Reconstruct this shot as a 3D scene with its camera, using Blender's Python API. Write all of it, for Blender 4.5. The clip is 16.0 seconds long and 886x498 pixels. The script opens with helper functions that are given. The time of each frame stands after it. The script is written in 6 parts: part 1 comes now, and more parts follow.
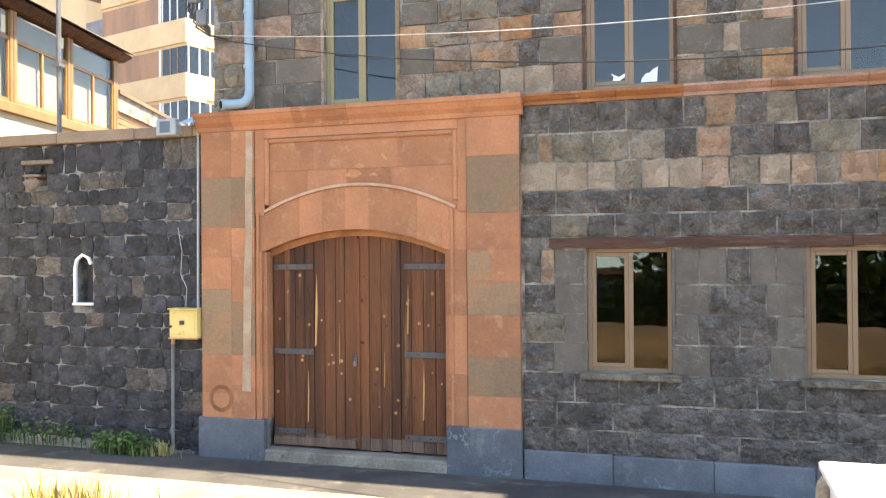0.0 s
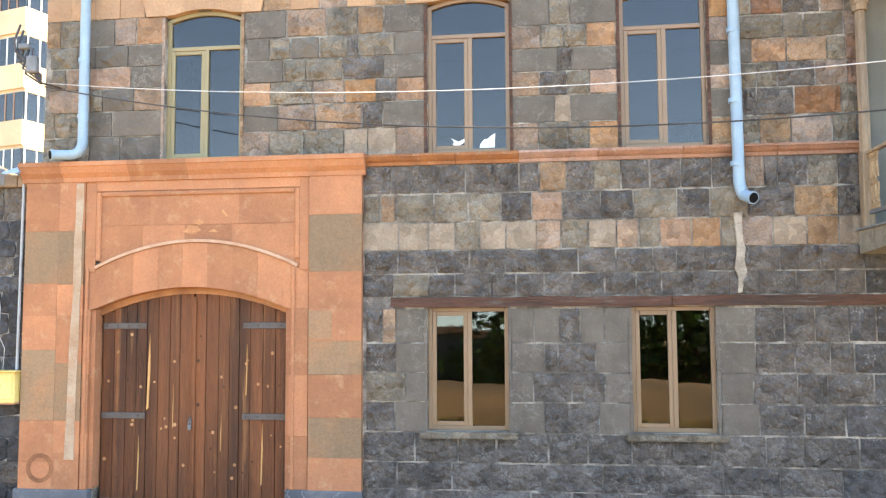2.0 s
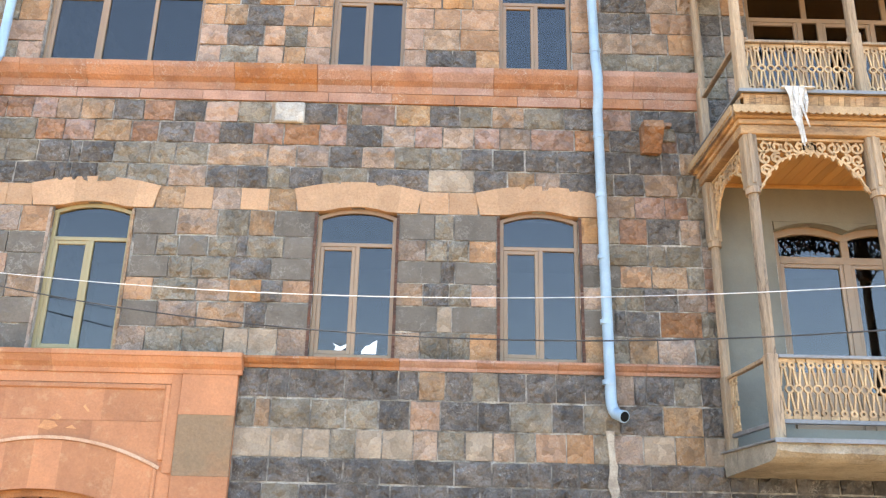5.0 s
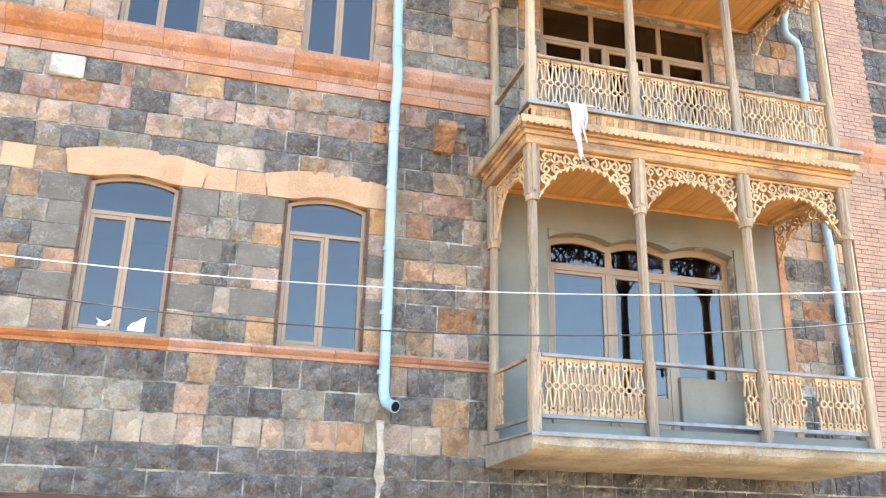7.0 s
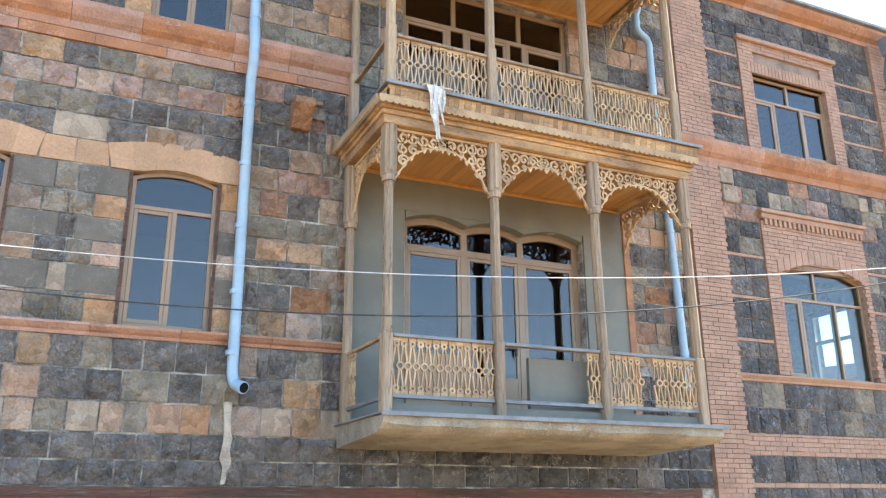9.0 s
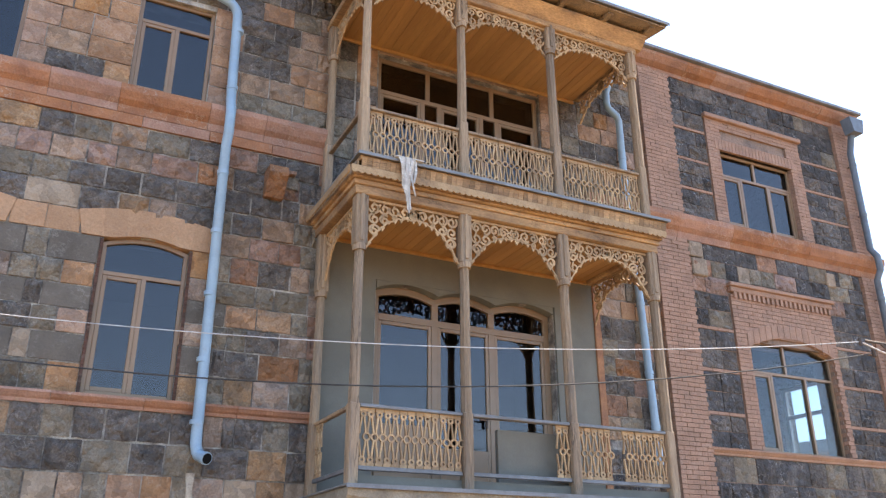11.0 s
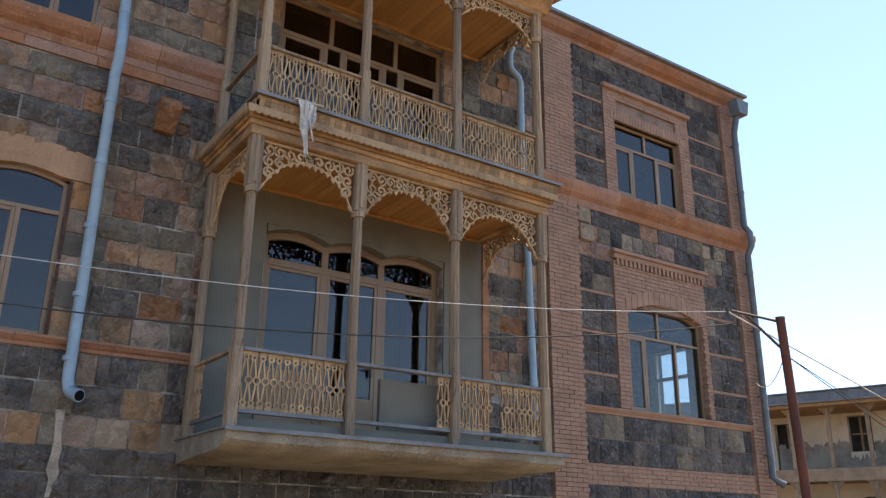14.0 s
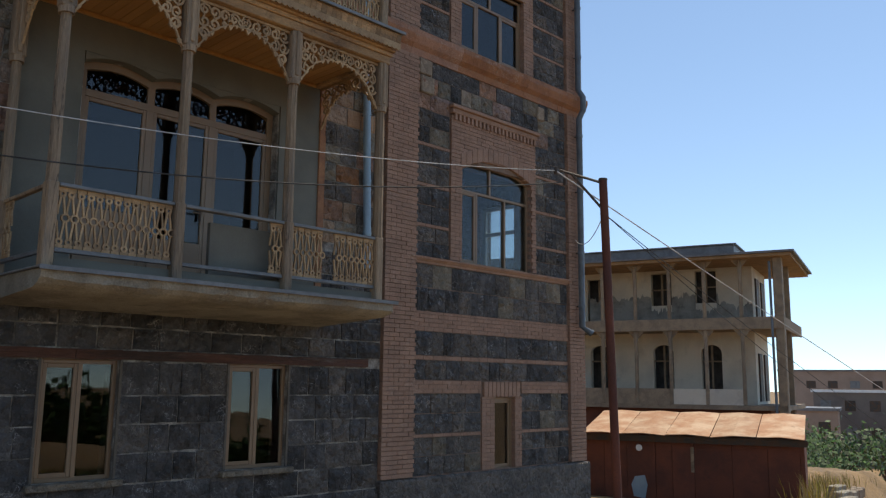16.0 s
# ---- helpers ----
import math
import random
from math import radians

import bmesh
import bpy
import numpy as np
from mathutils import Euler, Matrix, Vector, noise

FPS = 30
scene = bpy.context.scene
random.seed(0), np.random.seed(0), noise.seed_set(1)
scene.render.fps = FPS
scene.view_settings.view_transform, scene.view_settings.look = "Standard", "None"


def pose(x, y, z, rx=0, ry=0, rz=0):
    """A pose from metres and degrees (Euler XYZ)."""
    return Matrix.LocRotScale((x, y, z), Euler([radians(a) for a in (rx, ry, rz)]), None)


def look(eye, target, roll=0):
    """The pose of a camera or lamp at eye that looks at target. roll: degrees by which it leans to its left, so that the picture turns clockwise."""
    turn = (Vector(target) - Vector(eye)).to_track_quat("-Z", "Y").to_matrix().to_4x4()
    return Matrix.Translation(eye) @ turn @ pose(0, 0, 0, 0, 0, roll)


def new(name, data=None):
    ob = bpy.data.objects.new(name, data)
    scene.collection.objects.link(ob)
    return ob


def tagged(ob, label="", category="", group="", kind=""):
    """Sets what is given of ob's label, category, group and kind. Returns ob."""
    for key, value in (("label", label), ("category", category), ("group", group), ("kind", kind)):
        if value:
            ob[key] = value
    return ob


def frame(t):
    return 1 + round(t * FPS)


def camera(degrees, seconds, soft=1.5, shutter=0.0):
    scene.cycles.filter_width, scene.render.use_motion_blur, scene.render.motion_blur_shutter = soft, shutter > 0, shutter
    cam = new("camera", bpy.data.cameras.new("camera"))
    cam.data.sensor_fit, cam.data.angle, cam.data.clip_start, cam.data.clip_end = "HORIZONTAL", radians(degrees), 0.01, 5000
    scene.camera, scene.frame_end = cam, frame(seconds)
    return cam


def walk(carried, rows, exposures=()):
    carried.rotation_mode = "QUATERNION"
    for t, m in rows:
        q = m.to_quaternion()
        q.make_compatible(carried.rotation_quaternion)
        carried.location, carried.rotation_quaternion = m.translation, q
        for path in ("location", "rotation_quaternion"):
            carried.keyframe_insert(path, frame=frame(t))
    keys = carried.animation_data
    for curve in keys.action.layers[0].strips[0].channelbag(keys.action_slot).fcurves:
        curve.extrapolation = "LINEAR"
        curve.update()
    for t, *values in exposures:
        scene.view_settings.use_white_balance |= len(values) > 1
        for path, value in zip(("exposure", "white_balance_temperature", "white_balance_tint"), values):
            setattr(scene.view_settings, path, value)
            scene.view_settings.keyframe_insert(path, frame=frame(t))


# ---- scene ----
cam = camera(55.86, 16.0, soft=1.25)
PATH = [
    (0, (6.121, -10.861, 2.876), (3.182, -1.303, 2.934), -0.47),
    (0.5, (6.157, -10.839, 2.875), (3.834, -1.113, 2.949), -0.34),
    (1, (6.206, -10.825, 2.875), (4.331, -1.002, 2.934), -0.30),
    (1.5, (6.29, -10.833, 2.876), (4.809, -0.947, 3.147), -0.31),
    (2, (6.329, -10.867, 2.88), (5.06, -0.976, 3.625), -0.31),
    (2.5, (6.316, -10.893, 2.88), (5.261, -1.025, 4.114), 0.51),
    (3, (6.35, -10.922, 2.879), (5.417, -1.11, 4.568), 0.91),
    (3.5, (6.424, -10.925, 2.877), (5.58, -1.232, 5.188), 0.70),
    (3.7, (6.432, -10.929, 2.874), (5.619, -1.288, 5.404), 0.52),
    (5.8, (6.517, -10.866, 2.803), (7.433, -1.459, 6.069), 2.11),
    (6, (6.526, -10.857, 2.797), (7.705, -1.475, 6.051), 2.14),
    (6.5, (6.561, -10.854, 2.79), (8.445, -1.592, 6.056), 1.83),
    (7, (6.571, -10.856, 2.786), (9.022, -1.694, 5.957), 1.33),
    (7.5, (6.588, -10.867, 2.782), (9.527, -1.827, 5.889), -0.05),
    (8, (6.606, -10.855, 2.78), (10.12, -1.994, 5.801), -0.20),
    (8.5, (6.655, -10.834, 2.776), (10.448, -2.075, 5.759), -0.20),
    (9, (6.719, -10.843, 2.768), (10.698, -2.17, 5.759), -0.38),
    (11.5, (6.825, -10.941, 2.742), (10.918, -2.752, 6.765), -0.25),
    (12, (6.83, -10.94, 2.745), (10.968, -2.848, 6.917), -0.00),
    (12.5, (6.824, -10.938, 2.743), (11.077, -2.893, 6.89), 0.70),
    (13, (6.833, -10.946, 2.734), (11.364, -2.965, 6.707), 0.57),
    (13.5, (6.827, -10.944, 2.721), (11.712, -3.004, 6.34), 0.65),
    (14, (6.815, -10.95, 2.707), (12.09, -3.109, 5.977), 0.78),
    (14.5, (6.826, -10.954, 2.695), (12.504, -3.328, 5.794), 0.66),
    (15, (6.839, -10.941, 2.683), (13.016, -3.511, 5.26), 0.34),
    (15.5, (6.859, -10.915, 2.67), (13.567, -3.792, 4.735), 0.34),
    (16, (6.843, -10.914, 2.655), (13.89, -4.003, 4.259), 0.61),
]
EXPOSURE = [(0.0, 1.98, 8800, 9), (0.5, 2.26, 8900, 8), (1.5, 2.34, 8900, 8), (2.5, 2.52, 8700, 8), (3.5, 2.44, 8600, 8), (6.0, 2.73, 8500, 8), (7.0, 2.97, 8000, 5), (8.0, 2.82, 7550, 4), (8.5, 2.2, 7550, 4), (9.0, 2.25, 7550, 4), (11.5, 1.33, 7750, 20), (12.0, 1.01, 8150, 26), (13.0, 0.83, 7650, 16), (14.0, 0.76, 7650, 10), (15.0, 0.08, 7400, 6), (15.5, 0.05, 7500, 4), (16.0, -0.25, 7400, 6)]
walk(cam, [(t, look(eye, target, roll)) for t, eye, target, roll in PATH], EXPOSURE)

# ---- sky and sun ----
SUN_ELEV, SUN_OFF = 64.0, 7.0      # degrees; the sun stands along the street, a little behind the facade
sun_dir = Vector((math.cos(radians(SUN_ELEV)) * math.cos(radians(SUN_OFF)), math.cos(radians(SUN_ELEV)) * math.sin(radians(SUN_OFF)), math.sin(radians(SUN_ELEV))))
world = bpy.data.worlds.new("sky")
scene.world = world
world.use_nodes = True
wn = world.node_tree
wn.nodes.clear()
sky = wn.nodes.new("ShaderNodeTexSky")
sky.sky_type, sky.sun_disc = "NISHITA", False
sky.sun_elevation = radians(SUN_ELEV)
sky.sun_rotation = math.atan2(sun_dir.x, sun_dir.y)
sky.altitude, sky.air_density, sky.dust_density, sky.ozone_density = 1500.0, 1.0, 0.05, 2.0
bgn = wn.nodes.new("ShaderNodeBackground")
bgn.inputs["Strength"].default_value = 0.24
wout = wn.nodes.new("ShaderNodeOutputWorld")
coord, lift, unit = (wn.nodes.new("ShaderNode" + k) for k in ("TexCoord", "VectorMath", "VectorMath"))
lift.operation, unit.operation = "ADD", "NORMALIZE"
lift.inputs[1].default_value = (0, 0, 0.06)
wn.links.new(coord.outputs["Generated"], lift.inputs[0])
wn.links.new(lift.outputs[0], unit.inputs[0])
wn.links.new(unit.outputs[0], sky.inputs[0])
wn.links.new(sky.outputs[0], bgn.inputs[0])
wn.links.new(bgn.outputs[0], wout.inputs[0])
sun = new("sun", bpy.data.lights.new("sun", "SUN"))
sun.data.energy, sun.data.angle, sun.data.color = 5.0, radians(0.5), (1.0, 0.95, 0.88)
sun.matrix_world = look(sun_dir * 60, (0, 0, 0))

rng = random.Random(7)


# ---- mesh building ----
class MB:
    """Gathers vertices, faces and material slots for one mesh."""

    def __init__(self):
        self.v, self.f, self.m = [], [], []

    def add(self, verts, faces, slot=0):
        n = len(self.v)
        self.v += [tuple(p) for p in verts]
        self.f += [tuple(i + n for i in q) for q in faces]
        self.m += [slot] * len(faces)
        return self

    def box(self, x0, x1, y0, y1, z0, z1, c=0.0, slot=0):
        """A box, its edges chamfered by c."""
        if c <= 0:
            v = [(x, y, z) for x in (x0, x1) for y in (y0, y1) for z in (z0, z1)]
            return self.add(v, [(0, 1, 3, 2), (4, 6, 7, 5), (0, 4, 5, 1), (2, 3, 7, 6), (0, 2, 6, 4), (1, 5, 7, 3)], slot)
        lo, hi, v, at = (x0, y0, z0), (x1, y1, z1), [], {}
        for sx in (0, 1):
            for sy in (0, 1):
                for sz in (0, 1):
                    s = (sx, sy, sz)
                    for axis in range(3):
                        p = [(lo[k] + c, hi[k] - c)[s[k]] for k in range(3)]
                        p[axis] = (lo[axis], hi[axis])[s[axis]]
                        at[s, axis] = len(v)
                        v.append(p)
        f = []
        for axis in range(3):
            a, b = [k for k in range(3) if k != axis]
            for side in (0, 1):
                ring = []
                for p, q in ((0, 0), (1, 0), (1, 1), (0, 1)):
                    s = [0, 0, 0]
                    s[axis], s[a], s[b] = side, p, q
                    ring.append(at[tuple(s), axis])
                f.append(ring)
            for p in (0, 1):
                for q in (0, 1):
                    s0, s1 = [0, 0, 0], [0, 0, 0]
                    s0[axis], s1[axis] = 0, 1
                    s0[a] = s1[a] = p
                    s0[b] = s1[b] = q
                    f.append([at[tuple(s0), a], at[tuple(s1), a], at[tuple(s1), b], at[tuple(s0), b]])
        f += [[at[(sx, sy, sz), k] for k in range(3)] for sx in (0, 1) for sy in (0, 1) for sz in (0, 1)]
        return self.add(v, f, slot)

    def prism(self, pts, y0, y1, slot=0):
        """A polygon in x and z, drawn out from y0 to y1."""
        n = len(pts)
        v = [(x, y0, z) for x, z in pts] + [(x, y1, z) for x, z in pts]
        f = [tuple(range(n)), tuple(range(2 * n - 1, n - 1, -1))] + [(i, i + n, (i + 1) % n + n, (i + 1) % n) for i in range(n)]
        return self.add(v, f, slot)

    def profile(self, pts, x0, x1, slot=0):
        """A polygon in y and z, drawn out from x0 to x1."""
        n = len(pts)
        v = [(x0, y, z) for y, z in pts] + [(x1, y, z) for y, z in pts]
        f = [tuple(range(n)), tuple(range(2 * n - 1, n - 1, -1))] + [(i, i + n, (i + 1) % n + n, (i + 1) % n) for i in range(n)]
        return self.add(v, f, slot)

    def tube(self, path, r, n=10, slot=0, r1=None):
        """A round pipe along a path, from radius r to r1."""
        path = [Vector(p) for p in path]
        v, f, up = [], [], None
        for i, p in enumerate(path):
            d = (path[min(i + 1, len(path) - 1)] - path[max(i - 1, 0)]).normalized()
            if up is None:
                up = d.orthogonal().normalized()
            up = (up - d * up.dot(d)).normalized()
            side = d.cross(up)
            rr = r if r1 is None else r + (r1 - r) * i / (len(path) - 1)
            v += [p + (up * math.cos(a) + side * math.sin(a)) * rr for a in (2 * math.pi * k / n for k in range(n))]
        for i in range(len(path) - 1):
            f += [(i * n + k, i * n + (k + 1) % n, (i + 1) * n + (k + 1) % n, (i + 1) * n + k) for k in range(n)]
        f += [tuple(range(n - 1, -1, -1)), tuple((len(path) - 1) * n + k for k in range(n))]
        return self.add(v, f, slot)

    def ribbon(self, path, w, y0, y1, slot=0, closed=False):
        """A flat strip of width w that follows a path in x and z, cut from a board between y0 and y1."""
        n, left, right = len(path), [], []
        for i, (x, z) in enumerate(path):
            a, b = (path[(i - 1) % n], path[(i + 1) % n]) if closed else (path[max(i - 1, 0)], path[min(i + 1, n - 1)])
            dx, dz = b[0] - a[0], b[1] - a[1]
            k = w / 2 / (math.hypot(dx, dz) or 1)
            left.append((x - dz * k, z + dx * k))
            right.append((x + dz * k, z - dx * k))
        v = [(x, y, z) for y in (y0, y1) for side in (left, right) for x, z in side]
        f = []
        for i in range(n if closed else n - 1):
            j = (i + 1) % n
            f += [(i, j, n + j, n + i), (2 * n + i, 3 * n + i, 3 * n + j, 2 * n + j), (i, 2 * n + i, 2 * n + j, j), (n + i, n + j, 3 * n + j, 3 * n + i)]
        return self.add(v, f, slot)

    def mesh(self, name, mats, smooth=False):
        me = bpy.data.meshes.new(name)
        me.from_pydata(self.v, [], self.f)
        for m in mats if isinstance(mats, (list, tuple)) else [mats]:
            me.materials.append(m)
        me.polygons.foreach_set("material_index", self.m)
        bm = bmesh.new()
        bm.from_mesh(me)
        bmesh.ops.recalc_face_normals(bm, faces=bm.faces)
        bm.to_mesh(me)
        bm.free()
        if smooth:
            me.shade_smooth()
            me.set_sharp_from_angle(angle=radians(40))
        return me


def thing(name, label, category, group="", kind="", at=(0, 0, 0)):
    ob = new(name)
    ob.location = at
    return tagged(ob, label, category, group, kind)


def part(name, mb, material, parent, label="", smooth=False):
    """One mesh under a thing or under a part."""
    ob = new(name, mb if isinstance(mb, bpy.types.Mesh) else mb.mesh(name, material, smooth))
    ob.parent = parent
    return tagged(ob, label)


def solid(name, mb, material, label, category, group="", kind="", smooth=False):
    """A thing that is one mesh."""
    return tagged(new(name, mb.mesh(name, material, smooth)), label, category, group, kind)


# ---- materials ----
def surface(name, col, col2=None, rough=0.8, scale=3.0, fine=45.0, rand=0.3, bump=0.25, metal=0.0, stretch=(1, 1, 1), stain=None, amount=0.5, grain=0.25, hue=0.0, spec=0.3, edge=(0.42, 0.62), depth=0.03, blot=2.3, chip=0.0, smear=None, veins=0.0):
    """A procedural surface: broad patches from col to col2, fine grain, a shade of its own for each piece, stains and relief."""
    m = bpy.data.materials.new(name)
    m.use_nodes = True
    nt, ln = m.node_tree, m.node_tree.links
    nodes = nt.nodes
    bsdf = nodes["Principled BSDF"]
    bsdf.inputs["Roughness"].default_value, bsdf.inputs["Metallic"].default_value = rough, metal
    bsdf.inputs["Specular IOR Level"].default_value = spec
    geo, info = nodes.new("ShaderNodeNewGeometry"), nodes.new("ShaderNodeObjectInfo")
    mapping = nodes.new("ShaderNodeMapping")
    mapping.inputs["Scale"].default_value = stretch
    ln.new(geo.outputs["Position"], mapping.inputs[0])

    def tex(s, detail, rough_=0.6):
        t = nodes.new("ShaderNodeTexNoise")
        t.inputs["Scale"].default_value, t.inputs["Detail"].default_value, t.inputs["Roughness"].default_value = s, detail, rough_
        ln.new(mapping.outputs[0], t.inputs["Vector"])
        return t.outputs["Fac"]

    def remap(x, a, b, c, d):
        r = nodes.new("ShaderNodeMapRange")
        for k, val in zip(("From Min", "From Max", "To Min", "To Max"), (a, b, c, d)):
            r.inputs[k].default_value = val
        ln.new(x, r.inputs["Value"])
        return r.outputs[0]

    def math2(op, a, b):
        n = nodes.new("ShaderNodeMath")
        n.operation = op
        for k, val in ((0, a), (1, b)):
            if isinstance(val, (int, float)):
                n.inputs[k].default_value = val
            else:
                ln.new(val, n.inputs[k])
        return n.outputs[0]

    def mix(fac, a, b, mode="MIX"):
        n = nodes.new("ShaderNodeMix")
        n.data_type, n.blend_type = "RGBA", mode
        for k, val in ((0, fac), (6, a), (7, b)):
            if isinstance(val, (int, float)):
                n.inputs[k].default_value = val
            elif isinstance(val, tuple):
                n.inputs[k].default_value = (*val, 1)
            else:
                ln.new(val, n.inputs[k])
        return n.outputs[2]

    broad, small = tex(scale, 6), tex(fine, 4, 0.7)
    col2 = col2 or tuple(c * 0.62 for c in col)
    out = mix(remap(broad, *edge, 0, 1), col, col2)
    own = math2("FRACT", math2("ADD", info.outputs["Random"], geo.outputs["Random Per Island"]), 0)
    hsv = nodes.new("ShaderNodeHueSaturation")
    ln.new(out, hsv.inputs["Color"])
    value = math2("MULTIPLY", remap(own, 0, 1, 1 - rand, 1 + rand), remap(small, 0.25, 0.75, 1 - grain, 1 + grain))
    ln.new(value, hsv.inputs["Value"])
    if hue:
        own2 = math2("FRACT", math2("MULTIPLY", own, 7.31), 0)
        ln.new(remap(own2, 0, 1, 0.5 - hue, 0.5 + hue), hsv.inputs["Hue"])
        ln.new(remap(own2, 0, 1, 0.75, 1.2), hsv.inputs["Saturation"])
    out = hsv.outputs[0]
    if stain:
        spot = tex(scale * blot, 8, 0.72)
        out = mix(math2("MULTIPLY", remap(spot, 0.56, 0.70, 0, 1), amount), out, stain)
    if smear:
        line = math2("ABSOLUTE", math2("SUBTRACT", tex(veins or 4.0, 5, 0.6), 0.5), 0)
        where = remap(tex((veins or 4.0) * 0.4, 3), 0.5, 0.62, 0, 1)
        out = mix(math2("MULTIPLY", math2("MULTIPLY", remap(line, 0.004, 0.022, 1, 0), where), smear[1]), out, smear[0])
    facets = None
    if chip:
        vor, warp = nodes.new("ShaderNodeTexVoronoi"), nodes.new("ShaderNodeVectorMath")
        warp.operation = "MULTIPLY_ADD"
        wob = nodes.new("ShaderNodeTexNoise")
        wob.inputs["Scale"].default_value = chip * 0.9
        ln.new(mapping.outputs[0], wob.inputs["Vector"])
        ln.new(wob.outputs["Color"], warp.inputs[0])
        warp.inputs[1].default_value = (1.3 / chip,) * 3
        ln.new(mapping.outputs[0], warp.inputs[2])
        ln.new(warp.outputs[0], vor.inputs["Vector"])
        vor.inputs["Scale"].default_value = chip
        facets = vor.outputs["Distance"]
        shade = nodes.new("ShaderNodeSeparateColor")
        ln.new(vor.outputs["Color"], shade.inputs[0])
        tone = nodes.new("ShaderNodeCombineColor")
        for k in range(3):
            ln.new(remap(shade.outputs[0], 0, 1, 0.70, 1.06), tone.inputs[k])
        out = mix(1.0, out, tone.outputs[0], "MULTIPLY")
    ln.new(out, bsdf.inputs["Base Color"])
    if bump:
        b = nodes.new("ShaderNodeBump")
        b.inputs["Strength"].default_value, b.inputs["Distance"].default_value = bump, depth
        relief = math2("ADD", small, math2("MULTIPLY", tex(fine * 0.28, 5), 1.6))
        ln.new(math2("SUBTRACT", relief, math2("MULTIPLY", facets, 2.2)) if facets else relief, b.inputs["Height"])
        ln.new(b.outputs[0], bsdf.inputs["Normal"])
    ln.new(remap(small, 0.2, 0.8, max(0.02, rough - 0.12), min(1, rough + 0.12)), bsdf.inputs["Roughness"])
    return m


def pane_glass(name, head_on=0.066, clear=0.42):
    """Window glass: a mirror of the sky that grows towards grazing angles, over a clear pane."""
    m = bpy.data.materials.new(name)
    m.use_nodes = True
    nt = m.node_tree
    nt.nodes.clear()
    o, mx, tr, gl, lw, pw, gain = (nt.nodes.new("ShaderNode" + k) for k in ("OutputMaterial", "MixShader", "BsdfTransparent", "BsdfGlossy", "LayerWeight", "Math", "Math"))
    tr.inputs[0].default_value = (clear, clear * 1.05, clear * 1.06, 1)
    gl.inputs["Roughness"].default_value = 0.015
    lw.inputs["Blend"].default_value = 0.5
    pw.operation, gain.operation = "POWER", "MULTIPLY_ADD"
    pw.inputs[1].default_value = 5.0
    gain.inputs[1].default_value, gain.inputs[2].default_value = 1 - head_on, head_on
    nz, bp = nt.nodes.new("ShaderNodeTexNoise"), nt.nodes.new("ShaderNodeBump")
    nz.inputs["Scale"].default_value = 1.3
    bp.inputs["Strength"].default_value, bp.inputs["Distance"].default_value = 0.06, 0.02
    nt.links.new(nz.outputs[0], bp.inputs["Height"])
    nt.links.new(bp.outputs[0], gl.inputs["Normal"])
    nt.links.new(lw.outputs["Facing"], pw.inputs[0])
    nt.links.new(pw.outputs[0], gain.inputs[0])
    nt.links.new(gain.outputs[0], mx.inputs[0])
    nt.links.new(tr.outputs[0], mx.inputs[1])
    nt.links.new(gl.outputs[0], mx.inputs[2])
    nt.links.new(mx.outputs[0], o.inputs[0])
    return m


BASALT = surface("basalt", (0.180, 0.154, 0.134), (0.114, 0.101, 0.091), rand=0.2, fine=38, grain=0.42, stain=(0.34, 0.31, 0.275), amount=0.5, bump=0.8, depth=0.06, blot=6, chip=9, smear=((0.48, 0.45, 0.41), 0.45), veins=9.0)
# the right wall's own dark stone; below the balcony it stands for shade
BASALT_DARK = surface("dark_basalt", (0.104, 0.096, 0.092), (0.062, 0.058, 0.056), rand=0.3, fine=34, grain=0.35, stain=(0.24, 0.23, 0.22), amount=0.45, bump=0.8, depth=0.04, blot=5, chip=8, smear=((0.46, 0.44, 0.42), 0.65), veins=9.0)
RUBBLE = surface("blue_black_basalt", (0.072, 0.073, 0.078), (0.045, 0.046, 0.050), rand=0.32, fine=34, grain=0.35, stain=(0.22, 0.215, 0.21), amount=0.4, bump=0.8, depth=0.04, blot=5, chip=8)
MORTAR_DARK = surface("weathered_mortar", (0.30, 0.29, 0.27), (0.075, 0.074, 0.075), scale=2.2, edge=(0.44, 0.6), rand=0.0, bump=0.8, grain=0.35, stain=(0.48, 0.46, 0.43), amount=0.7)
GREY = surface("grey_tuff", (0.262, 0.218, 0.163), (0.196, 0.165, 0.126), rand=0.2, fine=38, grain=0.36, stain=(0.31, 0.26, 0.21), amount=0.45, bump=0.8, depth=0.05, blot=5, chip=7, smear=((0.50, 0.46, 0.41), 0.35), veins=9.0)
TAN = surface("tan_tuff", (0.353, 0.233, 0.152), (0.251, 0.169, 0.116), rand=0.2, hue=0.003, fine=38, grain=0.34, stain=(0.19, 0.15, 0.12), amount=0.45, bump=0.7, depth=0.04, blot=5, chip=7, smear=((0.52, 0.46, 0.39), 0.35), veins=9.0)
ORANGE = surface("orange_tuff", (0.40, 0.238, 0.145), (0.325, 0.188, 0.115), rand=0.15, hue=0.003, fine=34, grain=0.24, stain=(0.36, 0.27, 0.19), amount=0.5, bump=0.6, depth=0.04, blot=5, chip=7, smear=((0.52, 0.45, 0.37), 0.35), veins=9.0)
RED = surface("red_tuff", (0.350, 0.194, 0.126), (0.265, 0.150, 0.102), rand=0.18, hue=0.003, fine=34, grain=0.28, stain=(0.34, 0.26, 0.20), amount=0.5, bump=0.8, depth=0.05, blot=5, chip=8, smear=((0.52, 0.44, 0.37), 0.35), veins=9.0)
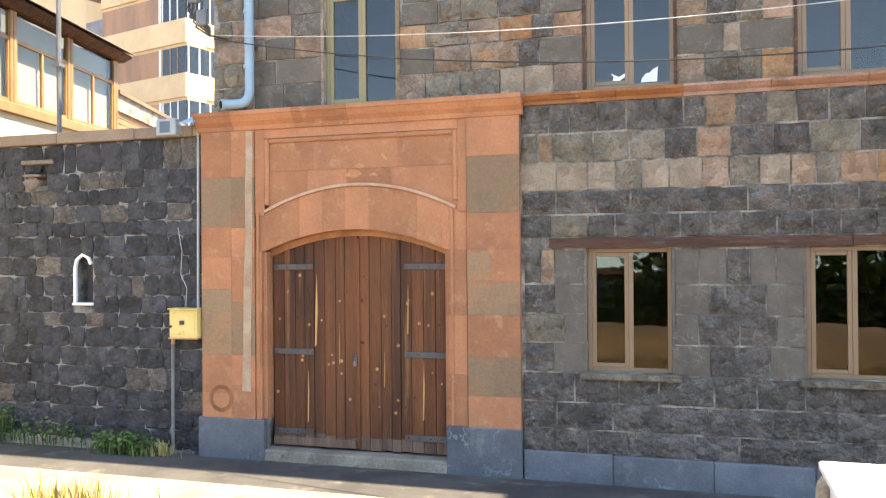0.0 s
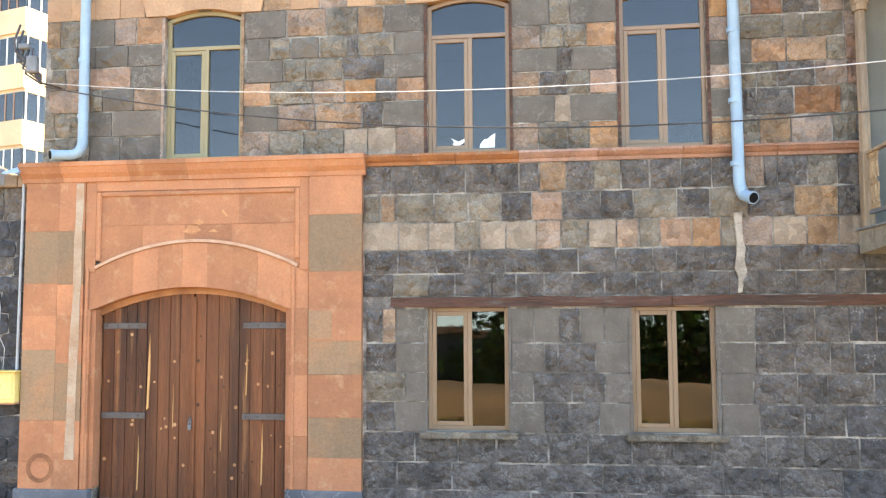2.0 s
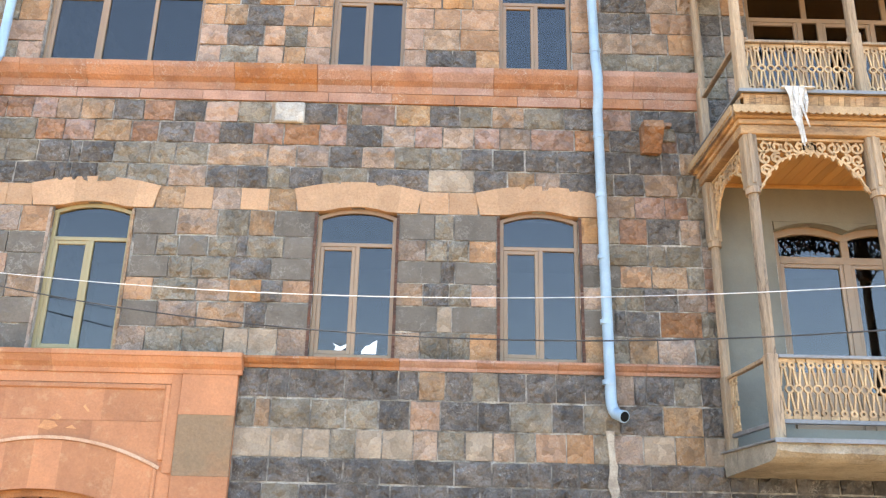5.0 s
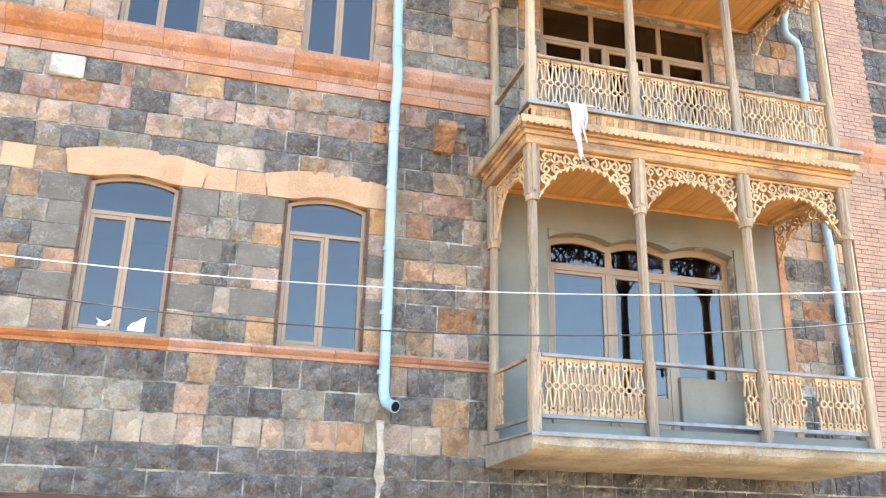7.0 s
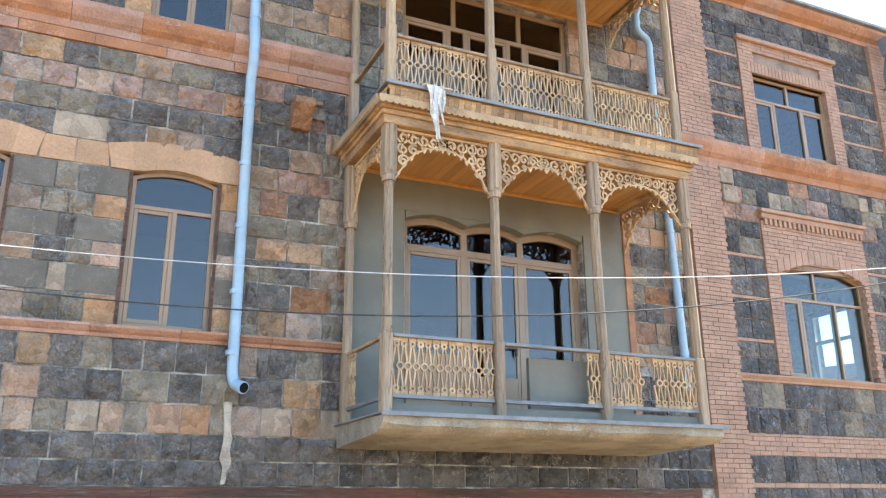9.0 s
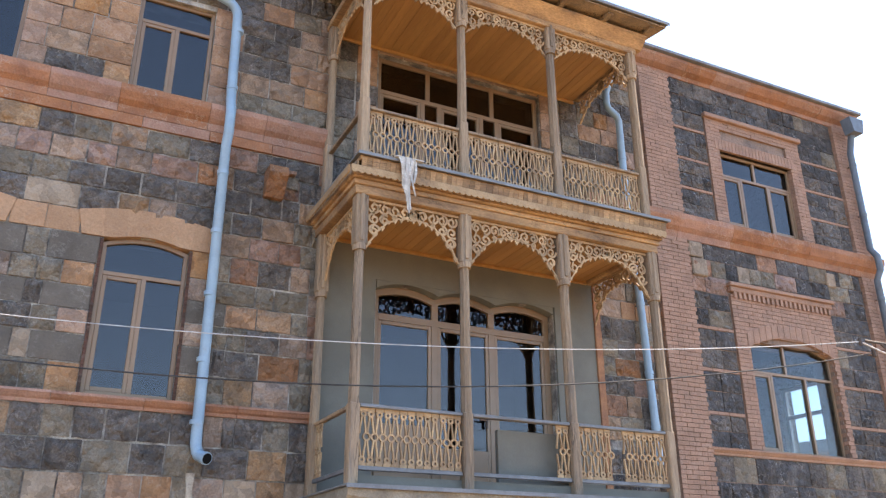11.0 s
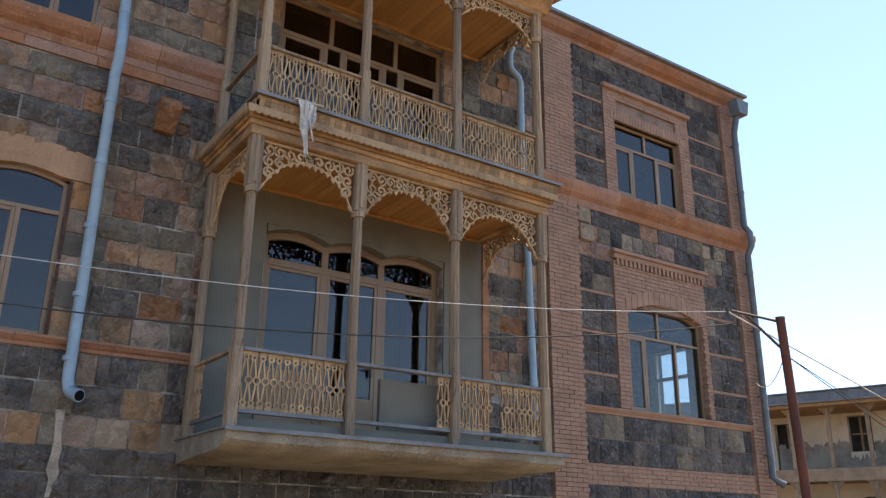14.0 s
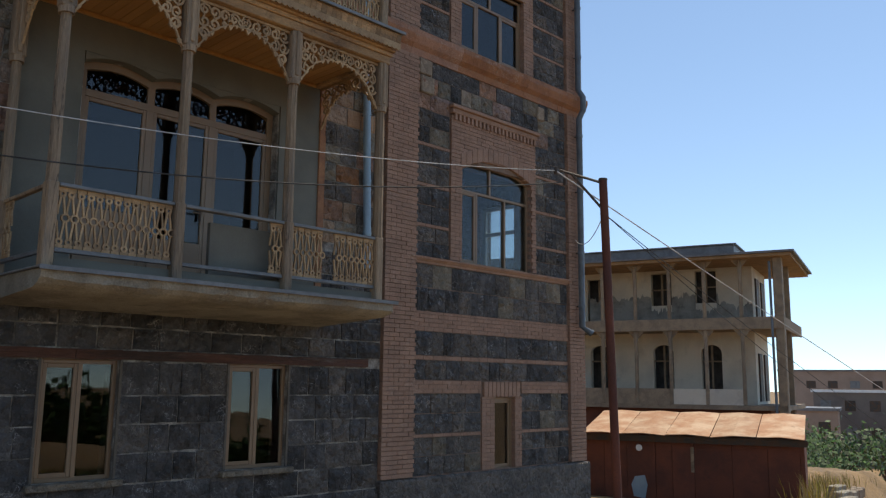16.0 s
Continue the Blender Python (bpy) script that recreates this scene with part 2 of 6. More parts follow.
PALE = surface("pale_tuff", (0.333, 0.258, 0.187), (0.265, 0.201, 0.146), rand=0.16, fine=34, grain=0.22, bump=0.5, stain=(0.2, 0.16, 0.13), amount=0.4, blot=5, chip=6)
MORTAR = surface("mortar", (0.46, 0.42, 0.365), (0.145, 0.130, 0.115), scale=2.6, edge=(0.38, 0.56), rand=0.0, bump=0.8, grain=0.35, stain=(0.52, 0.49, 0.44), amount=0.6)
PORTAL = surface("portal_tuff", (0.425, 0.184, 0.092), (0.315, 0.138, 0.074), rand=0.15, scale=1.3, fine=34, bump=0.4, depth=0.02, stain=(0.47, 0.28, 0.155), amount=0.65, grain=0.16, edge=(0.36, 0.68), blot=3.2, smear=((0.54, 0.32, 0.18), 0.18), veins=6.0)
PORTAL_GREY = surface("portal_brown_tuff", (0.235, 0.155, 0.094), (0.31, 0.16, 0.084), rand=0.2, scale=1.1, fine=34, bump=0.5, stain=(0.165, 0.12, 0.075), amount=0.55, grain=0.2, edge=(0.48, 0.72))
BLUE_PLINTH = surface("blue_grey_paint", (0.150, 0.164, 0.182), (0.084, 0.096, 0.110), rand=0.14, scale=1.1, edge=(0.36, 0.66), bump=0.3, stain=(0.255, 0.255, 0.25), amount=0.6, grain=0.2, smear=((0.40, 0.42, 0.43), 0.4), veins=2.5)
BRICK = surface("red_brick", (0.345, 0.205, 0.142), (0.278, 0.167, 0.118), rand=0.07, bump=0.4, stain=(0.42, 0.29, 0.22), amount=0.35, smear=((0.50, 0.40, 0.33), 0.2))
TIMBER = surface("weathered_timber", (0.332, 0.233, 0.147), (0.214, 0.160, 0.114), rand=0.2, scale=2.5, stretch=(1, 1, 0.12), bump=0.5, stain=(0.19, 0.165, 0.14), amount=0.8, rough=0.75, grain=0.34, smear=((0.07, 0.052, 0.04), 0.8), veins=6.0)
TIMBER_H = surface("golden_timber", (0.42, 0.258, 0.130), (0.235, 0.142, 0.080), rand=0.34, scale=2.2, stretch=(0.4, 1, 1), bump=0.4, stain=(0.145, 0.105, 0.078), amount=0.8, blot=1.6, rough=0.7, grain=0.36, smear=((0.07, 0.045, 0.03), 0.75), veins=5.0)
LACE = surface("fretwork_timber", (0.44, 0.295, 0.165), (0.32, 0.205, 0.115), rand=0.22, bump=0.2, stain=(0.17, 0.12, 0.08), amount=0.75, blot=3)
SOFFIT = surface("pine_soffit", (0.416, 0.224, 0.084), (0.352, 0.180, 0.068), rand=0.12, stretch=(1, 0.12, 1), scale=4, bump=0.15, rough=0.5, grain=0.12)
OLD_WOOD = surface("gate_plank_wood", (0.180, 0.064, 0.026), (0.058, 0.024, 0.013), rand=0.26, scale=1.9, fine=52, stretch=(2.2, 1, 0.11), bump=0.5, stain=(0.38, 0.175, 0.07), amount=0.5, rough=0.6, edge=(0.34, 0.66), grain=0.42, smear=((0.030, 0.015, 0.010), 0.85), veins=3.0)
GATE_LOW = surface("gate_plank_weathered", (0.165, 0.108, 0.078), (0.105, 0.064, 0.044), rand=0.2, scale=3, fine=55, stretch=(2.2, 1, 0.14), bump=0.5, rough=0.8, grain=0.35)
BEAM = surface("dark_beam", (0.135, 0.062, 0.042), (0.075, 0.045, 0.034), stretch=(0.12, 1, 1), scale=5, rand=0.0, bump=0.9, depth=0.05, stain=(0.25, 0.20, 0.165), amount=0.6, grain=0.4)
FRAME = surface("tan_window_frame", (0.245, 0.155, 0.090), (0.222, 0.140, 0.080), rand=0.04, bump=0.03, rough=0.4, grain=0.05, spec=0.5)
FRAME_Y = surface("olive_window_frame", (0.27, 0.215, 0.105), (0.25, 0.195, 0.095), rand=0.04, bump=0.03, rough=0.4, grain=0.05, spec=0.5)
PIPE = surface("blue_grey_pipe", (0.264, 0.376, 0.464), (0.224, 0.328, 0.416), rand=0.06, bump=0.05, rough=0.38, grain=0.06, stain=(0.280, 0.288, 0.288), spec=0.5)
PLASTER = surface("grey_green_plaster", (0.169, 0.160, 0.131), (0.135, 0.128, 0.106), rand=0.03, scale=0.9, bump=0.12, grain=0.08, stain=(0.152, 0.144, 0.120))
CONCRETE = surface("slab_concrete", (0.35, 0.31, 0.245), (0.22, 0.19, 0.15), rand=0.05, scale=1.6, bump=0.6, depth=0.04, grain=0.3, stain=(0.10, 0.088, 0.072), amount=0.75, smear=((0.50, 0.46, 0.40), 0.4), veins=5.0)
COPING = surface("coping_stone", (0.288, 0.208, 0.144), (0.216, 0.160, 0.116), rand=0.15, scale=1.5, bump=0.3)
ASPHALT = surface("asphalt", (0.10, 0.093, 0.085), (0.06, 0.057, 0.055), rand=0, scale=0.7, fine=60, bump=0.4, stain=(0.25, 0.215, 0.165), amount=0.75)
# dusty street in the sun, its sunlight painted in as a paler colour
DUSTY_SUNLIT = surface("dusty_paving", (0.31, 0.272, 0.208), (0.22, 0.19, 0.148), rand=0, scale=0.9, fine=50, bump=0.4, stain=(0.10, 0.09, 0.078), amount=0.8, blot=1.4, grain=0.3)
DIRT = surface("dry_ground", (0.30, 0.185, 0.085), (0.17, 0.108, 0.052), rand=0, scale=0.25, fine=9, bump=0.5, stain=(0.075, 0.075, 0.035), amount=0.75, grain=0.4)
STEEL = surface("galvanised_steel", (0.21, 0.215, 0.22), (0.15, 0.155, 0.16), metal=0.25, rough=0.62, rand=0.08, bump=0.1, grain=0.15, stain=(0.12, 0.10, 0.085), amount=0.4)
DARK_METAL = surface("dark_iron", (0.07, 0.065, 0.06), (0.12, 0.07, 0.045), metal=0.4, rough=0.6, bump=0.2)
WHITE = surface("white_paint", (0.80, 0.80, 0.79), (0.72, 0.72, 0.71), rand=0.02, bump=0.05, grain=0.04, rough=0.5)
YELLOW = surface("yellow_enamel", (0.72, 0.55, 0.21), (0.62, 0.45, 0.15), rand=0.02, bump=0.05, grain=0.06, rough=0.45, stain=(0.30, 0.14, 0.05), amount=0.6)
# dark base colour that puts the shade of unlit rooms into their surfaces
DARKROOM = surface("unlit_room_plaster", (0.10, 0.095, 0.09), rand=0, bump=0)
ROOFING = surface("grey_roof_sheet", (0.20, 0.205, 0.215), (0.15, 0.15, 0.16), rough=0.5, bump=0.1, rand=0.05)
CREAM = surface("cream_render", (0.74, 0.65, 0.48), (0.64, 0.55, 0.40), rand=0.03, scale=0.6, bump=0.15, stain=(0.36, 0.30, 0.24), amount=0.6)
RUST = surface("rusty_sheet", (0.42, 0.21, 0.11), (0.55, 0.37, 0.24), scale=1.3, rand=0.1, bump=0.15, stain=(0.24, 0.10, 0.05), amount=0.7, rough=0.7)
RUST_DARK = surface("rust_red_sheet", (0.16, 0.055, 0.035), (0.10, 0.04, 0.03), scale=1.0, rand=0.1, bump=0.15, stain=(0.06, 0.03, 0.025), amount=0.6)
LEAF = surface("green_leaves", (0.09, 0.14, 0.035), (0.05, 0.09, 0.025), rand=0.45, hue=0.03, bump=0, rough=0.6)
STRAW = surface("dry_grass", (0.42, 0.33, 0.11), (0.30, 0.26, 0.08), rand=0.4, hue=0.03, bump=0, rough=0.8)
BAND = surface("light_orange_tuff", (0.452, 0.275, 0.161), (0.367, 0.215, 0.126), rand=0.12, fine=34, grain=0.2, bump=0.5, depth=0.04, stain=(0.30, 0.22, 0.15), amount=0.3, blot=5, edge=(0.3, 0.74))
GLASS = pane_glass("window_glass")
CLEAR = pane_glass("thin_old_glass", 0.015, 0.78)
THIN = pane_glass("thin_window_glass", 0.05, 0.72)
COURSE = surface("weathered_red_tuff", (0.37, 0.182, 0.110), (0.275, 0.135, 0.086), rand=0.1, hue=0.003, fine=34, grain=0.22, bump=0.6, depth=0.03, stain=(0.40, 0.29, 0.21), amount=0.6, blot=4, smear=((0.50, 0.42, 0.35), 0.4), veins=6.0)
SMOOTH = surface("smooth_dressed_basalt", (0.130, 0.110, 0.089), (0.102, 0.087, 0.071), rand=0.12, fine=38, grain=0.16, bump=0.3, stain=(0.26, 0.235, 0.21), amount=0.45, blot=3, smear=((0.42, 0.40, 0.36), 0.25), veins=5.0)
MORTAR_BROWN = surface("brown_mortar", (0.27, 0.185, 0.14), (0.16, 0.115, 0.092), scale=2.6, rand=0.0, bump=0.6, stain=(0.34, 0.27, 0.22), amount=0.5)


# ---- stone walls ----
def stone_grid(w, h, bulge, r, depth=0.05):
    """Vertices and faces of one hand-dressed stone: a chipped front about the plane y = 0 with its sides running back."""
    nx, nz, v, f = 6, 4, [], []
    rag = 0.4 if bulge > 0.02 else 0.2
    for j in range(nz):
        for i in range(nx):
            inner = 0 < i < nx - 1 and 0 < j < nz - 1
            px, pz = i / (nx - 1), j / (nz - 1)
            if inner:
                px, pz = px + r.uniform(-0.08, 0.08), pz + r.uniform(-0.1, 0.1)
            else:
                px += r.uniform(0, 0.05) * rag * (1 if i == 0 else -1 if i == nx - 1 else r.uniform(-1, 1))
                pz += r.uniform(0, 0.09) * rag * (1 if j == 0 else -1 if j == nz - 1 else r.uniform(-1, 1))
            y = -bulge * r.choice((0.15, 0.5, 0.9, 1.3)) * r.uniform(0.7, 1.2) if inner else r.uniform(-0.25 * bulge - 0.003, 0.003)
            v.append((px * w, y, pz * h))
    for j in range(nz - 1):
        for i in range(nx - 1):
            a = j * nx + i
            f.append((a, a + 1, a + nx + 1, a + nx) if r.random() < 0.5 else (a + 1, a + nx + 1, a + nx, a))
    ring = list(range(nx)) + [nx * j + nx - 1 for j in range(1, nz)] + list(range(nx * nz - 2, nx * (nz - 1) - 1, -1)) + [nx * j for j in range(nz - 2, 0, -1)]
    n = len(v)
    v += [(v[k][0], depth, v[k][2]) for k in ring]
    f += [(ring[k], n + k, n + (k + 1) % len(ring), ring[(k + 1) % len(ring)]) for k in range(len(ring))]
    return v, f


STONE_MATS = [BASALT, GREY, TAN, ORANGE, RED, PALE, BRICK, BAND, BASALT_DARK, SMOOTH, RUBBLE]
UNIT = {}


def unit_stone(slot, rough, k):
    """A shared mesh for stones of one kind, one unit wide and high."""
    key = (slot, rough, k)
    if key not in UNIT:
        v, f = stone_grid(1, 1, 0.042 if rough else 0.009, random.Random(50 + k))
        UNIT[key] = MB().add(v, f).mesh("stone", STONE_MATS[slot])
    return UNIT[key]


def subtract(spans, a, b):
    out = []
    for p, q in spans:
        if b <= p or a >= q:
            out.append((p, q))
        else:
            out += [s for s in ((p, a), (b, q)) if s[1] - s[0] > 0.05]
    return out


def lay(x0, x1, levels, holes, pick, r, wide=(0.28, 0.56), gap=0.016):
    """Courses of stones between the levels, cut round the holes: a list of x0, x1, z0, z1, slot, rough."""
    out = []
    for za, zb in zip(levels, levels[1:]):
        spans = [(x0, x1)]
        for a, b, c, d in holes:
            if min(zb, d) - max(za, c) > 0.4 * (zb - za):
                spans = subtract(spans, a, b)
        for a, b in spans:
            x = a
            while x < b - 1e-6:
                w = r.uniform(*wide)
                if b - x - w < wide[0] * 0.75:
                    w = b - x if b - x < wide[1] * 1.2 else (b - x) / 2
                slot, rough = pick(x + w / 2, (za + zb) / 2, r)
                g = gap * r.uniform(0.4, 1.4)
                out.append((x + g / 2, x + w - g / 2, za + g / 2, zb - g / 2, slot, rough))
                x += w
    return out


def build_stones(stones, owner, near, name="stone", y=0.0, jut=0.006, r=rng):
    """The stones inside the stretch near become parts of the wall, the rest one joined mesh."""
    mb, made = MB(), 0
    for x0, x1, z0, z1, slot, rough in stones:
        yy = y + r.uniform(-jut, jut)
        if made < 300 and near(x0, z0):
            made += 1
            ob = new(name, unit_stone(slot, rough, r.randrange(7)))
            ob.parent = owner
            ob.location, ob.scale = (x0, yy, z0), (x1 - x0, 1, z1 - z0)
        else:
            v, f = stone_grid(x1 - x0, z1 - z0, 0.042 if rough else 0.009, r)
            mb.add([(a + x0, b + yy, c + z0) for a, b, c in v], f, slot)
    if mb.v:
        rest = part("stonework", mb, STONE_MATS, owner)
        tagged(rest, kind="stuff")


def pierced(x0, x1, z0, z1, y0, y1, holes):
    """A wall with rectangular openings through it."""
    xs = sorted({x0, x1, *(v for h in holes for v in h[:2] if x0 < v < x1)})
    zs = sorted({z0, z1, *(v for h in holes for v in h[2:4] if z0 < v < z1)})
    full = {}
    for i in range(len(xs) - 1):
        for j in range(len(zs) - 1):
            cx, cz = (xs[i] + xs[i + 1]) / 2, (zs[j] + zs[j + 1]) / 2
            full[i, j] = not any(a < cx < b and c < cz < d for a, b, c, d in (h[:4] for h in holes))
    mb = MB()
    for (i, j), solid_cell in full.items():
        if not solid_cell:
            continue
        a, b, c, d = xs[i], xs[i + 1], zs[j], zs[j + 1]
        mb.add([(a, y0, c), (b, y0, c), (b, y0, d), (a, y0, d)], [(0, 1, 2, 3)])
        mb.add([(a, y1, c), (b, y1, c), (b, y1, d), (a, y1, d)], [(3, 2, 1, 0)])
        for k, quad in (((i - 1, j), [(a, y0, c), (a, y0, d), (a, y1, d), (a, y1, c)]), ((i + 1, j), [(b, y0, c), (b, y1, c), (b, y1, d), (b, y0, d)]),
                        ((i, j - 1), [(a, y0, c), (a, y1, c), (b, y1, c), (b, y0, c)]), ((i, j + 1), [(a, y0, d), (b, y0, d), (b, y1, d), (a, y1, d)])):
            if not full.get(k, False):
                mb.add(quad, [(0, 1, 2, 3)])
    return mb


# openings of the facade: x0, x1, z0, z1
GATE = (0.04, 2.87, -0.1, 3.26)
LOW = [(4.72, 5.78, 1.34, 2.93), (7.34, 8.38, 1.34, 2.93), (10.85, 11.86, 1.40, 2.93), (13.52, 14.56, 1.40, 2.93)]
UPPER = [(1.03, 2.14, 4.98, 7.10), (4.73, 5.83, 4.98, 7.10), (7.27, 8.36, 4.98, 7.10)]
TOP = [(0.42, 2.76, 9.33, 10.98), (4.73, 5.83, 9.33, 10.98), (7.26, 8.34, 9.33, 10.98)]
BDOOR = (11.08, 14.18, 3.98, 7.02)
TDOOR = (11.02, 14.12, 8.30, 11.02)
R3, R2, R0 = (18.40, 20.40, 9.36, 10.98), (18.45, 20.62, 4.98, 7.00), (19.44, 20.08, 1.02, 2.42)
X0, X1, X2, TOPZ = -0.76, 16.45, 22.46, 12.55

holes_main = [GATE, *LOW, *UPPER, *TOP, BDOOR, TDOOR]
wall_main = solid("wall_main", pierced(X0, X1, 0, TOPZ, 0.014, 0.45, holes_main), MORTAR, "mortared wall of mixed grey, tan and red tuff stones", "wall", kind="structure")
wall_right = solid("wall_right", pierced(X1, X2, 0, TOPZ, 0.014, 0.45, [R3, R2, R0]), MORTAR_BROWN, "dark basalt wall banded and framed with red brick", "wall", kind="structure")


def pick_main(x, z, r):
    def draw(**w):
        names = ("BASALT", "GREY", "TAN", "ORANGE", "RED", "PALE")
        k = r.choices(range(6), [w.get(n, 0) for n in names])[0]
        return k
    # under the balcony the slab's shade is put into darker stones
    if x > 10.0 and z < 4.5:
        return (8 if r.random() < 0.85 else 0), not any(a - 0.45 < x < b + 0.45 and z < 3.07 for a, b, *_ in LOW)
    if z < 1.34:
        return 0, True
    if z < 3.07:
        smooth = any(a - 0.45 < x < b + 0.45 for a, b, *_ in LOW)
        if smooth and r.random() < 0.8:
            return 9, False
        return 0, True
    if z < 3.68:
        return draw(BASALT=.93, GREY=.07), True
    if z < 4.05:
        return draw(TAN=.3, PALE=.26, GREY=.36, ORANGE=.08), False
    if z < 4.43:
        return draw(BASALT=.7, GREY=.2, TAN=.1), True
    if z < 4.83:
        return draw(BASALT=.8, GREY=.2), True
    if z < 7.03:
        if x > 8.9:
            return draw(BASALT=.3, GREY=.3, TAN=.22, RED=.16), r.random() < 0.5
        return draw(GREY=.56, TAN=.26, BASALT=.12, ORANGE=.08), r.random() < 0.45
    if z < 7.36:
        return (7 if r.random() < 0.85 else 2), False
    if z < 8.06:
        return draw(GREY=.33, TAN=.37, BASALT=.3), True
    if z < 8.85:
        return draw(RED=.36, TAN=.26, GREY=.18, BASALT=.2), True
    if z < 11.1 and any(a - 0.45 < x < b + 0.45 for a, b, *_ in TOP) and r.random() < 0.85:
        return 3, False
    if x < 3.2 or z > 11.1:
        return draw(BASALT=.5, GREY=.3, TAN=.1, ORANGE=.12), r.random() < 0.5
    return draw(BASALT=.38, GREY=.2, ORANGE=.28, TAN=.16), r.random() < 0.5


levels_low = [0.28, 0.59, 0.94, 1.32]
levels_top = [9.28, 9.66, 10.02, 10.38, 10.72, 11.06, 11.40, 11.75, 12.12, 12.5]
LINTEL = (4.24, 16.2, 2.93, 3.07)
portal_hole = (-2, 3.87, 0, 4.97)
loggia = (10.22, 15.02, 3.75, 8.0)
loggia2 = (10.22, 14.95, 8.0, 11.7)
cut = [GATE, *LOW, *UPPER, *TOP, portal_hole, loggia, loggia2, LINTEL]
# the masonry as laid, course by course: a letter for each stone's kind (small: dressed smooth, large: rough; _ an opening) and its width in cm
COURSES = (
    (4.96, 5.34, "-0.59 G53 S46 S63 _114 t38 G50 G55 p32 p39 t40 _114 t35 G38 G28 o37 _115 t33 G27 T38 T50 G29"),
    (5.34, 5.70, "-0.60 G42 S45 s76 _116 s48 T53 T64 B29 s58 _114 s57 p20 s61 _113 s44 B16 B46 R56 G16"),
    (5.70, 6.02, "-0.69 T63 G18 S46 t44 _116 o38 G60 T44 O44 B27 o39 _114 t38 B36 G29 o36 _111 t33 G30 G25 B46 T39"),
    (6.02, 6.33, "-0.65 G21 t36 O61 s49 _119 s53 G32 G52 B56 s59 _111 s62 B19 s58 _113 s32 s23 O43 T49 G23"),
    (6.33, 6.64, "-0.69 G42 s26 S50 s54 _119 s32 G30 S41 G40 B14 G50 s43 _112 t41 G30 G29 o38 _115 t28 G65 G26 G49"),
    (6.64, 7.03, "-0.74 T20 G36 s46 t32 o44 _115 s59 T57 G43 T36 s57 _113 s52 G27 s60 _116 o26 G27 R39 B46 T29"),
    (7.36, 7.70, "-0.55 T32 B62 B58 B21 B38 G42 G59 T54 B43 B43 G32 B45 G65 B86 p65 B47 T40 T35 B49 G27 B43 T47 G26"),
    (7.70, 8.04, "-0.66 R37 G50 G45 B47 B15 B47 G52 G36 G46 T86 T41 T47 B46 T48 G50 G45 B44 B46 B47 B54 B49 B46 B26 T23"),
    (8.04, 8.38, "-0.66 B17 B31 G76 R41 R43 T53 R40 B51 R37 B48 R44 R52 R39 B51 T47 R40 T45 R38 T44 R63 R34 T17 B51 R47 B25"),
    (8.38, 8.72, "-0.66 R39 R36 R39 R35 T34 T48 B44 R45 B44 O49 G46 P51 B46 R15 G20 R50 T51 B42 G47 T47 G58 B50 R47 B43 B51"),
    (4.43, 4.82, "3.87 B37 B27 B36 B37 B36 B34 B26 T36 B34 G35 B36 B39 B38 B41 t23 B16 B36 G36 B28"),
    (4.05, 4.43, "3.86 G24 T20 G52 G45 G43 B40 O40 B48 B42 G54 B41 G46 B57 T51 B29"),
    (3.68, 4.05, "3.85 p49 p40 p36 g32 p34 p40 t31 g35 p36 t28 g26 o40 o35 g24 t39 p41 t38 p29"),
    (3.37, 3.68, "3.87 B46 B52 B43 B47 B45 B49 B47 B47 B29 B35 B42 B49 B48 B51"),
    (3.07, 3.37, "3.86 B41 G47 B35 B48 B32 B36 B36 B41 B39 B32 B38 B44 B36 B45 B47 B35"),
    (2.47, 2.92, "3.90 B23 t17 s42 _107 s32 s33 B26 s30 s34 _106 s45"),
    (2.09, 2.47, "3.90 B40 s43 _108 s43 B17 B48 s44 _108 s43"),
    (1.71, 2.09, "3.90 G54 s29 _106 s30 B49 B42 s35 _107 s39"),
    (1.32, 1.71, "3.90 B39 s43 _108 s44 B27 B41 s43 _107 s45"),
)
KIND = {"b": 0, "g": 1, "t": 2, "o": 3, "r": 4, "p": 5, "s": 9}


def lay_course(z0, z1, text, r):
    first, *run = text.split()
    x, out = float(first), []
    for token in run:
        w, letter = int(token[1:]) / 100, token[0]
        if letter != "_":
            g = 0.016 * r.uniform(0.4, 1.4)
            out.append((x + g / 2, x + w - g / 2, z0 + g / 2, z1 - g / 2, KIND[letter.lower()], letter.isupper()))
        x += w
    return out, float(first), x


stones = []
for z0, z1, text in COURSES:
    row, xa, xb = lay_course(z0, z1, text, rng)
    stones += row
    for a, b in ((X0, xa), (xb, X1)):
        if b - a > 0.12:
            stones += lay(a, b, [z0, z1], cut, pick_main, rng)
stones += lay(X0, X1, levels_low, cut, pick_main, rng, wide=(0.4, 0.85))
stones += lay(X0, X1, levels_top, cut, pick_main, rng)
# the light band over the upper windows, broken where the arches spring
edges_ = [X0, *(v for a, b, *_ in UPPER for v in (a - 0.31, b + 0.31)), 8.72]
for a, b in zip(edges_[::2], edges_[1::2]):
    n = max(1, round((b - a) / 0.42))
    stones += [(a + (b - a) * k / n + 0.002, a + (b - a) * (k + 1) / n - 0.002, 7.032, 7.358, 7 if rng.random() < 0.85 else 2, False) for k in range(n)]
stones += lay_course(7.03, 7.36, "8.72 t44 r42 r32 g24", rng)[0]
stones += lay(15.02, X1, [7.03, 7.36], [], pick_main, rng)
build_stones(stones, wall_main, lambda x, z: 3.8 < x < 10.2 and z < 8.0)

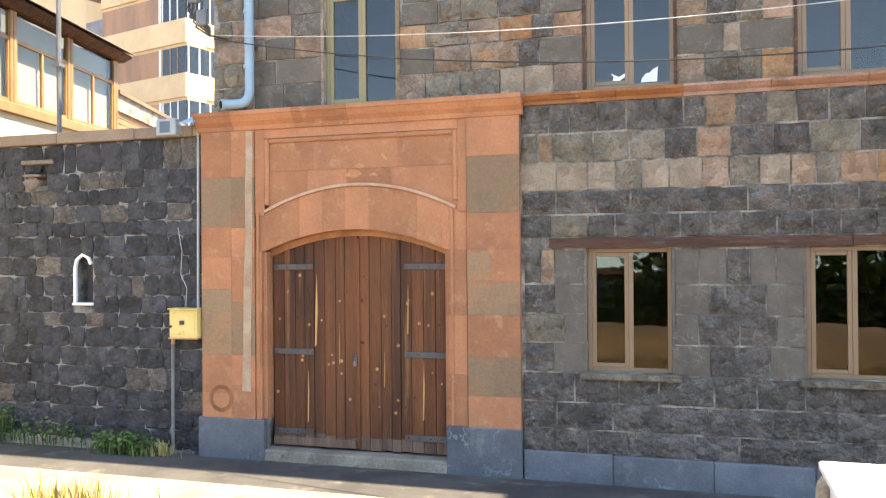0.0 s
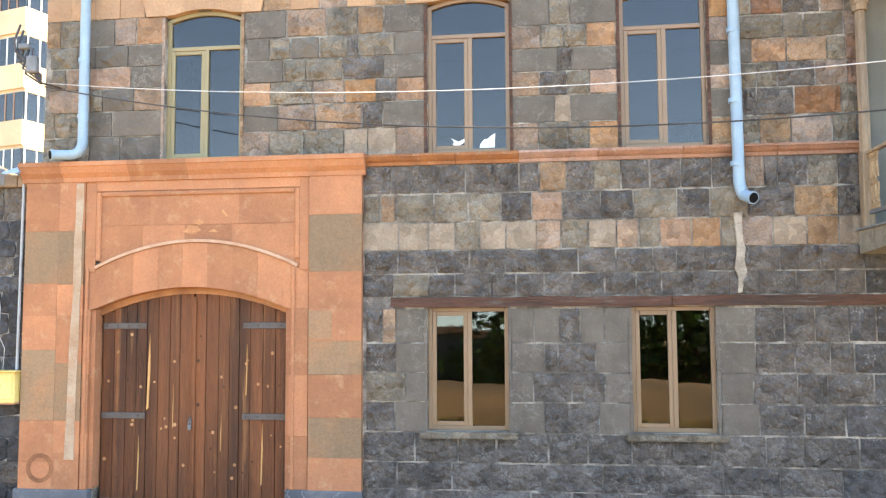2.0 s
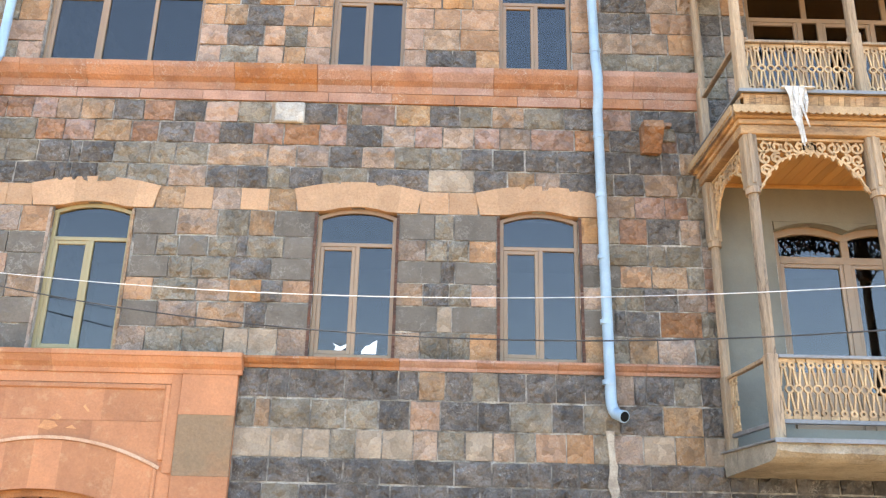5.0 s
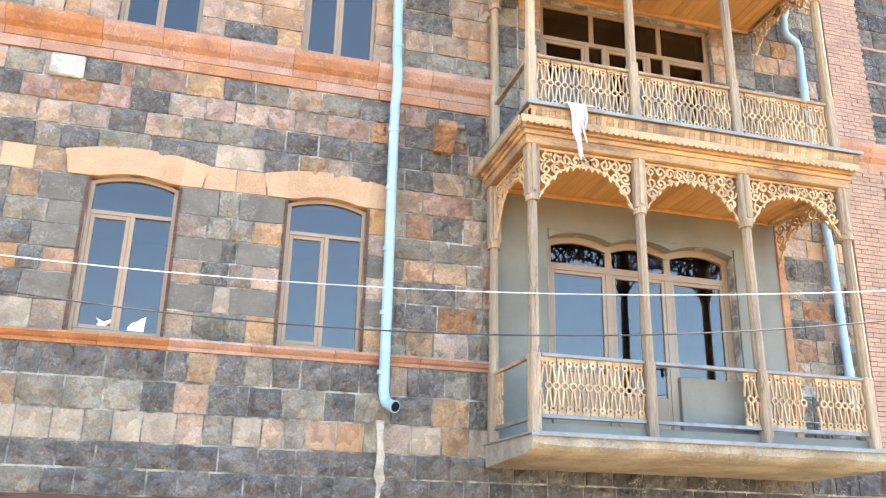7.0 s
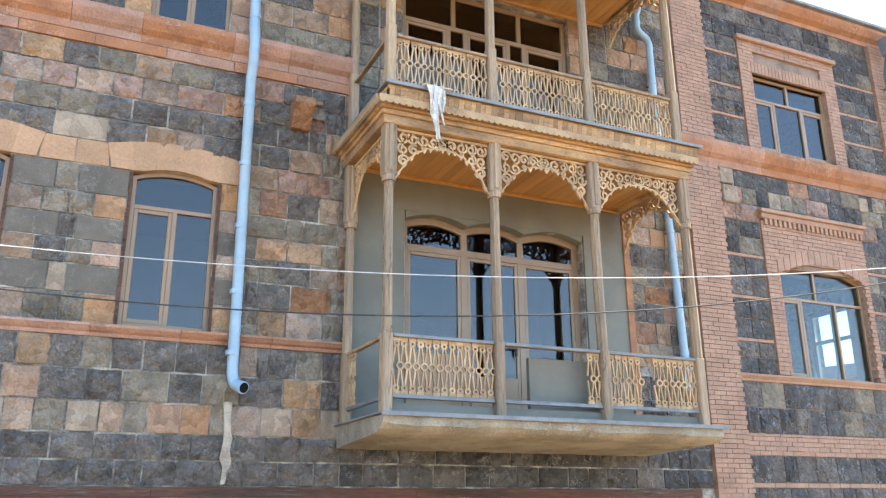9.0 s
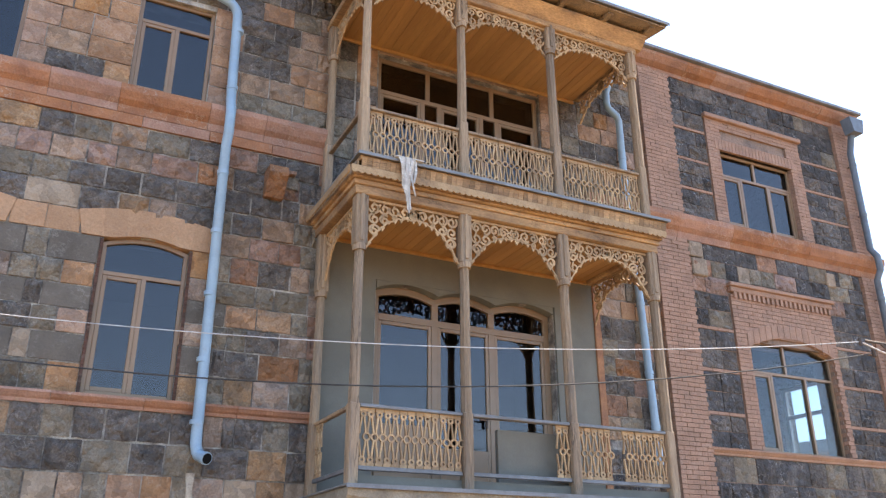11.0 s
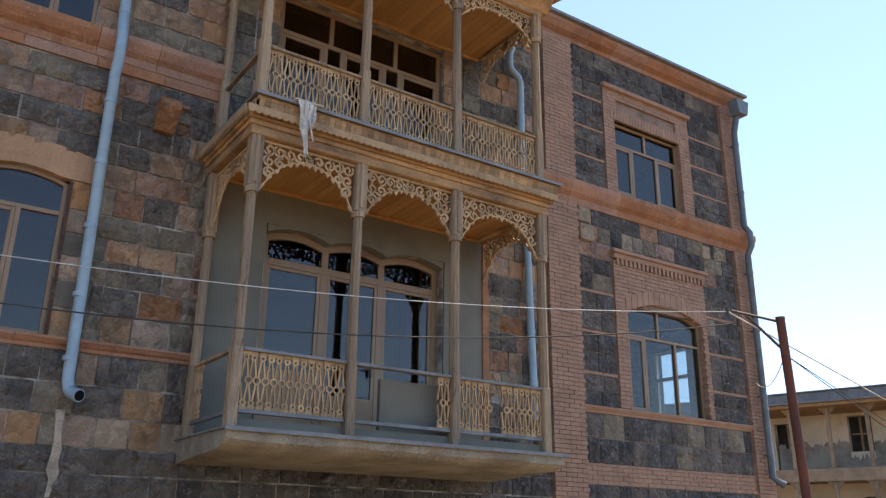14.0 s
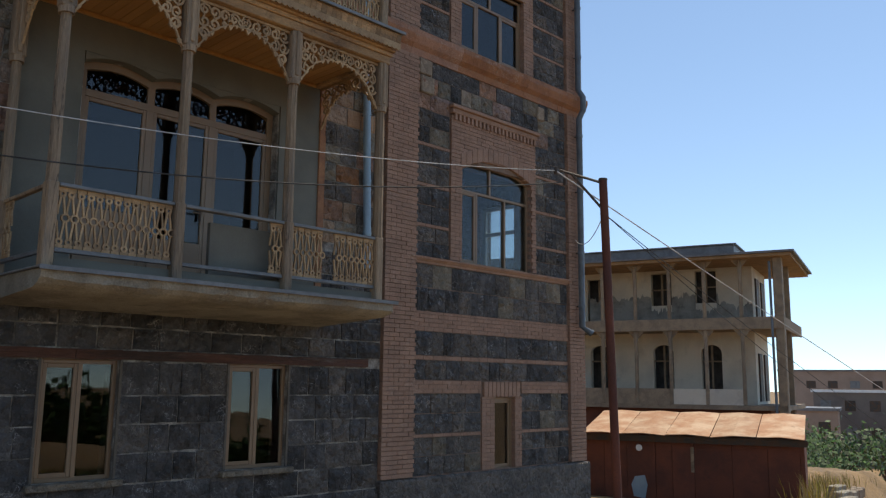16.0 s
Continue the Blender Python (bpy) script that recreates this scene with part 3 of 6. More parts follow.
# arches of wedge stones over the upper windows
for a, b, c, d in UPPER:
    xa, xb, n = a - 0.28, b + 0.28, 6
    mid, half = (a + b) / 2, (b - a) / 2

    def low(x):
        t = (x - mid) / half
        return 6.99 + 0.115 * (1 - t * t) if abs(t) < 1 else 7.03

    def high(x):
        t = (x - mid) / (half + 0.32)
        return 7.36 + 0.12 * max(0.0, 1 - t * t)
    for k in range(n):
        p, q = xa + (xb - xa) * k / n + 0.0007, xa + (xb - xa) * (k + 1) / n - 0.0007
        tp, tq = p + 0.14 * (k / n - 0.5), q + 0.14 * ((k + 1) / n - 0.5)
        pts = [(p, low(p)), ((p + q) / 2, low((p + q) / 2)), (q, low(q)), (tq, high(tq)), ((tp + tq) / 2, high((tp + tq) / 2)), (tp, high(tp))]
        mb = MB().prism(pts, -0.02 + rng.uniform(-0.0015, 0.0015), 0.2)
        ob = part("arch_stone", mb, BAND, wall_main)

# ---- right-hand wall: basalt panels, brick bands, pilasters and frames ----
def pick_right(x, z, r):
    if z < 8.8 and z > 7.8:
        return r.choices((8, 1, 4, 2, 5), (.45, .25, .2, .06, .04))[0], r.random() < 0.5
    return r.choices((8, 0, 1), (.55, .35, .1))[0], r.random() < 0.5


brick_band = [(1.0, 1.06), (1.72, 1.78), (2.50, 2.74), (3.10, 3.18), (3.62, 3.98), (5.55, 5.61), (6.32, 6.38), (7.1, 7.16), (9.9, 9.96), (10.55, 10.61), (11.25, 11.31)]
frames_r = [(18.08, 20.72, 9.28, 11.72), (18.12, 20.78, 4.98, 8.02), (19.05, 20.28, 1.02, 2.74)]
stones_r = []
edges = sorted({1.02, 4.86, 4.99, 8.80, 9.28, 12.42, *(v for b in brick_band for v in b)})
for lo, hi in zip(edges, edges[1:]):
    if any(abs(lo - a) < 1e-6 for a, b in brick_band) or (lo, hi) in ((4.86, 4.99), (8.80, 9.28)):
        continue
    n = max(1, round((hi - lo) / 0.36))
    for k in range(n):
        stones_r += lay(17.24, 21.88, [lo + (hi - lo) * k / n, lo + (hi - lo) * (k + 1) / n], frames_r, pick_right, rng, wide=(0.28, 0.6), gap=0.01)
build_stones(stones_r, wall_right, lambda x, z: z < 9.3, y=0.0)


def bricks(mb, x0, x1, z0, z1, y, r, w=0.25, h=0.078, depth=0.06, gap=lambda z: None):
    """Brick courses, every second one shifted by half a brick, cut at the opening that gap(z) names."""
    row, z = 0, z0
    while z < z1 - 0.02:
        zt, x = min(z + h, z1), x0 - (w / 2 if row % 2 else 0)
        g = gap((z + zt) / 2)
        while x < x1 - 0.01:
            for a, b in subtract([(max(x, x0), min(x + w, x1))], *(g or (0, 0))):
                if b - a < 0.03:
                    continue
                yy = y + r.uniform(-0.004, 0.004)
                p, q, s, t = a + 0.004, b - 0.004, z + 0.004, zt - 0.004
                mb.add([(p, yy, s), (q, yy, s), (q, yy, t), (p, yy, t), (p, y + depth, s), (q, y + depth, s), (q, y + depth, t), (p, y + depth, t)],
                       [(0, 1, 2, 3), (0, 4, 5, 1), (1, 5, 6, 2), (2, 6, 7, 3), (3, 7, 4, 0)])
            x += w
        z, row = z + h, row + 1


mb = MB()
pil = MB()
bricks(pil, 16.46, 17.24, 1.06, 8.80, -0.07, rng, depth=0.1)
ONE_BRICK = MB().box(0, 1, 0, 1, 0, 1).mesh("brick", BRICK)
for k in range(0, min(len(pil.v), 8 * 300), 8):
    lo, hi = pil.v[k], pil.v[k + 6]
    ob = new("brick", ONE_BRICK)
    ob.parent = wall_right
    ob.location, ob.scale = lo, [hi[i] - lo[i] for i in range(3)]
for k in range(8 * 300, len(pil.v), 8):
    mb.add(pil.v[k:k + 8], [(0, 1, 2, 3), (0, 4, 5, 1), (1, 5, 6, 2), (2, 6, 7, 3), (3, 7, 4, 0)])
bricks(mb, 21.90, 22.46, 1.06, 8.80, -0.07, rng, depth=0.1)
for xa, xb in ((16.46, 17.24), (21.90, 22.46)):
    bricks(mb, xa, xb, 9.28, 12.42, -0.07, rng, depth=0.1)
tagged(part("pilaster_bricks", mb, BRICK, wall_right), kind="stuff")
mb = MB()
for za, zb in brick_band:
    for p, q in subtract([(17.24, 21.9)], *next(((f[0], f[1]) for f in frames_r if f[2] < za < f[3]), (0, 0))):
        bricks(mb, p, q, za, zb, -0.012, rng)
arc = lambda x: 6.88 + 0.26 * max(0.0, 1 - ((x - 19.535) / 1.085) ** 2)


def r2_gap(z):
    if z < 6.88:
        return R2[0] + 0.01, R2[1] - 0.01
    return (19.535 - 1.085 * math.sqrt(1 - (z - 6.88) / 0.26), 19.535 + 1.085 * math.sqrt(1 - (z - 6.88) / 0.26)) if z < 7.13 else None


bricks(mb, 18.10, 20.72, 9.28, 11.72, -0.035, rng, depth=0.12, gap=lambda z: (R3[0] + 0.01, R3[1] - 0.01) if z < R3[3] else (18.5, 20.3) if 11.26 < z < 11.44 else None)
bricks(mb, 18.14, 20.78, 5.0, 7.86, -0.035, rng, depth=0.12, gap=r2_gap)
bricks(mb, 19.07, 20.28, 1.06, 2.44, -0.02, rng, depth=0.12, gap=lambda z: (R0[0] + 0.01, R0[1] - 0.01))
tagged(part("band_bricks", mb, BRICK, wall_right), kind="stuff")
mb = MB()
bricks(mb, X0, 10.2, 8.73, 8.89, -0.03, rng, w=0.92, h=0.16)
tagged(part("course_stones", mb, COURSE, wall_main), kind="stuff")
# hood over the arched window with its row of dentils
hood = part("window_hood", MB().box(18.08, 20.82, -0.14, 0.02, 8.0, 8.07, 0.012).box(18.12, 20.78, -0.09, 0.02, 7.90, 8.0, 0.01), BRICK, wall_right)
for k in range(22):
    part("dentil", MB().box(18.2 + k * 0.118, 18.26 + k * 0.118, -0.08, 0.0, 7.78, 7.9), BRICK, wall_right)
for k in range(14):
    a0 = 18.41 + 2.25 * k / 14
    a1 = 18.41 + 2.25 * (k + 1) / 14 - 0.012
    part("arch_brick", MB().prism([(a0, arc(a0)), (a1, arc(a1)), (a1, arc(a1) + 0.27), (a0, arc(a0) + 0.27)], -0.05, 0.22), BRICK, wall_right)
for k in range(24):
    a0 = 18.30 + 2.2 * k / 24
    part("soldier_brick", MB().box(a0, a0 + 0.08, -0.045, 0.1, 10.98, 11.22), BRICK, wall_right)
part("frame_cap", MB().box(18.06, 20.76, -0.11, 0.02, 11.66, 11.76, 0.015), BRICK, wall_right)
for k in range(9):
    part("lintel_brick", MB().box(19.12 + k * 0.122, 19.225 + k * 0.122, -0.04, 0.1, 2.44, 2.72), BRICK, wall_right)

for a, b, c, d in ((17.26, 17.58, 8.48, 8.79), (17.30, 17.66, 8.12, 8.46), (20.86, 21.1, 8.42, 8.72)):
    part("patched_stone", MB().box(a, b, -0.05, 0.02, c, d, 0.02), PALE, wall_right, "pale replaced stone")

# ---- string courses, eaves and plinths ----
moulding = lambda z0, z1, out: [(0.04, z0), (-0.02, z0), (-0.03, z0 + 0.3 * (z1 - z0)), (-out * 0.6, z0 + 0.45 * (z1 - z0)), (-out * 0.95, z0 + 0.72 * (z1 - z0)), (-out, z0 + 0.78 * (z1 - z0)), (-out, z1), (0.04, z1)]


def string_course(name, x0, x1, z0, z1, out, material, label):
    ob = thing(name, label, "string course", kind="structure")
    x = x0
    while x < x1 - 0.05:
        w = min(rng.uniform(0.75, 1.35), x1 - x)
        if x1 - x - w < 0.4:
            w = x1 - x
        part("moulded_stone", MB().profile([(y + rng.uniform(-0.004, 0.004), zz_) for y, zz_ in moulding(z0, z1, out)], x + 0.003, x + w - 0.003), material, ob)
        x += w
    return ob


string_course("trim_lower", 3.89, 10.22, 4.82, 4.96, 0.11, COURSE, "orange stone string course below the upper windows")
string_course("trim_upper", X0 - 0.15, 10.2, 8.90, 9.27, 0.17, COURSE, "heavy red moulded string course under the top storey")
string_course("trim_upper_right", 14.95, X2 + 0.1, 8.80, 9.24, 0.19, COURSE, "heavy red moulded string course under the top storey")
string_course("trim_sill_right", 17.1, 21.95, 4.86, 4.98, 0.08, BRICK, "brick sill course under the arched window")
string_course("trim_eave", X0 - 0.2, X2 + 0.12, 12.42, 12.72, 0.26, COURSE, "red moulded eaves cornice")
plinth = thing("baseboard_plinth", "blue-grey painted plinth along the wall foot", "plinth", kind="structure")
x = 3.88
while x < X1 - 0.05:
    w = min(rng.uniform(0.95, 1.9), X1 - 0.03 - x)
    part("plinth_stone", MB().box(x + 0.002, x + w - 0.002, -0.05 + rng.uniform(-0.006, 0.006), 0.04, -0.15, 0.29 + rng.uniform(-0.008, 0.008), 0.014), BLUE_PLINTH, plinth)
    x += w
    if X1 - 0.03 - x < 0.05:
        break
plinth_r = solid("baseboard_plinth_right", MB().box(X1 - 0.02, X2 + 0.08, -0.12, 0.04, -0.15, 1.04, 0.03), BASALT, "dark grey stone plinth under the brick pilasters", "plinth", kind="structure")

# ---- hidden sides, floors and roof of the house ----
mb = MB()
mb.box(X0, X0 + 0.4, 0.45, 12.0, 0, TOPZ).box(X0 + 0.4, X2 - 0.4, 11.6, 12.0, 0, TOPZ)
END = (1.5, 2.72, 5.0, 6.98)
side = pierced(0.45, 12.0, 0, TOPZ, X2 - 0.4, X2, [END])
mb.add([(y, x, z) for x, y, z in side.v], side.f)
solid("wall_back", mb, GREY, "stone side and rear walls of the house", "wall", kind="structure")
# inner floors and partitions; their colour carries the darkness of the rooms
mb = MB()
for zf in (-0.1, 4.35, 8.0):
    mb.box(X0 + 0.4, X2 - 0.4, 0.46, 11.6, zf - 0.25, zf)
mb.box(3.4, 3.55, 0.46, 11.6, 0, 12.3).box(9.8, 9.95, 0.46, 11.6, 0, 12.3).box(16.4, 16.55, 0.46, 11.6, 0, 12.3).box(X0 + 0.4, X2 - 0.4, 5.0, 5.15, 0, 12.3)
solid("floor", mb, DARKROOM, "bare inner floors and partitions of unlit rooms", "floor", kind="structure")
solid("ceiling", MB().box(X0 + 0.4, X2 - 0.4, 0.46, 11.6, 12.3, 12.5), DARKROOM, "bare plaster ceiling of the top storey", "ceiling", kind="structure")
solid("roof", MB().profile([(-0.34, 12.73), (-0.34, 12.79), (6, 14.6), (12.4, 12.79), (12.4, 12.73)], X0 - 0.35, X2 + 0.18), ROOFING, "grey sheet-metal roof with a thin eaves edge", "roof", kind="structure")

# ---- ground: one sheet with the street, the bank behind it and the valley ----
def ground_z(x, y):
    bank = min(1.25, max(0.0, (-3.2 - y) / 5.0) * 1.25)
    fall = -9.0 * min(1.0, max(0.0, (-12 - y) / 28.0)) - 7.5 * min(1.0, max(0.0, (x - 22) / 90.0))
    return bank * max(0.0, 1 - max(0.0, x - 14) / 12) + fall - (0.12 if y > -0.2 else 0)


gx = [-2500, -800, -300, -120, -60, -35, -20, -12, -8, -4, 0, 4, 8, 12, 16, 20, 24, 28, 32, 36, 42, 50, 60, 75, 95, 130, 200, 400, 1000, 2500]
gy = [-2500, -900, -400, -200, -120, -80, -65, -55, -45, -38, -32, -26, -20, -15, -12, -9, -8.2, -7, -5.5, -4, -3.2, -2.4, -1.6, -0.8, 0.2, 2, 6, 12, 20, 35, 60, 110, 250, 700, 2500]
v = [(x, y, ground_z(x, y) + (noise.noise((x * 0.2, y * 0.2, 0)) * 0.12 if y < -4 or x > 26 else 0)) for y in gy for x in gx]
mb = MB()
mb.v = v
for j in range(len(gy) - 1):
    for i in range(len(gx) - 1):
        a = j * len(gx) + i
        mb.f.append((a, a + 1, a + len(gx) + 1, a + len(gx)))
        road = -3.3 < (gy[j] + gy[j + 1]) / 2 < 3 and -120 < gx[i] < 28
        # the strip that lies in the sun gets the paler painted paving
        mb.m.append((0 if (gy[j] + gy[j + 1]) / 2 > -1.9 else 2) if road else 1)
ground = solid("ground", mb, [ASPHALT, DIRT, DUSTY_SUNLIT], "asphalt street beside dry grassy ground falling to a valley", "ground", kind="structure", smooth=True)


# ---- windows and balcony doors ----
def arch_z(x, x0, x1, z, rise):
    t = (x - (x0 + x1) / 2) / ((x1 - x0) / 2)
    return z + rise * (1 - t * t)


def light(parent, x0, x1, z0, z1, y, material, sash=0.0, rise=0.0, lean=0.0):
    """One glazed light: a pane, with a sash round it where it opens."""
    if sash:
        mb = MB()
        mb.box(x0, x0 + sash, y - 0.03, y + 0.03, z0, z1, 0.006).box(x1 - sash, x1, y - 0.03, y + 0.03, z0, z1, 0.006)
        mb.box(x0 + sash, x1 - sash, y - 0.028, y + 0.028, z0, z0 + sash, 0.006).box(x0 + sash, x1 - sash, y - 0.028, y + 0.028, z1 - sash, z1, 0.006)
        s = part("sash", mb, material, parent)
    i = sash * 0.8
    if rise:
        xs = [x0 + (x1 - x0) * k / 12 for k in range(13)]
        mb = MB().prism([(x0, z0), (x1, z0)] + [(x, arch_z(x, x0, x1, z1, rise)) for x in reversed(xs)], y - 0.003, y + 0.003)
    else:
        mb = MB().profile([(y - lean / 2 - 0.003, z0 + i), (y + lean / 2 - 0.003, z1 - i), (y + lean / 2 + 0.003, z1 - i), (y - lean / 2 + 0.003, z0 + i)], x0 + i, x1 - i)
    pane = part("pane", mb, GLASS, parent)
    pane.visible_shadow = False


NWIN = [0]


def window(x0, x1, z0, z1, label, cols, transom=None, rise=0.0, material=None, sashes=(), top_cols=None, y=0.12, arches=None, bar=0.055, lean=0.0):
    """A window in its opening. cols: the edges of its lights as shares of the width."""
    material = material or FRAME
    NWIN[0] += 1
    w = thing("window_%d" % NWIN[0], label, "window", kind="structure")
    b, ztop = bar, z1 - rise
    mb = MB()
    mb.box(x0, x0 + b, y - 0.04, y + 0.04, z0, ztop, 0.006).box(x1 - b, x1, y - 0.04, y + 0.04, z0, ztop, 0.006).box(x0 + b, x1 - b, y - 0.038, y + 0.038, z0, z0 + b, 0.006)
    spans = arches or [(x0, x1)]
    for p, q in spans:
        if rise:
            xs = [p + (q - p) * k / 14 for k in range(15)]
            pts = [(x, arch_z(x, p, q, ztop, rise)) for x in xs] + [(x, arch_z(x, p, q, ztop - b, rise)) for x in reversed(xs)]
            mb.prism(pts, y - 0.042, y + 0.042)
        else:
            mb.box(p + b, q - b, y - 0.038, y + 0.038, ztop - b, ztop, 0.006)
    xs = [x0 + (x1 - x0) * c for c in cols]
    low_top = transom if transom else ztop - b
    for x in xs[1:-1]:
        mb.box(x - b / 2, x + b / 2, y - 0.036, y + 0.036, z0 + b, low_top)
    if transom:
        mb.box(x0 + b, x1 - b, y - 0.037, y + 0.037, transom - b / 2, transom + b / 2, 0.004)
        tx = [x0 + (x1 - x0) * c for c in (top_cols or (0, 1))]
        for x in tx[1:-1]:
            mb.box(x - b / 2, x + b / 2, y - 0.036, y + 0.036, transom + b / 2, ztop + rise * 0.75)
    part("window_frame", mb, material, w)
    n = len(xs) - 1
    for k in range(n):
        p, q = xs[k] + (b if k == 0 else b / 2), xs[k + 1] - (b if k == n - 1 else b / 2)
        light(w, p, q, z0 + b, low_top - (b / 2 if transom else 0), y, material, 0.055 if k in sashes else 0.0, lean=lean * (1.0 if k else 0.7))
    if transom:
        for k in range(len(tx) - 1):
            p, q = tx[k] + (b if k == 0 else b / 2), tx[k + 1] - (b if k == len(tx) - 2 else b / 2)
            if rise and arches:
                light(w, p, q, transom + b / 2, ztop - b, y, material, 0.0, rise)
            elif rise and len(tx) == 2:
                light(w, p, q, transom + b / 2, ztop - b, y, material, 0.0, rise)
            elif rise:
                lo, hi = arch_z(p, x0, x1, ztop - b, rise), arch_z(q, x0, x1, ztop - b, rise)
                pts = [(p, transom + b / 2), (q, transom + b / 2)] + [(q + (p - q) * k2 / 8, arch_z(q + (p - q) * k2 / 8, x0, x1, ztop - b, rise)) for k2 in range(9)]
                part("pane", MB().prism(pts, y - 0.003, y + 0.003), GLASS, w).visible_shadow = False
            else:
                light(w, p, q, transom + b / 2, ztop - b, y, material)
    return w


for n, (a, b, c, d) in enumerate(LOW):
    w = window(a, b, c, d, "tan-framed double window in the grey basalt wall", (0, 0.52, 1), sashes=(0,), lean=(0.02, 0.02, 0.0, 0.03)[n])
    for p, q in ((a - 0.035, a - 0.001), (b + 0.001, b + 0.035)):
        part("reveal", MB().box(p, q, -0.012, 0.1, c, d), SMOOTH, w)
    part("window_sill", MB().box(a - 0.09, b + 0.11, -0.10, 0.12, c - 0.09, c - 0.004, 0.012), GREY, w, "rough grey stone sill")
for n, (a, b, c, d) in enumerate(UPPER):
    w = window(a, b, c, d, "tall arched window with an %s frame" % ("olive-yellow" if n == 0 else "ochre-brown"), (0, 0.52, 1), transom=6.575, rise=0.115, material=FRAME_Y if n == 0 else FRAME, sashes=(0,))
    for p, q in ((a - 0.04, a - 0.001), (b + 0.001, b + 0.04)):
        part("reveal", MB().box(p, q, -0.012, 0.1, c, 7.0), BEAM if n else TAN, w)
window(*TOP[0], "wide three-light window under a flat lintel", (0, 0.36, 0.68, 1), transom=10.55, top_cols=(0, 0.36, 0.68, 1), sashes=(0,))
for t_ in TOP[1:]:
    window(*t_, "flat-headed brown window of the top storey", (0, 0.52, 1), transom=10.55, sashes=(0,))
window(*R3, "three-light window in a brick surround", (0, 0.30, 0.66, 1), transom=10.48, top_cols=(0, 0.5, 1), sashes=(0, 2))
w = window(*R2[:3], 7.14, "wide arched window under a dentilled brick hood", (0, 0.255, 0.655, 1), transom=6.45, rise=0.26, top_cols=(0, 0.44, 1), sashes=(0,), bar=0.048)
for ob in w.children:
    if ob.name.startswith("pane"):
        ob.data.materials[0] = THIN
window(*R0, "narrow ground-floor window in a brick surround", (0, 1), sashes=(0,))
xs = [BDOOR[0], BDOOR[0] + 1.02, BDOOR[0] + 2.02, BDOOR[1]]
w = window(*BDOOR[:3], 7.02, "triple-arched glazed balcony door and windows in brown frames", (0, 0.335, 0.655, 1), transom=6.53, rise=0.11, top_cols=(0, 0.335, 0.655, 1), sashes=(0, 1, 2), arches=list(zip(xs, xs[1:])), bar=0.105, y=0.2)
for p, q in zip(xs, xs[1:]):
    arc_ = [p + (q - p) * k / 12 for k in range(13)]
    part("spandrel", MB().prism([(x, arch_z(x, p, q, 6.912, 0.11)) for x in arc_] + [(q, 7.045), (p, 7.045)], -0.016, 0.155), PLASTER, w, "grey-green plaster over the arches")
for p, q in ((xs[0], xs[1]), (xs[2], xs[3])):
    part("panel", MB().box(p + 0.08, q - 0.08, 0.14, 0.19, 4.02, 4.95, 0.01), FRAME, w)
part("panel", MB().box(xs[1] + 0.1, xs[2] - 0.1, 0.15, 0.195, 4.06, 4.66, 0.01), FRAME, w)
part("door_handle", MB().box(xs[2] - 0.14, xs[2] - 0.11, 0.12, 0.17, 5.0, 5.2, 0.006).box(xs[2] - 0.26, xs[2] - 0.11, 0.11, 0.13, 5.1, 5.125, 0.005), DARK_METAL, w, "dark lever handle")
w = window(*TDOOR, "dark glazed upper balcony door with flat transoms", (0, 0.27, 0.37, 0.63, 0.73, 1), transom=10.38, top_cols=(0, 0.30, 0.70, 1), sashes=(0, 2, 4), bar=0.075)
part("panel", MB().box(TDOOR[0] + 0.07, TDOOR[1] - 0.07, 0.05, 0.1, 8.32, 8.95, 0.01), FRAME, w)

# window in the end wall, seen through the room behind the arched window
end_window = thing("window_end", "white-framed window in the end wall of the corner room", "window", kind="structure")
mb, (ya, yb, za, zb) = MB(), END
for p, q, c, d in ((ya, ya + 0.07, za, zb), (yb - 0.07, yb, za, zb), (ya + 0.07, yb - 0.07, za, za + 0.07), (ya + 0.07, yb - 0.07, zb - 0.07, zb), (2.08, 2.17, za + 0.07, zb - 0.07), (ya + 0.07, yb - 0.07, 6.28, 6.36)):
    mb.box(22.18, 22.26, p, q, c, d)
part("window_frame", mb, WHITE, end_window)
part("pane", MB().box(22.215, 22.221, ya + 0.07, yb - 0.07, za + 0.07, zb - 0.07), CLEAR, end_window).visible_shadow = False

# lintel beam over the ground-floor windows
beam = thing("lintel_beam", "long weathered dark timber lintel beam set in the wall", "beam", kind="structure")
x = LINTEL[0]
for k, w_ in enumerate((3.6, 3.4, 4.9)):
    mb = MB()
    n = 24
    for i in range(n):
        a, b = x + w_ * i / n, x + w_ * (i + 1) / n
        mb.box(a, b, -0.035 + noise.noise((a * 2, 0, k)) * 0.012, 0.1, 2.935 + noise.noise((a * 1.3, 4, k)) * 0.014, 3.065 + noise.noise((a * 1.7, 9, k)) * 0.014)
    part("timber", mb, BEAM, beam)
    x += w_ + 0.01

# ---- portal ----
portal = thing("portal", "orange tuff gate portal with a segmental arch, raised panel and cornice", "portal", kind="structure")
core = pierced(-0.94, 3.86, 0, 4.74, -0.03, 0.028, [(0.04, 2.87, -1, 3.95)])
part("backing", core, PORTAL, portal)


def block(x0, x1, z0, z1, y, material, c=0.0015, back=-0.025):
    part("block", MB().box(x0 + 0.001, x1 - 0.001, y + rng.uniform(-0.002, 0.002), back, z0 + 0.001, z1 - 0.001, c), material, portal)


def column(x0, x1, cuts, mats):
    for z0, z1, m in zip(cuts, cuts[1:], mats):
        block(x0, x1, z0, z1, -0.075, m)


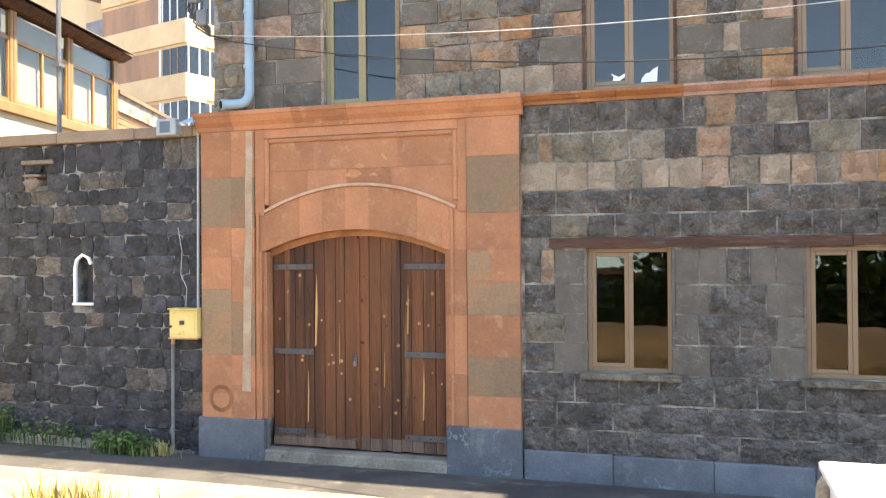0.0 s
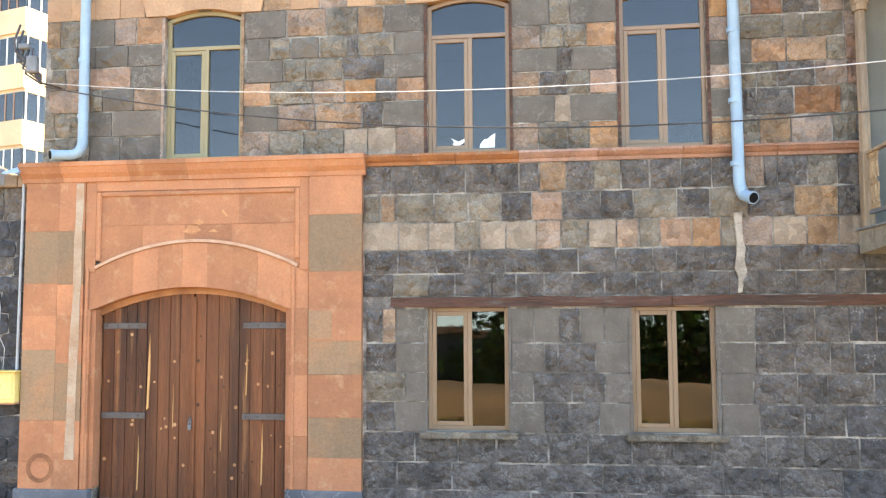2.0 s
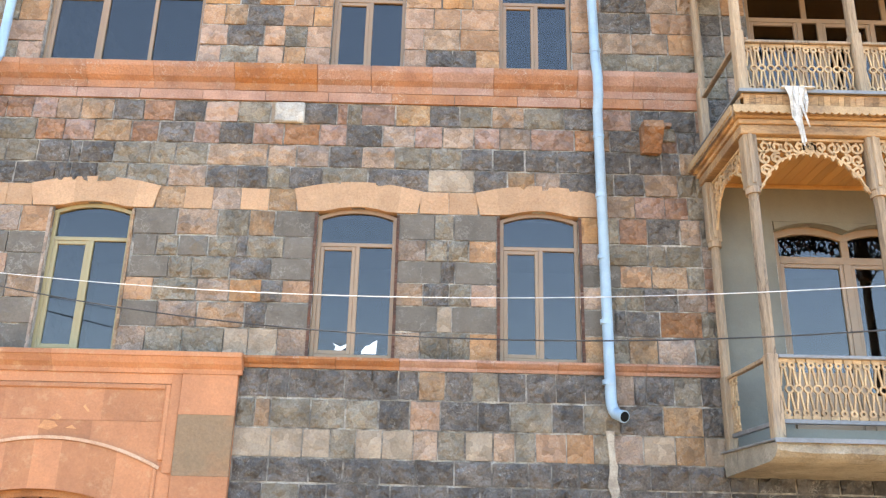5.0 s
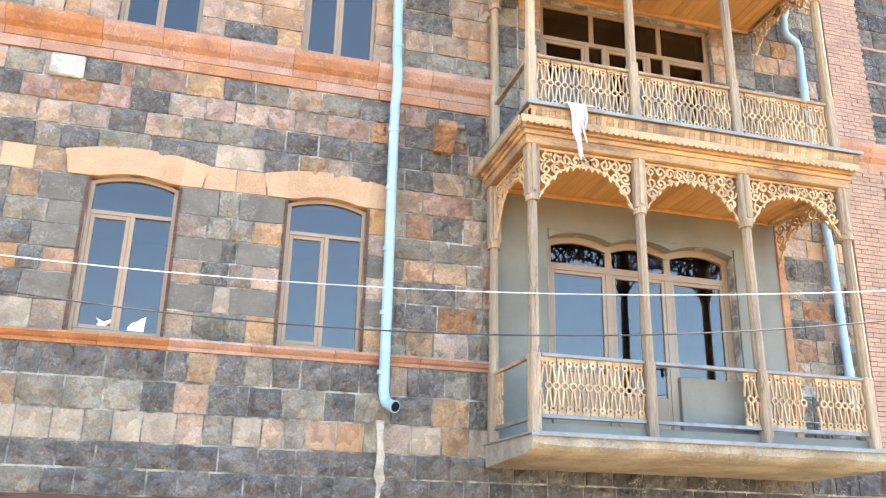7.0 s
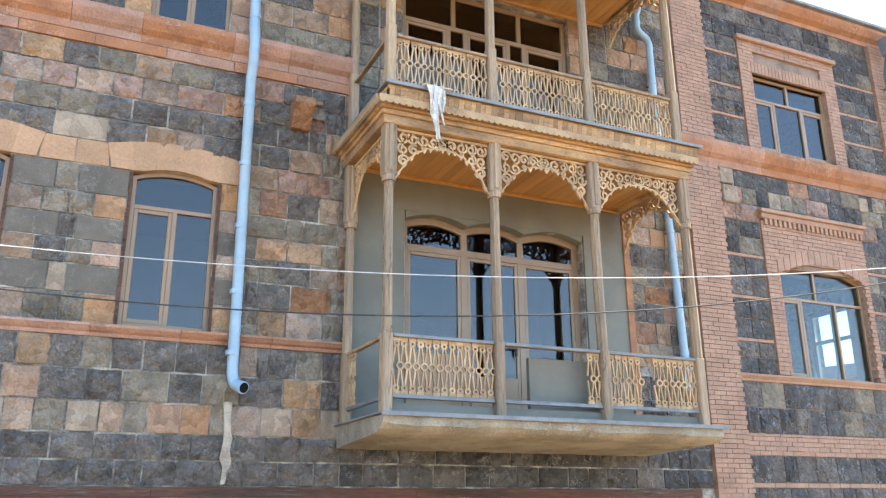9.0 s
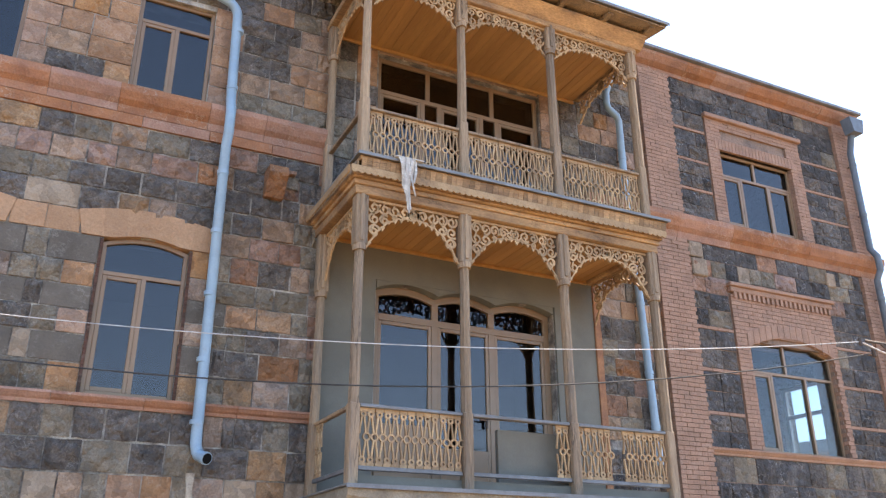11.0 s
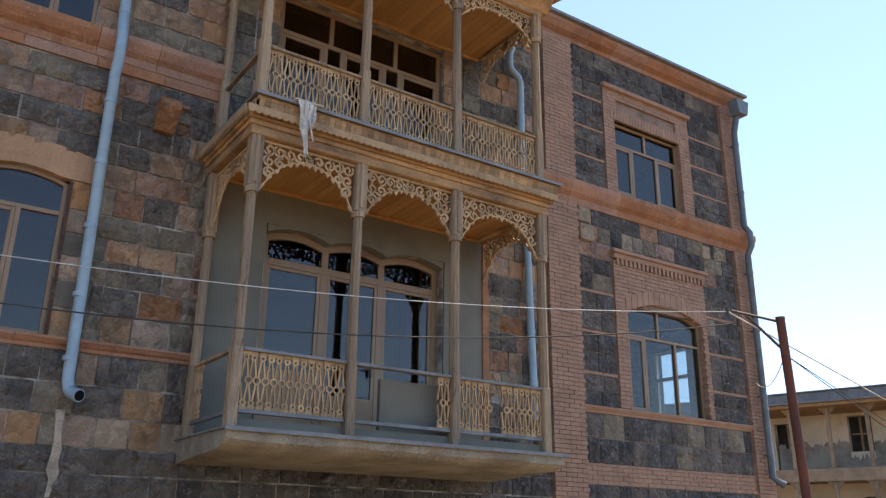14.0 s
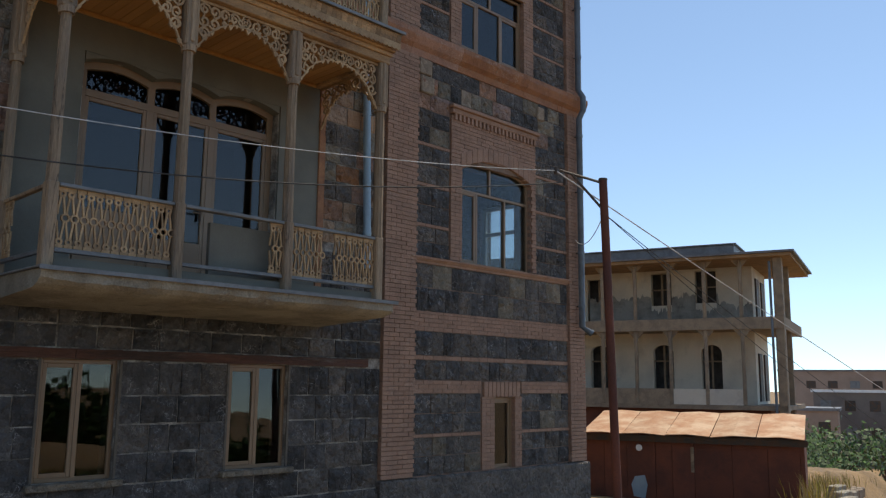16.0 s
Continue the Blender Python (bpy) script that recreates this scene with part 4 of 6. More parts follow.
column(-0.94, -0.44, [0.5, 0.86, 1.42, 1.9, 2.38, 2.85, 3.3, 4.02, 4.70], [PORTAL, PORTAL, PORTAL_GREY, PORTAL_GREY, PORTAL, PORTAL, PORTAL_GREY, PORTAL])
column(-0.44, -0.06, [0.5, 0.98, 1.42, 2.2, 2.85, 3.28, 4.02, 4.70], [PORTAL, PORTAL, PORTAL_GREY, PORTAL, PORTAL, PORTAL_GREY, PORTAL])
column(3.14, 3.86, [0.55, 0.98, 1.5, 2.06, 2.5, 2.93, 3.42, 4.18, 4.70], [PORTAL, PORTAL_GREY, PORTAL, PORTAL_GREY, PORTAL, PORTAL, PORTAL_GREY, PORTAL])
block(3.5, 3.861, 1.0, 1.48, -0.079, PORTAL_GREY)
block(3.14, 3.46, 2.52, 2.9, -0.079, PORTAL_GREY)
# cement streak beside the left pilaster
pts = [(-0.27, 0.9), (-0.13, 0.9), (-0.115, 2.0), (-0.095, 2.5), (-0.10, 3.1), (-0.085, 3.3), (-0.09, 4.0), (-0.075, 4.4), (-0.08, 4.68), (-0.185, 4.68), (-0.19, 4.1), (-0.205, 3.9), (-0.20, 3.1), (-0.235, 2.5), (-0.245, 1.6)]
part("cement_streak", MB().prism(pts, -0.084, -0.05), surface("pale_cement", (0.42, 0.325, 0.235), (0.34, 0.22, 0.14), rand=0, bump=0.3, scale=1.5, stain=(0.40, 0.19, 0.10), amount=0.6), portal)
# moulded jambs, in lengths of stone
for x0, x1, xi in ((-0.055, 0.04, 0.10), (2.87, 3.13, 2.81)):
    for z0, z1 in ((0.5, 1.25), (1.25, 2.05), (2.05, 2.93)):
        block(x0, x1, z0, z1, -0.055, PORTAL)
        block(min(x1, xi) if xi > x0 else xi, max(x0, xi) if xi > x0 else x0, z0, z1, 0.0, PORTAL, back=0.2) if xi < x0 else block(x1, xi, z0, z1, 0.0, PORTAL, back=0.2)
part("bead", MB().box(2.90, 2.95, -0.07, -0.05, 0.56, 3.5, 0.01), PORTAL, portal)
part("bead", MB().box(-0.035, 0.012, -0.07, -0.05, 0.52, 3.5, 0.01), PORTAL, portal)
# arch stones
gate_in = lambda x: arch_z(x, 0.08, 2.85, 2.93, 0.30)
gate_out = lambda x: arch_z(x, -0.05, 3.13, 3.40, 0.43)
n = 9
for k in range(n):
    a0, a1 = -0.055 + 3.185 * k / n, -0.055 + 3.185 * (k + 1) / n - 0.0015
    steps = [a0 + (a1 - a0) * i / 4 for i in range(5)]
    pts = [(x, max(2.93, gate_in(x)) if 0.08 < x < 2.85 else 2.93) for x in steps] + [(x, gate_out(x)) for x in reversed(steps)]
    part("arch_stone", MB().prism(pts, -0.045 + rng.uniform(-0.002, 0.002), 0.2), PORTAL, portal)
steps = [0.1 + 2.88 * k / 40 for k in range(41)]
part("arch_fillet", MB().ribbon([(x, gate_out(x) + 0.03) for x in steps], 0.04, -0.068, -0.02), surface("pale_pink_stone", (0.50, 0.33, 0.225), (0.43, 0.235, 0.14), rand=0, bump=0.2), portal)
# recessed panel with a moulded border
for a0, a1, z1 in ((0.16, 0.78, 4.5), (0.78, 1.38, 4.5), (1.38, 2.05, 4.5), (2.05, 2.95, 4.5)):
    steps = [a0 + (a1 - 0.0015 - a0) * i / 5 for i in range(6)]
    zm = [max(gate_out(x), 4.05) for x in steps]
    part("panel_stone", MB().prism([(x, gate_out(x) - 0.02) for x in steps] + [(steps[-1], 4.08), (steps[0], 4.08)], -0.036, -0.02), PORTAL, portal)
    part("panel_stone", MB().box(a0 + 0.1, a1 + 0.0985, -0.038, -0.02, 4.085, z1), PORTAL, portal)
for x0, x1, z0, z1 in ((0.10, 0.17, 3.6, 4.56), (2.94, 3.01, 3.6, 4.56), (0.17, 2.94, 4.49, 4.56)):
    part("panel_border", MB().box(x0, x1, -0.066, -0.02, z0, z1, 0.014), PORTAL, portal)
for x0, x1 in ((-0.055, 0.10), (3.01, 3.135)):
    block(x0, x1, 3.45, 4.70, -0.055, PORTAL)
block(0.10, 3.01, 4.565, 4.70, -0.055, PORTAL)
# worn carving in the middle of the panel
SCRAPE = surface("scraped_tuff", (0.50, 0.265, 0.125), (0.42, 0.19, 0.09), rand=0, bump=0.3)
for pts in ([(1.36, 3.98), (1.50, 3.95), (1.62, 4.0), (1.56, 4.06), (1.44, 4.08)], [(1.50, 4.10), (1.60, 4.07), (1.66, 4.11), (1.58, 4.16)], [(1.72, 3.98), (1.86, 3.97), (1.80, 4.02)], [(1.9, 4.26), (1.98, 4.18), (2.0, 4.19), (1.93, 4.28)]):
    part("worn_carving", MB().prism(pts, -0.041, -0.03), SCRAPE, portal)
x = -1.0
for w_ in (0.62, 0.98, 0.85, 1.1, 0.6, 0.76):
    part("cornice_stone", MB().profile([(-0.02, 4.70), (-0.085, 4.70), (-0.095, 4.76), (-0.15, 4.82), (-0.19, 4.90), (-0.205, 4.91), (-0.205, 4.97), (0.03, 4.985)], x + 0.001, x + w_ - 0.001), PORTAL, portal)
    x += w_
for x0, x1, z in ((-1.0, 0.09, 0.50), (2.84, 3.87, 0.56)):
    part("base_block", MB().box(x0, x1, -0.10, 0.02, -0.15, z, 0.012), BLUE_PLINTH, portal, "blue-grey painted base")
ring = [(-0.62 + 0.17 * math.cos(a * 0.35), 0.78 + 0.17 * math.sin(a * 0.35)) for a in range(18)]
part("ring_stain", MB().ribbon(ring, 0.06, -0.081, -0.06, closed=True), surface("brown_stain", (0.30, 0.13, 0.065), rand=0, bump=0.2), portal)
solid("threshold", MB().box(-0.02, 2.9, -0.08, 0.3, -0.15, 0.07, 0.02), CONCRETE, "worn concrete threshold under the gate", "threshold", kind="structure")

# ---- gate ----
KNOT = surface("pale_knot_wood", (0.46, 0.26, 0.13), (0.30, 0.14, 0.07), scale=30, rand=0.25, bump=0.2)
KNOT_DARK = surface("dark_knot_wood", (0.10, 0.045, 0.025), (0.06, 0.03, 0.02), scale=30, rand=0.25, bump=0.2)
SPLIT = surface("bare_split_wood", (0.55, 0.32, 0.13), (0.42, 0.22, 0.09), stretch=(2, 1, 0.15), rand=0.1, bump=0.3)
HINGE = surface("grey_brown_iron", (0.115, 0.105, 0.10), (0.09, 0.07, 0.06), metal=0.3, rough=0.6, rand=0.1, bump=0.2)
gate = thing("gate", "old double gate of knotty red-brown planks, closed", "gate")
leaf_top = lambda x: arch_z(x, 0.08, 2.85, 2.90, 0.30)
for lx0, lx1 in ((0.12, 1.45), (1.475, 2.81)):
    leaf = part("leaf", MB().box(lx0 + 0.02, lx1 - 0.02, 0.215, 0.25, 0.12, 2.9), OLD_WOOD, gate)
    x = lx0
    while x < lx1 - 0.03:
        w_ = min(rng.uniform(0.13, 0.19), lx1 - x)
        if lx1 - x - w_ < 0.08:
            w_ = lx1 - x
        a, b = x + 0.003, x + w_ - 0.003
        yy = 0.165 + rng.uniform(-0.006, 0.006)
        foot = rng.uniform(0.25, 0.31)
        plank = part("plank", MB().box(a, b, yy, 0.215, foot, leaf_top((a + b) / 2) - 0.05, 0.005), OLD_WOOD, leaf)
        part("plank_foot", MB().box(a, b, yy + 0.001, 0.215, 0.095 + rng.uniform(0, 0.015), foot - 0.001, 0.004), GATE_LOW, leaf)
        for k in range(rng.randrange(2, 5)):
            kx, kz, kr = rng.uniform(a + 0.03, b - 0.03), rng.uniform(0.6, 2.6), rng.uniform(0.013, 0.026)
            part("knot", MB().tube([(kx, yy + 0.006, kz), (kx, yy - 0.0015, kz)], kr, 9), KNOT if rng.random() < 0.6 else KNOT_DARK, leaf)
        x += w_
    h0 = lx0 if lx0 < 1 else lx1 - 0.66
    for z in (2.66, 1.43, 0.27):
        s = part("hinge_strap", MB().box(h0 + 0.01, h0 + 0.65, 0.140, 0.16, z, z + 0.085, 0.006), HINGE, leaf, "grey iron strap hinge")
        for k in range(4):
            part("bolt", MB().tube([(h0 + 0.07 + 0.16 * k, 0.142, z + 0.042), (h0 + 0.07 + 0.16 * k, 0.132, z + 0.042)], 0.014, 8), DARK_METAL, s)
steps = [0.1 + 2.73 * k / 30 for k in range(31)]
part("arch_board", MB().prism([(x, leaf_top(x) - 0.06) for x in steps] + [(x, leaf_top(x) + 0.03) for x in reversed(steps)], 0.13, 0.22), surface("arch_board_wood", (0.38, 0.18, 0.085), (0.26, 0.12, 0.06), rand=0, bump=0.3), gate)
for kx, kz, kh, kw in ((0.78, 1.55, 1.05, 0.05), (0.66, 0.45, 0.75, 0.025), (2.42, 0.55, 0.85, 0.03), (2.2, 1.75, 0.7, 0.022), (1.16, 1.3, 0.6, 0.012), (1.85, 1.0, 0.5, 0.012)):
    part("split", MB().prism([(kx, kz), (kx + kw * 0.6, kz + 0.03 * kh), (kx + kw, kz + 0.55 * kh), (kx + kw * 0.7, kz + kh), (kx + kw * 0.35, kz + 0.6 * kh)], 0.156, 0.18), SPLIT, gate, "pale split in the planks")
part("cover_strip", MB().box(1.447, 1.492, 0.13, 0.17, 0.12, 3.1, 0.006), OLD_WOOD, gate)
latch = part("latch", MB().box(1.41, 1.45, 0.125, 0.16, 1.36, 1.46, 0.008).box(1.39, 1.50, 0.132, 0.15, 1.42, 1.44, 0.005), HINGE, gate, "grey steel latch plate")
part("padlock", MB().box(1.405, 1.455, 0.095, 0.125, 1.29, 1.36, 0.008).tube([(1.415, 0.11, 1.36), (1.415, 0.11, 1.4), (1.43, 0.11, 1.415), (1.445, 0.11, 1.4), (1.445, 0.11, 1.36)], 0.006, 6), STEEL, gate, "small padlock")
part("sill_board", MB().box(0.12, 1.42, 0.14, 0.165, 0.11, 0.23, 0.006), GATE_LOW, gate, "greyed foot board")

# ---- dark rubble wall beside the portal ----
wall_left = solid("wall_left", pierced(-16, -0.95, -0.12, 4.66, 0.065, 0.55, [(-3.34, -2.99, 2.16, 2.95), (-4.28, -3.86, 4.02, 4.36)]), MORTAR_DARK, "wall of dark basalt rubble in pale mortar", "wall", kind="structure")
lr = random.Random(5)


def rubble(w, h, r):
    """A roughly squared stone with knocked-off corners, a bulging face and sides running back."""
    cx, cz, n = w / 2, h / 2, 12
    ring, inner = [], []
    for k in range(n):
        a = 2 * math.pi * (k + 0.5 + r.uniform(-0.2, 0.2)) / n
        c, d = math.cos(a), math.sin(a)
        reach = 1 / max(abs(c), abs(d)) * r.uniform(0.95, 1.05) * (r.uniform(0.9, 1.02) if abs(abs(c) - abs(d)) < 0.35 else 1.0)
        ring.append((cx + cx * c * reach, r.uniform(-0.004, 0.006), cz + cz * d * reach))
        inner.append((cx + cx * c * reach * 0.86, -r.uniform(0.004, 0.014), cz + cz * d * reach * 0.86))
    v = ring + inner + [(cx, -r.uniform(0.004, 0.024), cz)] + [(x, 0.06, z) for x, y, z in ring]
    f = []
    for k in range(n):
        j = (k + 1) % n
        f += [(k, j, n + j, n + k), (n + k, n + j, 2 * n), (k, 2 * n + 1 + k, 2 * n + 1 + j, j)]
    return v, f


levels = [-0.05]
while levels[-1] < 4.45:
    levels.append(levels[-1] + lr.uniform(0.21, 0.33))
levels[-1] = 4.66
slit_holes = [(-3.36, -2.97, 2.12, 2.98), (-4.3, -3.84, 4.0, 4.38)]
mb, made = MB(), 0
for x0, x1, z0, z1, slot, rough in lay(-16, -0.95, levels, slit_holes, lambda x, z, r: (10 if r.random() < 0.93 else 0, True), lr, wide=(0.2, 0.52), gap=0.004):
    v, f = rubble(x1 - x0, z1 - z0, lr)
    yy = 0.054 + lr.uniform(-0.012, 0.004)
    up = 0.05 * noise.noise((x0 * 1.3, z0 * 0.7, 4)) if 0.1 < z0 < 4.2 and not -3.9 < x0 < -2.6 else 0.0
    v = [(a + x0, b + yy, c + z0 + up) for a, b, c in v]
    if x0 > -4.9 and made < 300:
        part("stone", MB().add(v, f), STONE_MATS[slot], wall_left)
        made += 1
    else:
        mb.add(v, f, slot)
tagged(part("stonework", mb, STONE_MATS, wall_left), kind="stuff")
cop = thing("wall_coping", "flat tan stone coping along the rubble wall", "coping", kind="structure")
x = -16.0
while x < -1.0:
    w_ = min(lr.uniform(0.9, 1.5), -0.96 - x)
    part("coping_stone", MB().box(x, x + w_ - 0.006, -0.02, 0.62, 4.67, 4.84 + lr.uniform(-0.006, 0.006), 0.012), COPING, cop)
    x += w_
slit = thing("window_slit", "narrow white-painted arched slit in the rubble wall", "slit window", kind="structure")
outer = [(-3.34, 2.14), (-2.99, 2.14)] + [(-3.165 + 0.175 * math.cos(a), 2.76 + 0.2 * math.sin(a)) for a in (math.pi * k / 10 for k in range(11))]
part("lining", MB().ribbon([(-3.315, 2.15), (-3.315, 2.70), (-3.28, 2.83), (-3.17, 2.91), (-3.06, 2.86), (-3.015, 2.76)], 0.045, 0.03, 0.075), WHITE, slit)
part("sill", MB().box(-3.36, -2.97, 0.02, 0.2, 2.11, 2.155, 0.01), WHITE, slit)
# dark plate closing the slit, its colour standing for the shade inside
part("back", MB().box(-3.3, -2.98, 0.3, 0.34, 2.14, 2.95), DARKROOM, slit)
niche = thing("drain_outlet", "short clay drain spout in a wall niche", "drain", kind="structure")
part("lintel_stone", MB().box(-4.33, -3.7, 0.0, 0.3, 4.36, 4.43, 0.015), GREY, niche)
part("spout", MB().tube([(-4.05, 0.4, 4.1), (-4.1, 0.05, 4.08), (-4.18, -0.03, 4.0)], 0.10, 12), TAN, niche)
part("spout_hood", MB().box(-4.25, -3.9, -0.05, 0.2, 4.16, 4.2, 0.012), TAN, niche)

# yellow meter box with its conduits
box = thing("meter_box", "yellow enamelled metal meter box with rusty edges", "meter box")
part("body", MB().box(-1.44, -0.97, -0.17, 0.05, 1.66, 2.08, 0.012), YELLOW, box)
part("door", MB().box(-1.39, -1.0, -0.182, -0.17, 1.71, 2.04, 0.006), YELLOW, box)
part("slot", MB().box(-1.25, -1.17, -0.19, -0.18, 1.86, 1.92), DARK_METAL, box)
part("lid", MB().box(-1.46, -0.95, -0.19, 0.05, 2.08, 2.1, 0.004), YELLOW, box)
part("lock", MB().tube([(-1.40, -0.18, 1.83), (-1.40, -0.21, 1.83)], 0.018, 8), DARK_METAL, box)
part("bottom_edge", MB().box(-1.45, -0.96, -0.178, 0.05, 1.645, 1.662), RUST, box, "rusted lower edge")
PALE_TUBE = surface("pale_plastic_tube", (0.36, 0.38, 0.40), (0.30, 0.32, 0.34), rand=0, bump=0.03, grain=0.06, rough=0.5)
cable = thing("conduit", "thin pale grey conduit running down the wall to the meter box", "conduit")
part("upper_tube", MB().tube([(-1.02, -0.02, 4.75), (-1.03, -0.02, 3.4), (-1.04, -0.02, 2.1)], 0.02, 8), PALE_TUBE, cable)
part("lower_tube", MB().tube([(-1.47, -0.02, 2.0), (-1.48, -0.02, 1.5), (-1.49, -0.02, -0.12)], 0.026, 8), STEEL, cable)
part("coupling", MB().tube([(-1.47, -0.02, 2.02), (-1.475, -0.02, 1.55)], 0.03, 8), RUST, cable)
part("loose_wire", MB().tube([(-1.38, -0.02, 3.3), (-1.30, -0.04, 2.95), (-1.33, -0.03, 2.6), (-1.22, -0.04, 2.4), (-1.25, -0.02, 2.1)], 0.006, 6), PALE_TUBE, cable)
flood = thing("floodlight", "pale grey square floodlight on the wall coping", "floodlight")
part("housing", MB().box(-1.66, -1.32, -0.16, 0.0, 4.68, 4.93, 0.014), PALE_TUBE, flood)
part("lens", MB().box(-1.59, -1.41, -0.172, -0.16, 4.72, 4.89, 0.006), GLASS, flood)
part("lens_frame", MB().box(-1.61, -1.39, -0.167, -0.155, 4.70, 4.91, 0.006), PALE_TUBE, flood)
part("bracket", MB().box(-1.5, -1.46, -0.05, 0.2, 4.84, 4.88), STEEL, flood)
part("hood", MB().profile([(-0.25, 4.82), (0.1, 4.96), (0.1, 4.98), (-0.25, 4.84)], -1.2, -0.97), PIPE, flood)


# ---- rainwater pipes ----
# duller, darker twin of PIPE; the far corner pipe's shade is in this colour
PIPE_DULL_SHADED = surface("dull_grey_pipe", (0.14, 0.17, 0.20), (0.10, 0.12, 0.14), rand=0.05, bump=0.05, rough=0.45, grain=0.08, stain=(0.12, 0.10, 0.085), amount=0.5)
# near-black colour standing for the shade inside a pipe
VOID = surface("sooty_pipe_inside", (0.012, 0.012, 0.012), (0.008, 0.008, 0.008), rand=0, bump=0, rough=0.9, spec=0.05)


def rain_pipe(label, path, r, collars, outlet=True):
    t = thing("rain_pipe", label, "drainpipe", group="rainwater pipes")
    # past x = 20 the pipe takes the colour with shade painted in
    metal_ = PIPE if path[0][0] < 20 else PIPE_DULL_SHADED
    part("pipe", MB().tube(path, r, 14), metal_, t, smooth=True)
    for p in collars:
        part("collar", MB().tube([Vector(p) + Vector((0, 0, -0.03)), Vector(p) + Vector((0, 0, 0.03))], r + 0.009, 14), metal_, t, smooth=True)
        part("clamp", MB().box(p[0] - 0.012, p[0] + 0.012, p[1], 0.05, p[2] - 0.012, p[2] + 0.012), DARK_METAL, t)
    if outlet:
        a, b = Vector(path[-2]), Vector(path[-1])
        d = (b - a).normalized()
        # the disc over the pipe end paints the shade of its opening
        part("mouth", MB().tube([b - d * 0.002, b + d * 0.004], r * 0.9, 14), VOID, t, "dark open mouth")
        part("rim", MB().tube([b - d * 0.05, b - d * 0.004], r + 0.008, 14), metal_, t, smooth=True)
    return t


def bend(a, b, c, k=5):
    a, b, c = Vector(a), Vector(b), Vector(c)
    return [tuple(a * (1 - t) ** 2 + b * 2 * t * (1 - t) + c * t * t) for t in (i / k for i in range(k + 1))]


rain_pipe("sky-blue drainpipe at the house corner above the portal", [(-0.08, -0.16, 12.4), (-0.08, -0.16, 9.3), (-0.1, -0.28, 9.1), (-0.1, -0.28, 8.8), (-0.08, -0.16, 8.6), (-0.07, -0.16, 5.25)] + bend((-0.07, -0.16, 5.25), (-0.07, -0.18, 5.06), (-0.24, -0.22, 5.06)) + [(-0.34, -0.27, 5.055), (-0.42, -0.36, 5.04)], 0.068, [(-0.08, -0.16, z) for z in (12.0, 10.6, 8.3, 7.3, 6.4, 5.6)])
rain_pipe("sky-blue drainpipe between the upper windows and the balcony", [(7.95, -0.3, 12.4), (7.95, -0.22, 11.4), (8.0, -0.17, 11.26), (8.5, -0.17, 11.08)] + bend((8.5, -0.17, 11.08), (8.62, -0.16, 11.02), (8.63, -0.16, 10.85)) + [(8.66, -0.16, 9.4), (8.66, -0.27, 9.15), (8.66, -0.27, 8.8), (8.66, -0.16, 8.6), (8.68, -0.16, 4.52)] + bend((8.68, -0.16, 4.52), (8.68, -0.16, 4.38), (8.72, -0.20, 4.30)) + [(8.76, -0.28, 4.265), (8.80, -0.36, 4.24)], 0.072, [(8.66, -0.16, z) for z in (10.6, 9.6, 8.2, 7.3, 6.4, 5.5, 4.7)])
rain_pipe("sky-blue drainpipe beside the balcony", [(15.56, -0.4, 12.0), (15.56, -0.3, 11.7), (15.55, -0.16, 11.45), (15.55, -0.15, 11.22), (15.58, -0.15, 11.12), (15.76, -0.15, 11.0), (15.80, -0.15, 10.9), (15.80, -0.15, 9.9), (15.84, -0.14, 8.8), (15.90, -0.13, 7.6), (16.0, -0.13, 4.6)], 0.066, [(15.80, -0.15, 10.1), (15.91, -0.13, 7.3), (15.95, -0.13, 6.1), (15.98, -0.13, 5.2)], False)
p4 = rain_pipe("long grey-blue drainpipe at the far corner of the house", [(22.20, -0.42, 12.5), (22.20, -0.32, 12.2), (22.18, -0.2, 11.7), (22.17, -0.2, 9.4), (22.18, -0.32, 9.2), (22.18, -0.32, 8.9), (22.18, -0.2, 8.7), (22.18, -0.2, 3.95), (22.34, -0.35, 3.8)], 0.07, [(22.18, -0.2, z) for z in (11.4, 10.2, 8.3, 7.0, 5.6, 4.4)])
part("hopper", MB().prism([(22.06, 12.1), (22.34, 12.1), (22.42, 12.45), (21.98, 12.45)], -0.5, -0.25), PIPE_DULL_SHADED, p4)
# cement smear below the pipe mouth, and a corbel stub
smear = [(8.62, 4.10), (8.73, 4.1), (8.72, 3.9), (8.735, 3.72), (8.76, 3.66), (8.74, 3.5), (8.77, 3.36), (8.72, 3.2), (8.70, 3.1), (8.65, 3.09), (8.665, 3.3), (8.62, 3.4), (8.65, 3.6), (8.655, 3.72), (8.64, 3.95)]
part("cement_smear", MB().prism(smear, -0.046, 0.02), surface("pale_cement_smear", (0.40, 0.35, 0.28), (0.24, 0.20, 0.16), rand=0, bump=0.4, scale=5, stain=(0.15, 0.13, 0.115), amount=0.8), wall_main)
part("pale_block", MB().box(4.0, 4.43, -0.055, 0.02, 8.385, 8.71, 0.02), surface("chalky_stone", (0.47, 0.43, 0.37), (0.36, 0.32, 0.27), rand=0, bump=0.6, chip=8), wall_main)
corbel = thing("corbel", "broken orange stone corbel jutting from the wall", "corbel", kind="structure")
part("stone", MB().profile([(0.02, 8.0), (0.02, 8.42), (-0.3, 8.42), (-0.34, 8.3), (-0.1, 8.0)], 9.28, 9.56), RED, corbel)
part("shim", MB().box(9.58, 9.78, -0.08, 0.02, 8.2, 8.4, 0.01), GREY, corbel)
part("tile", MB().box(9.5, 9.72, -0.16, 0.0, 8.40, 8.46, 0.01), RED, corbel)


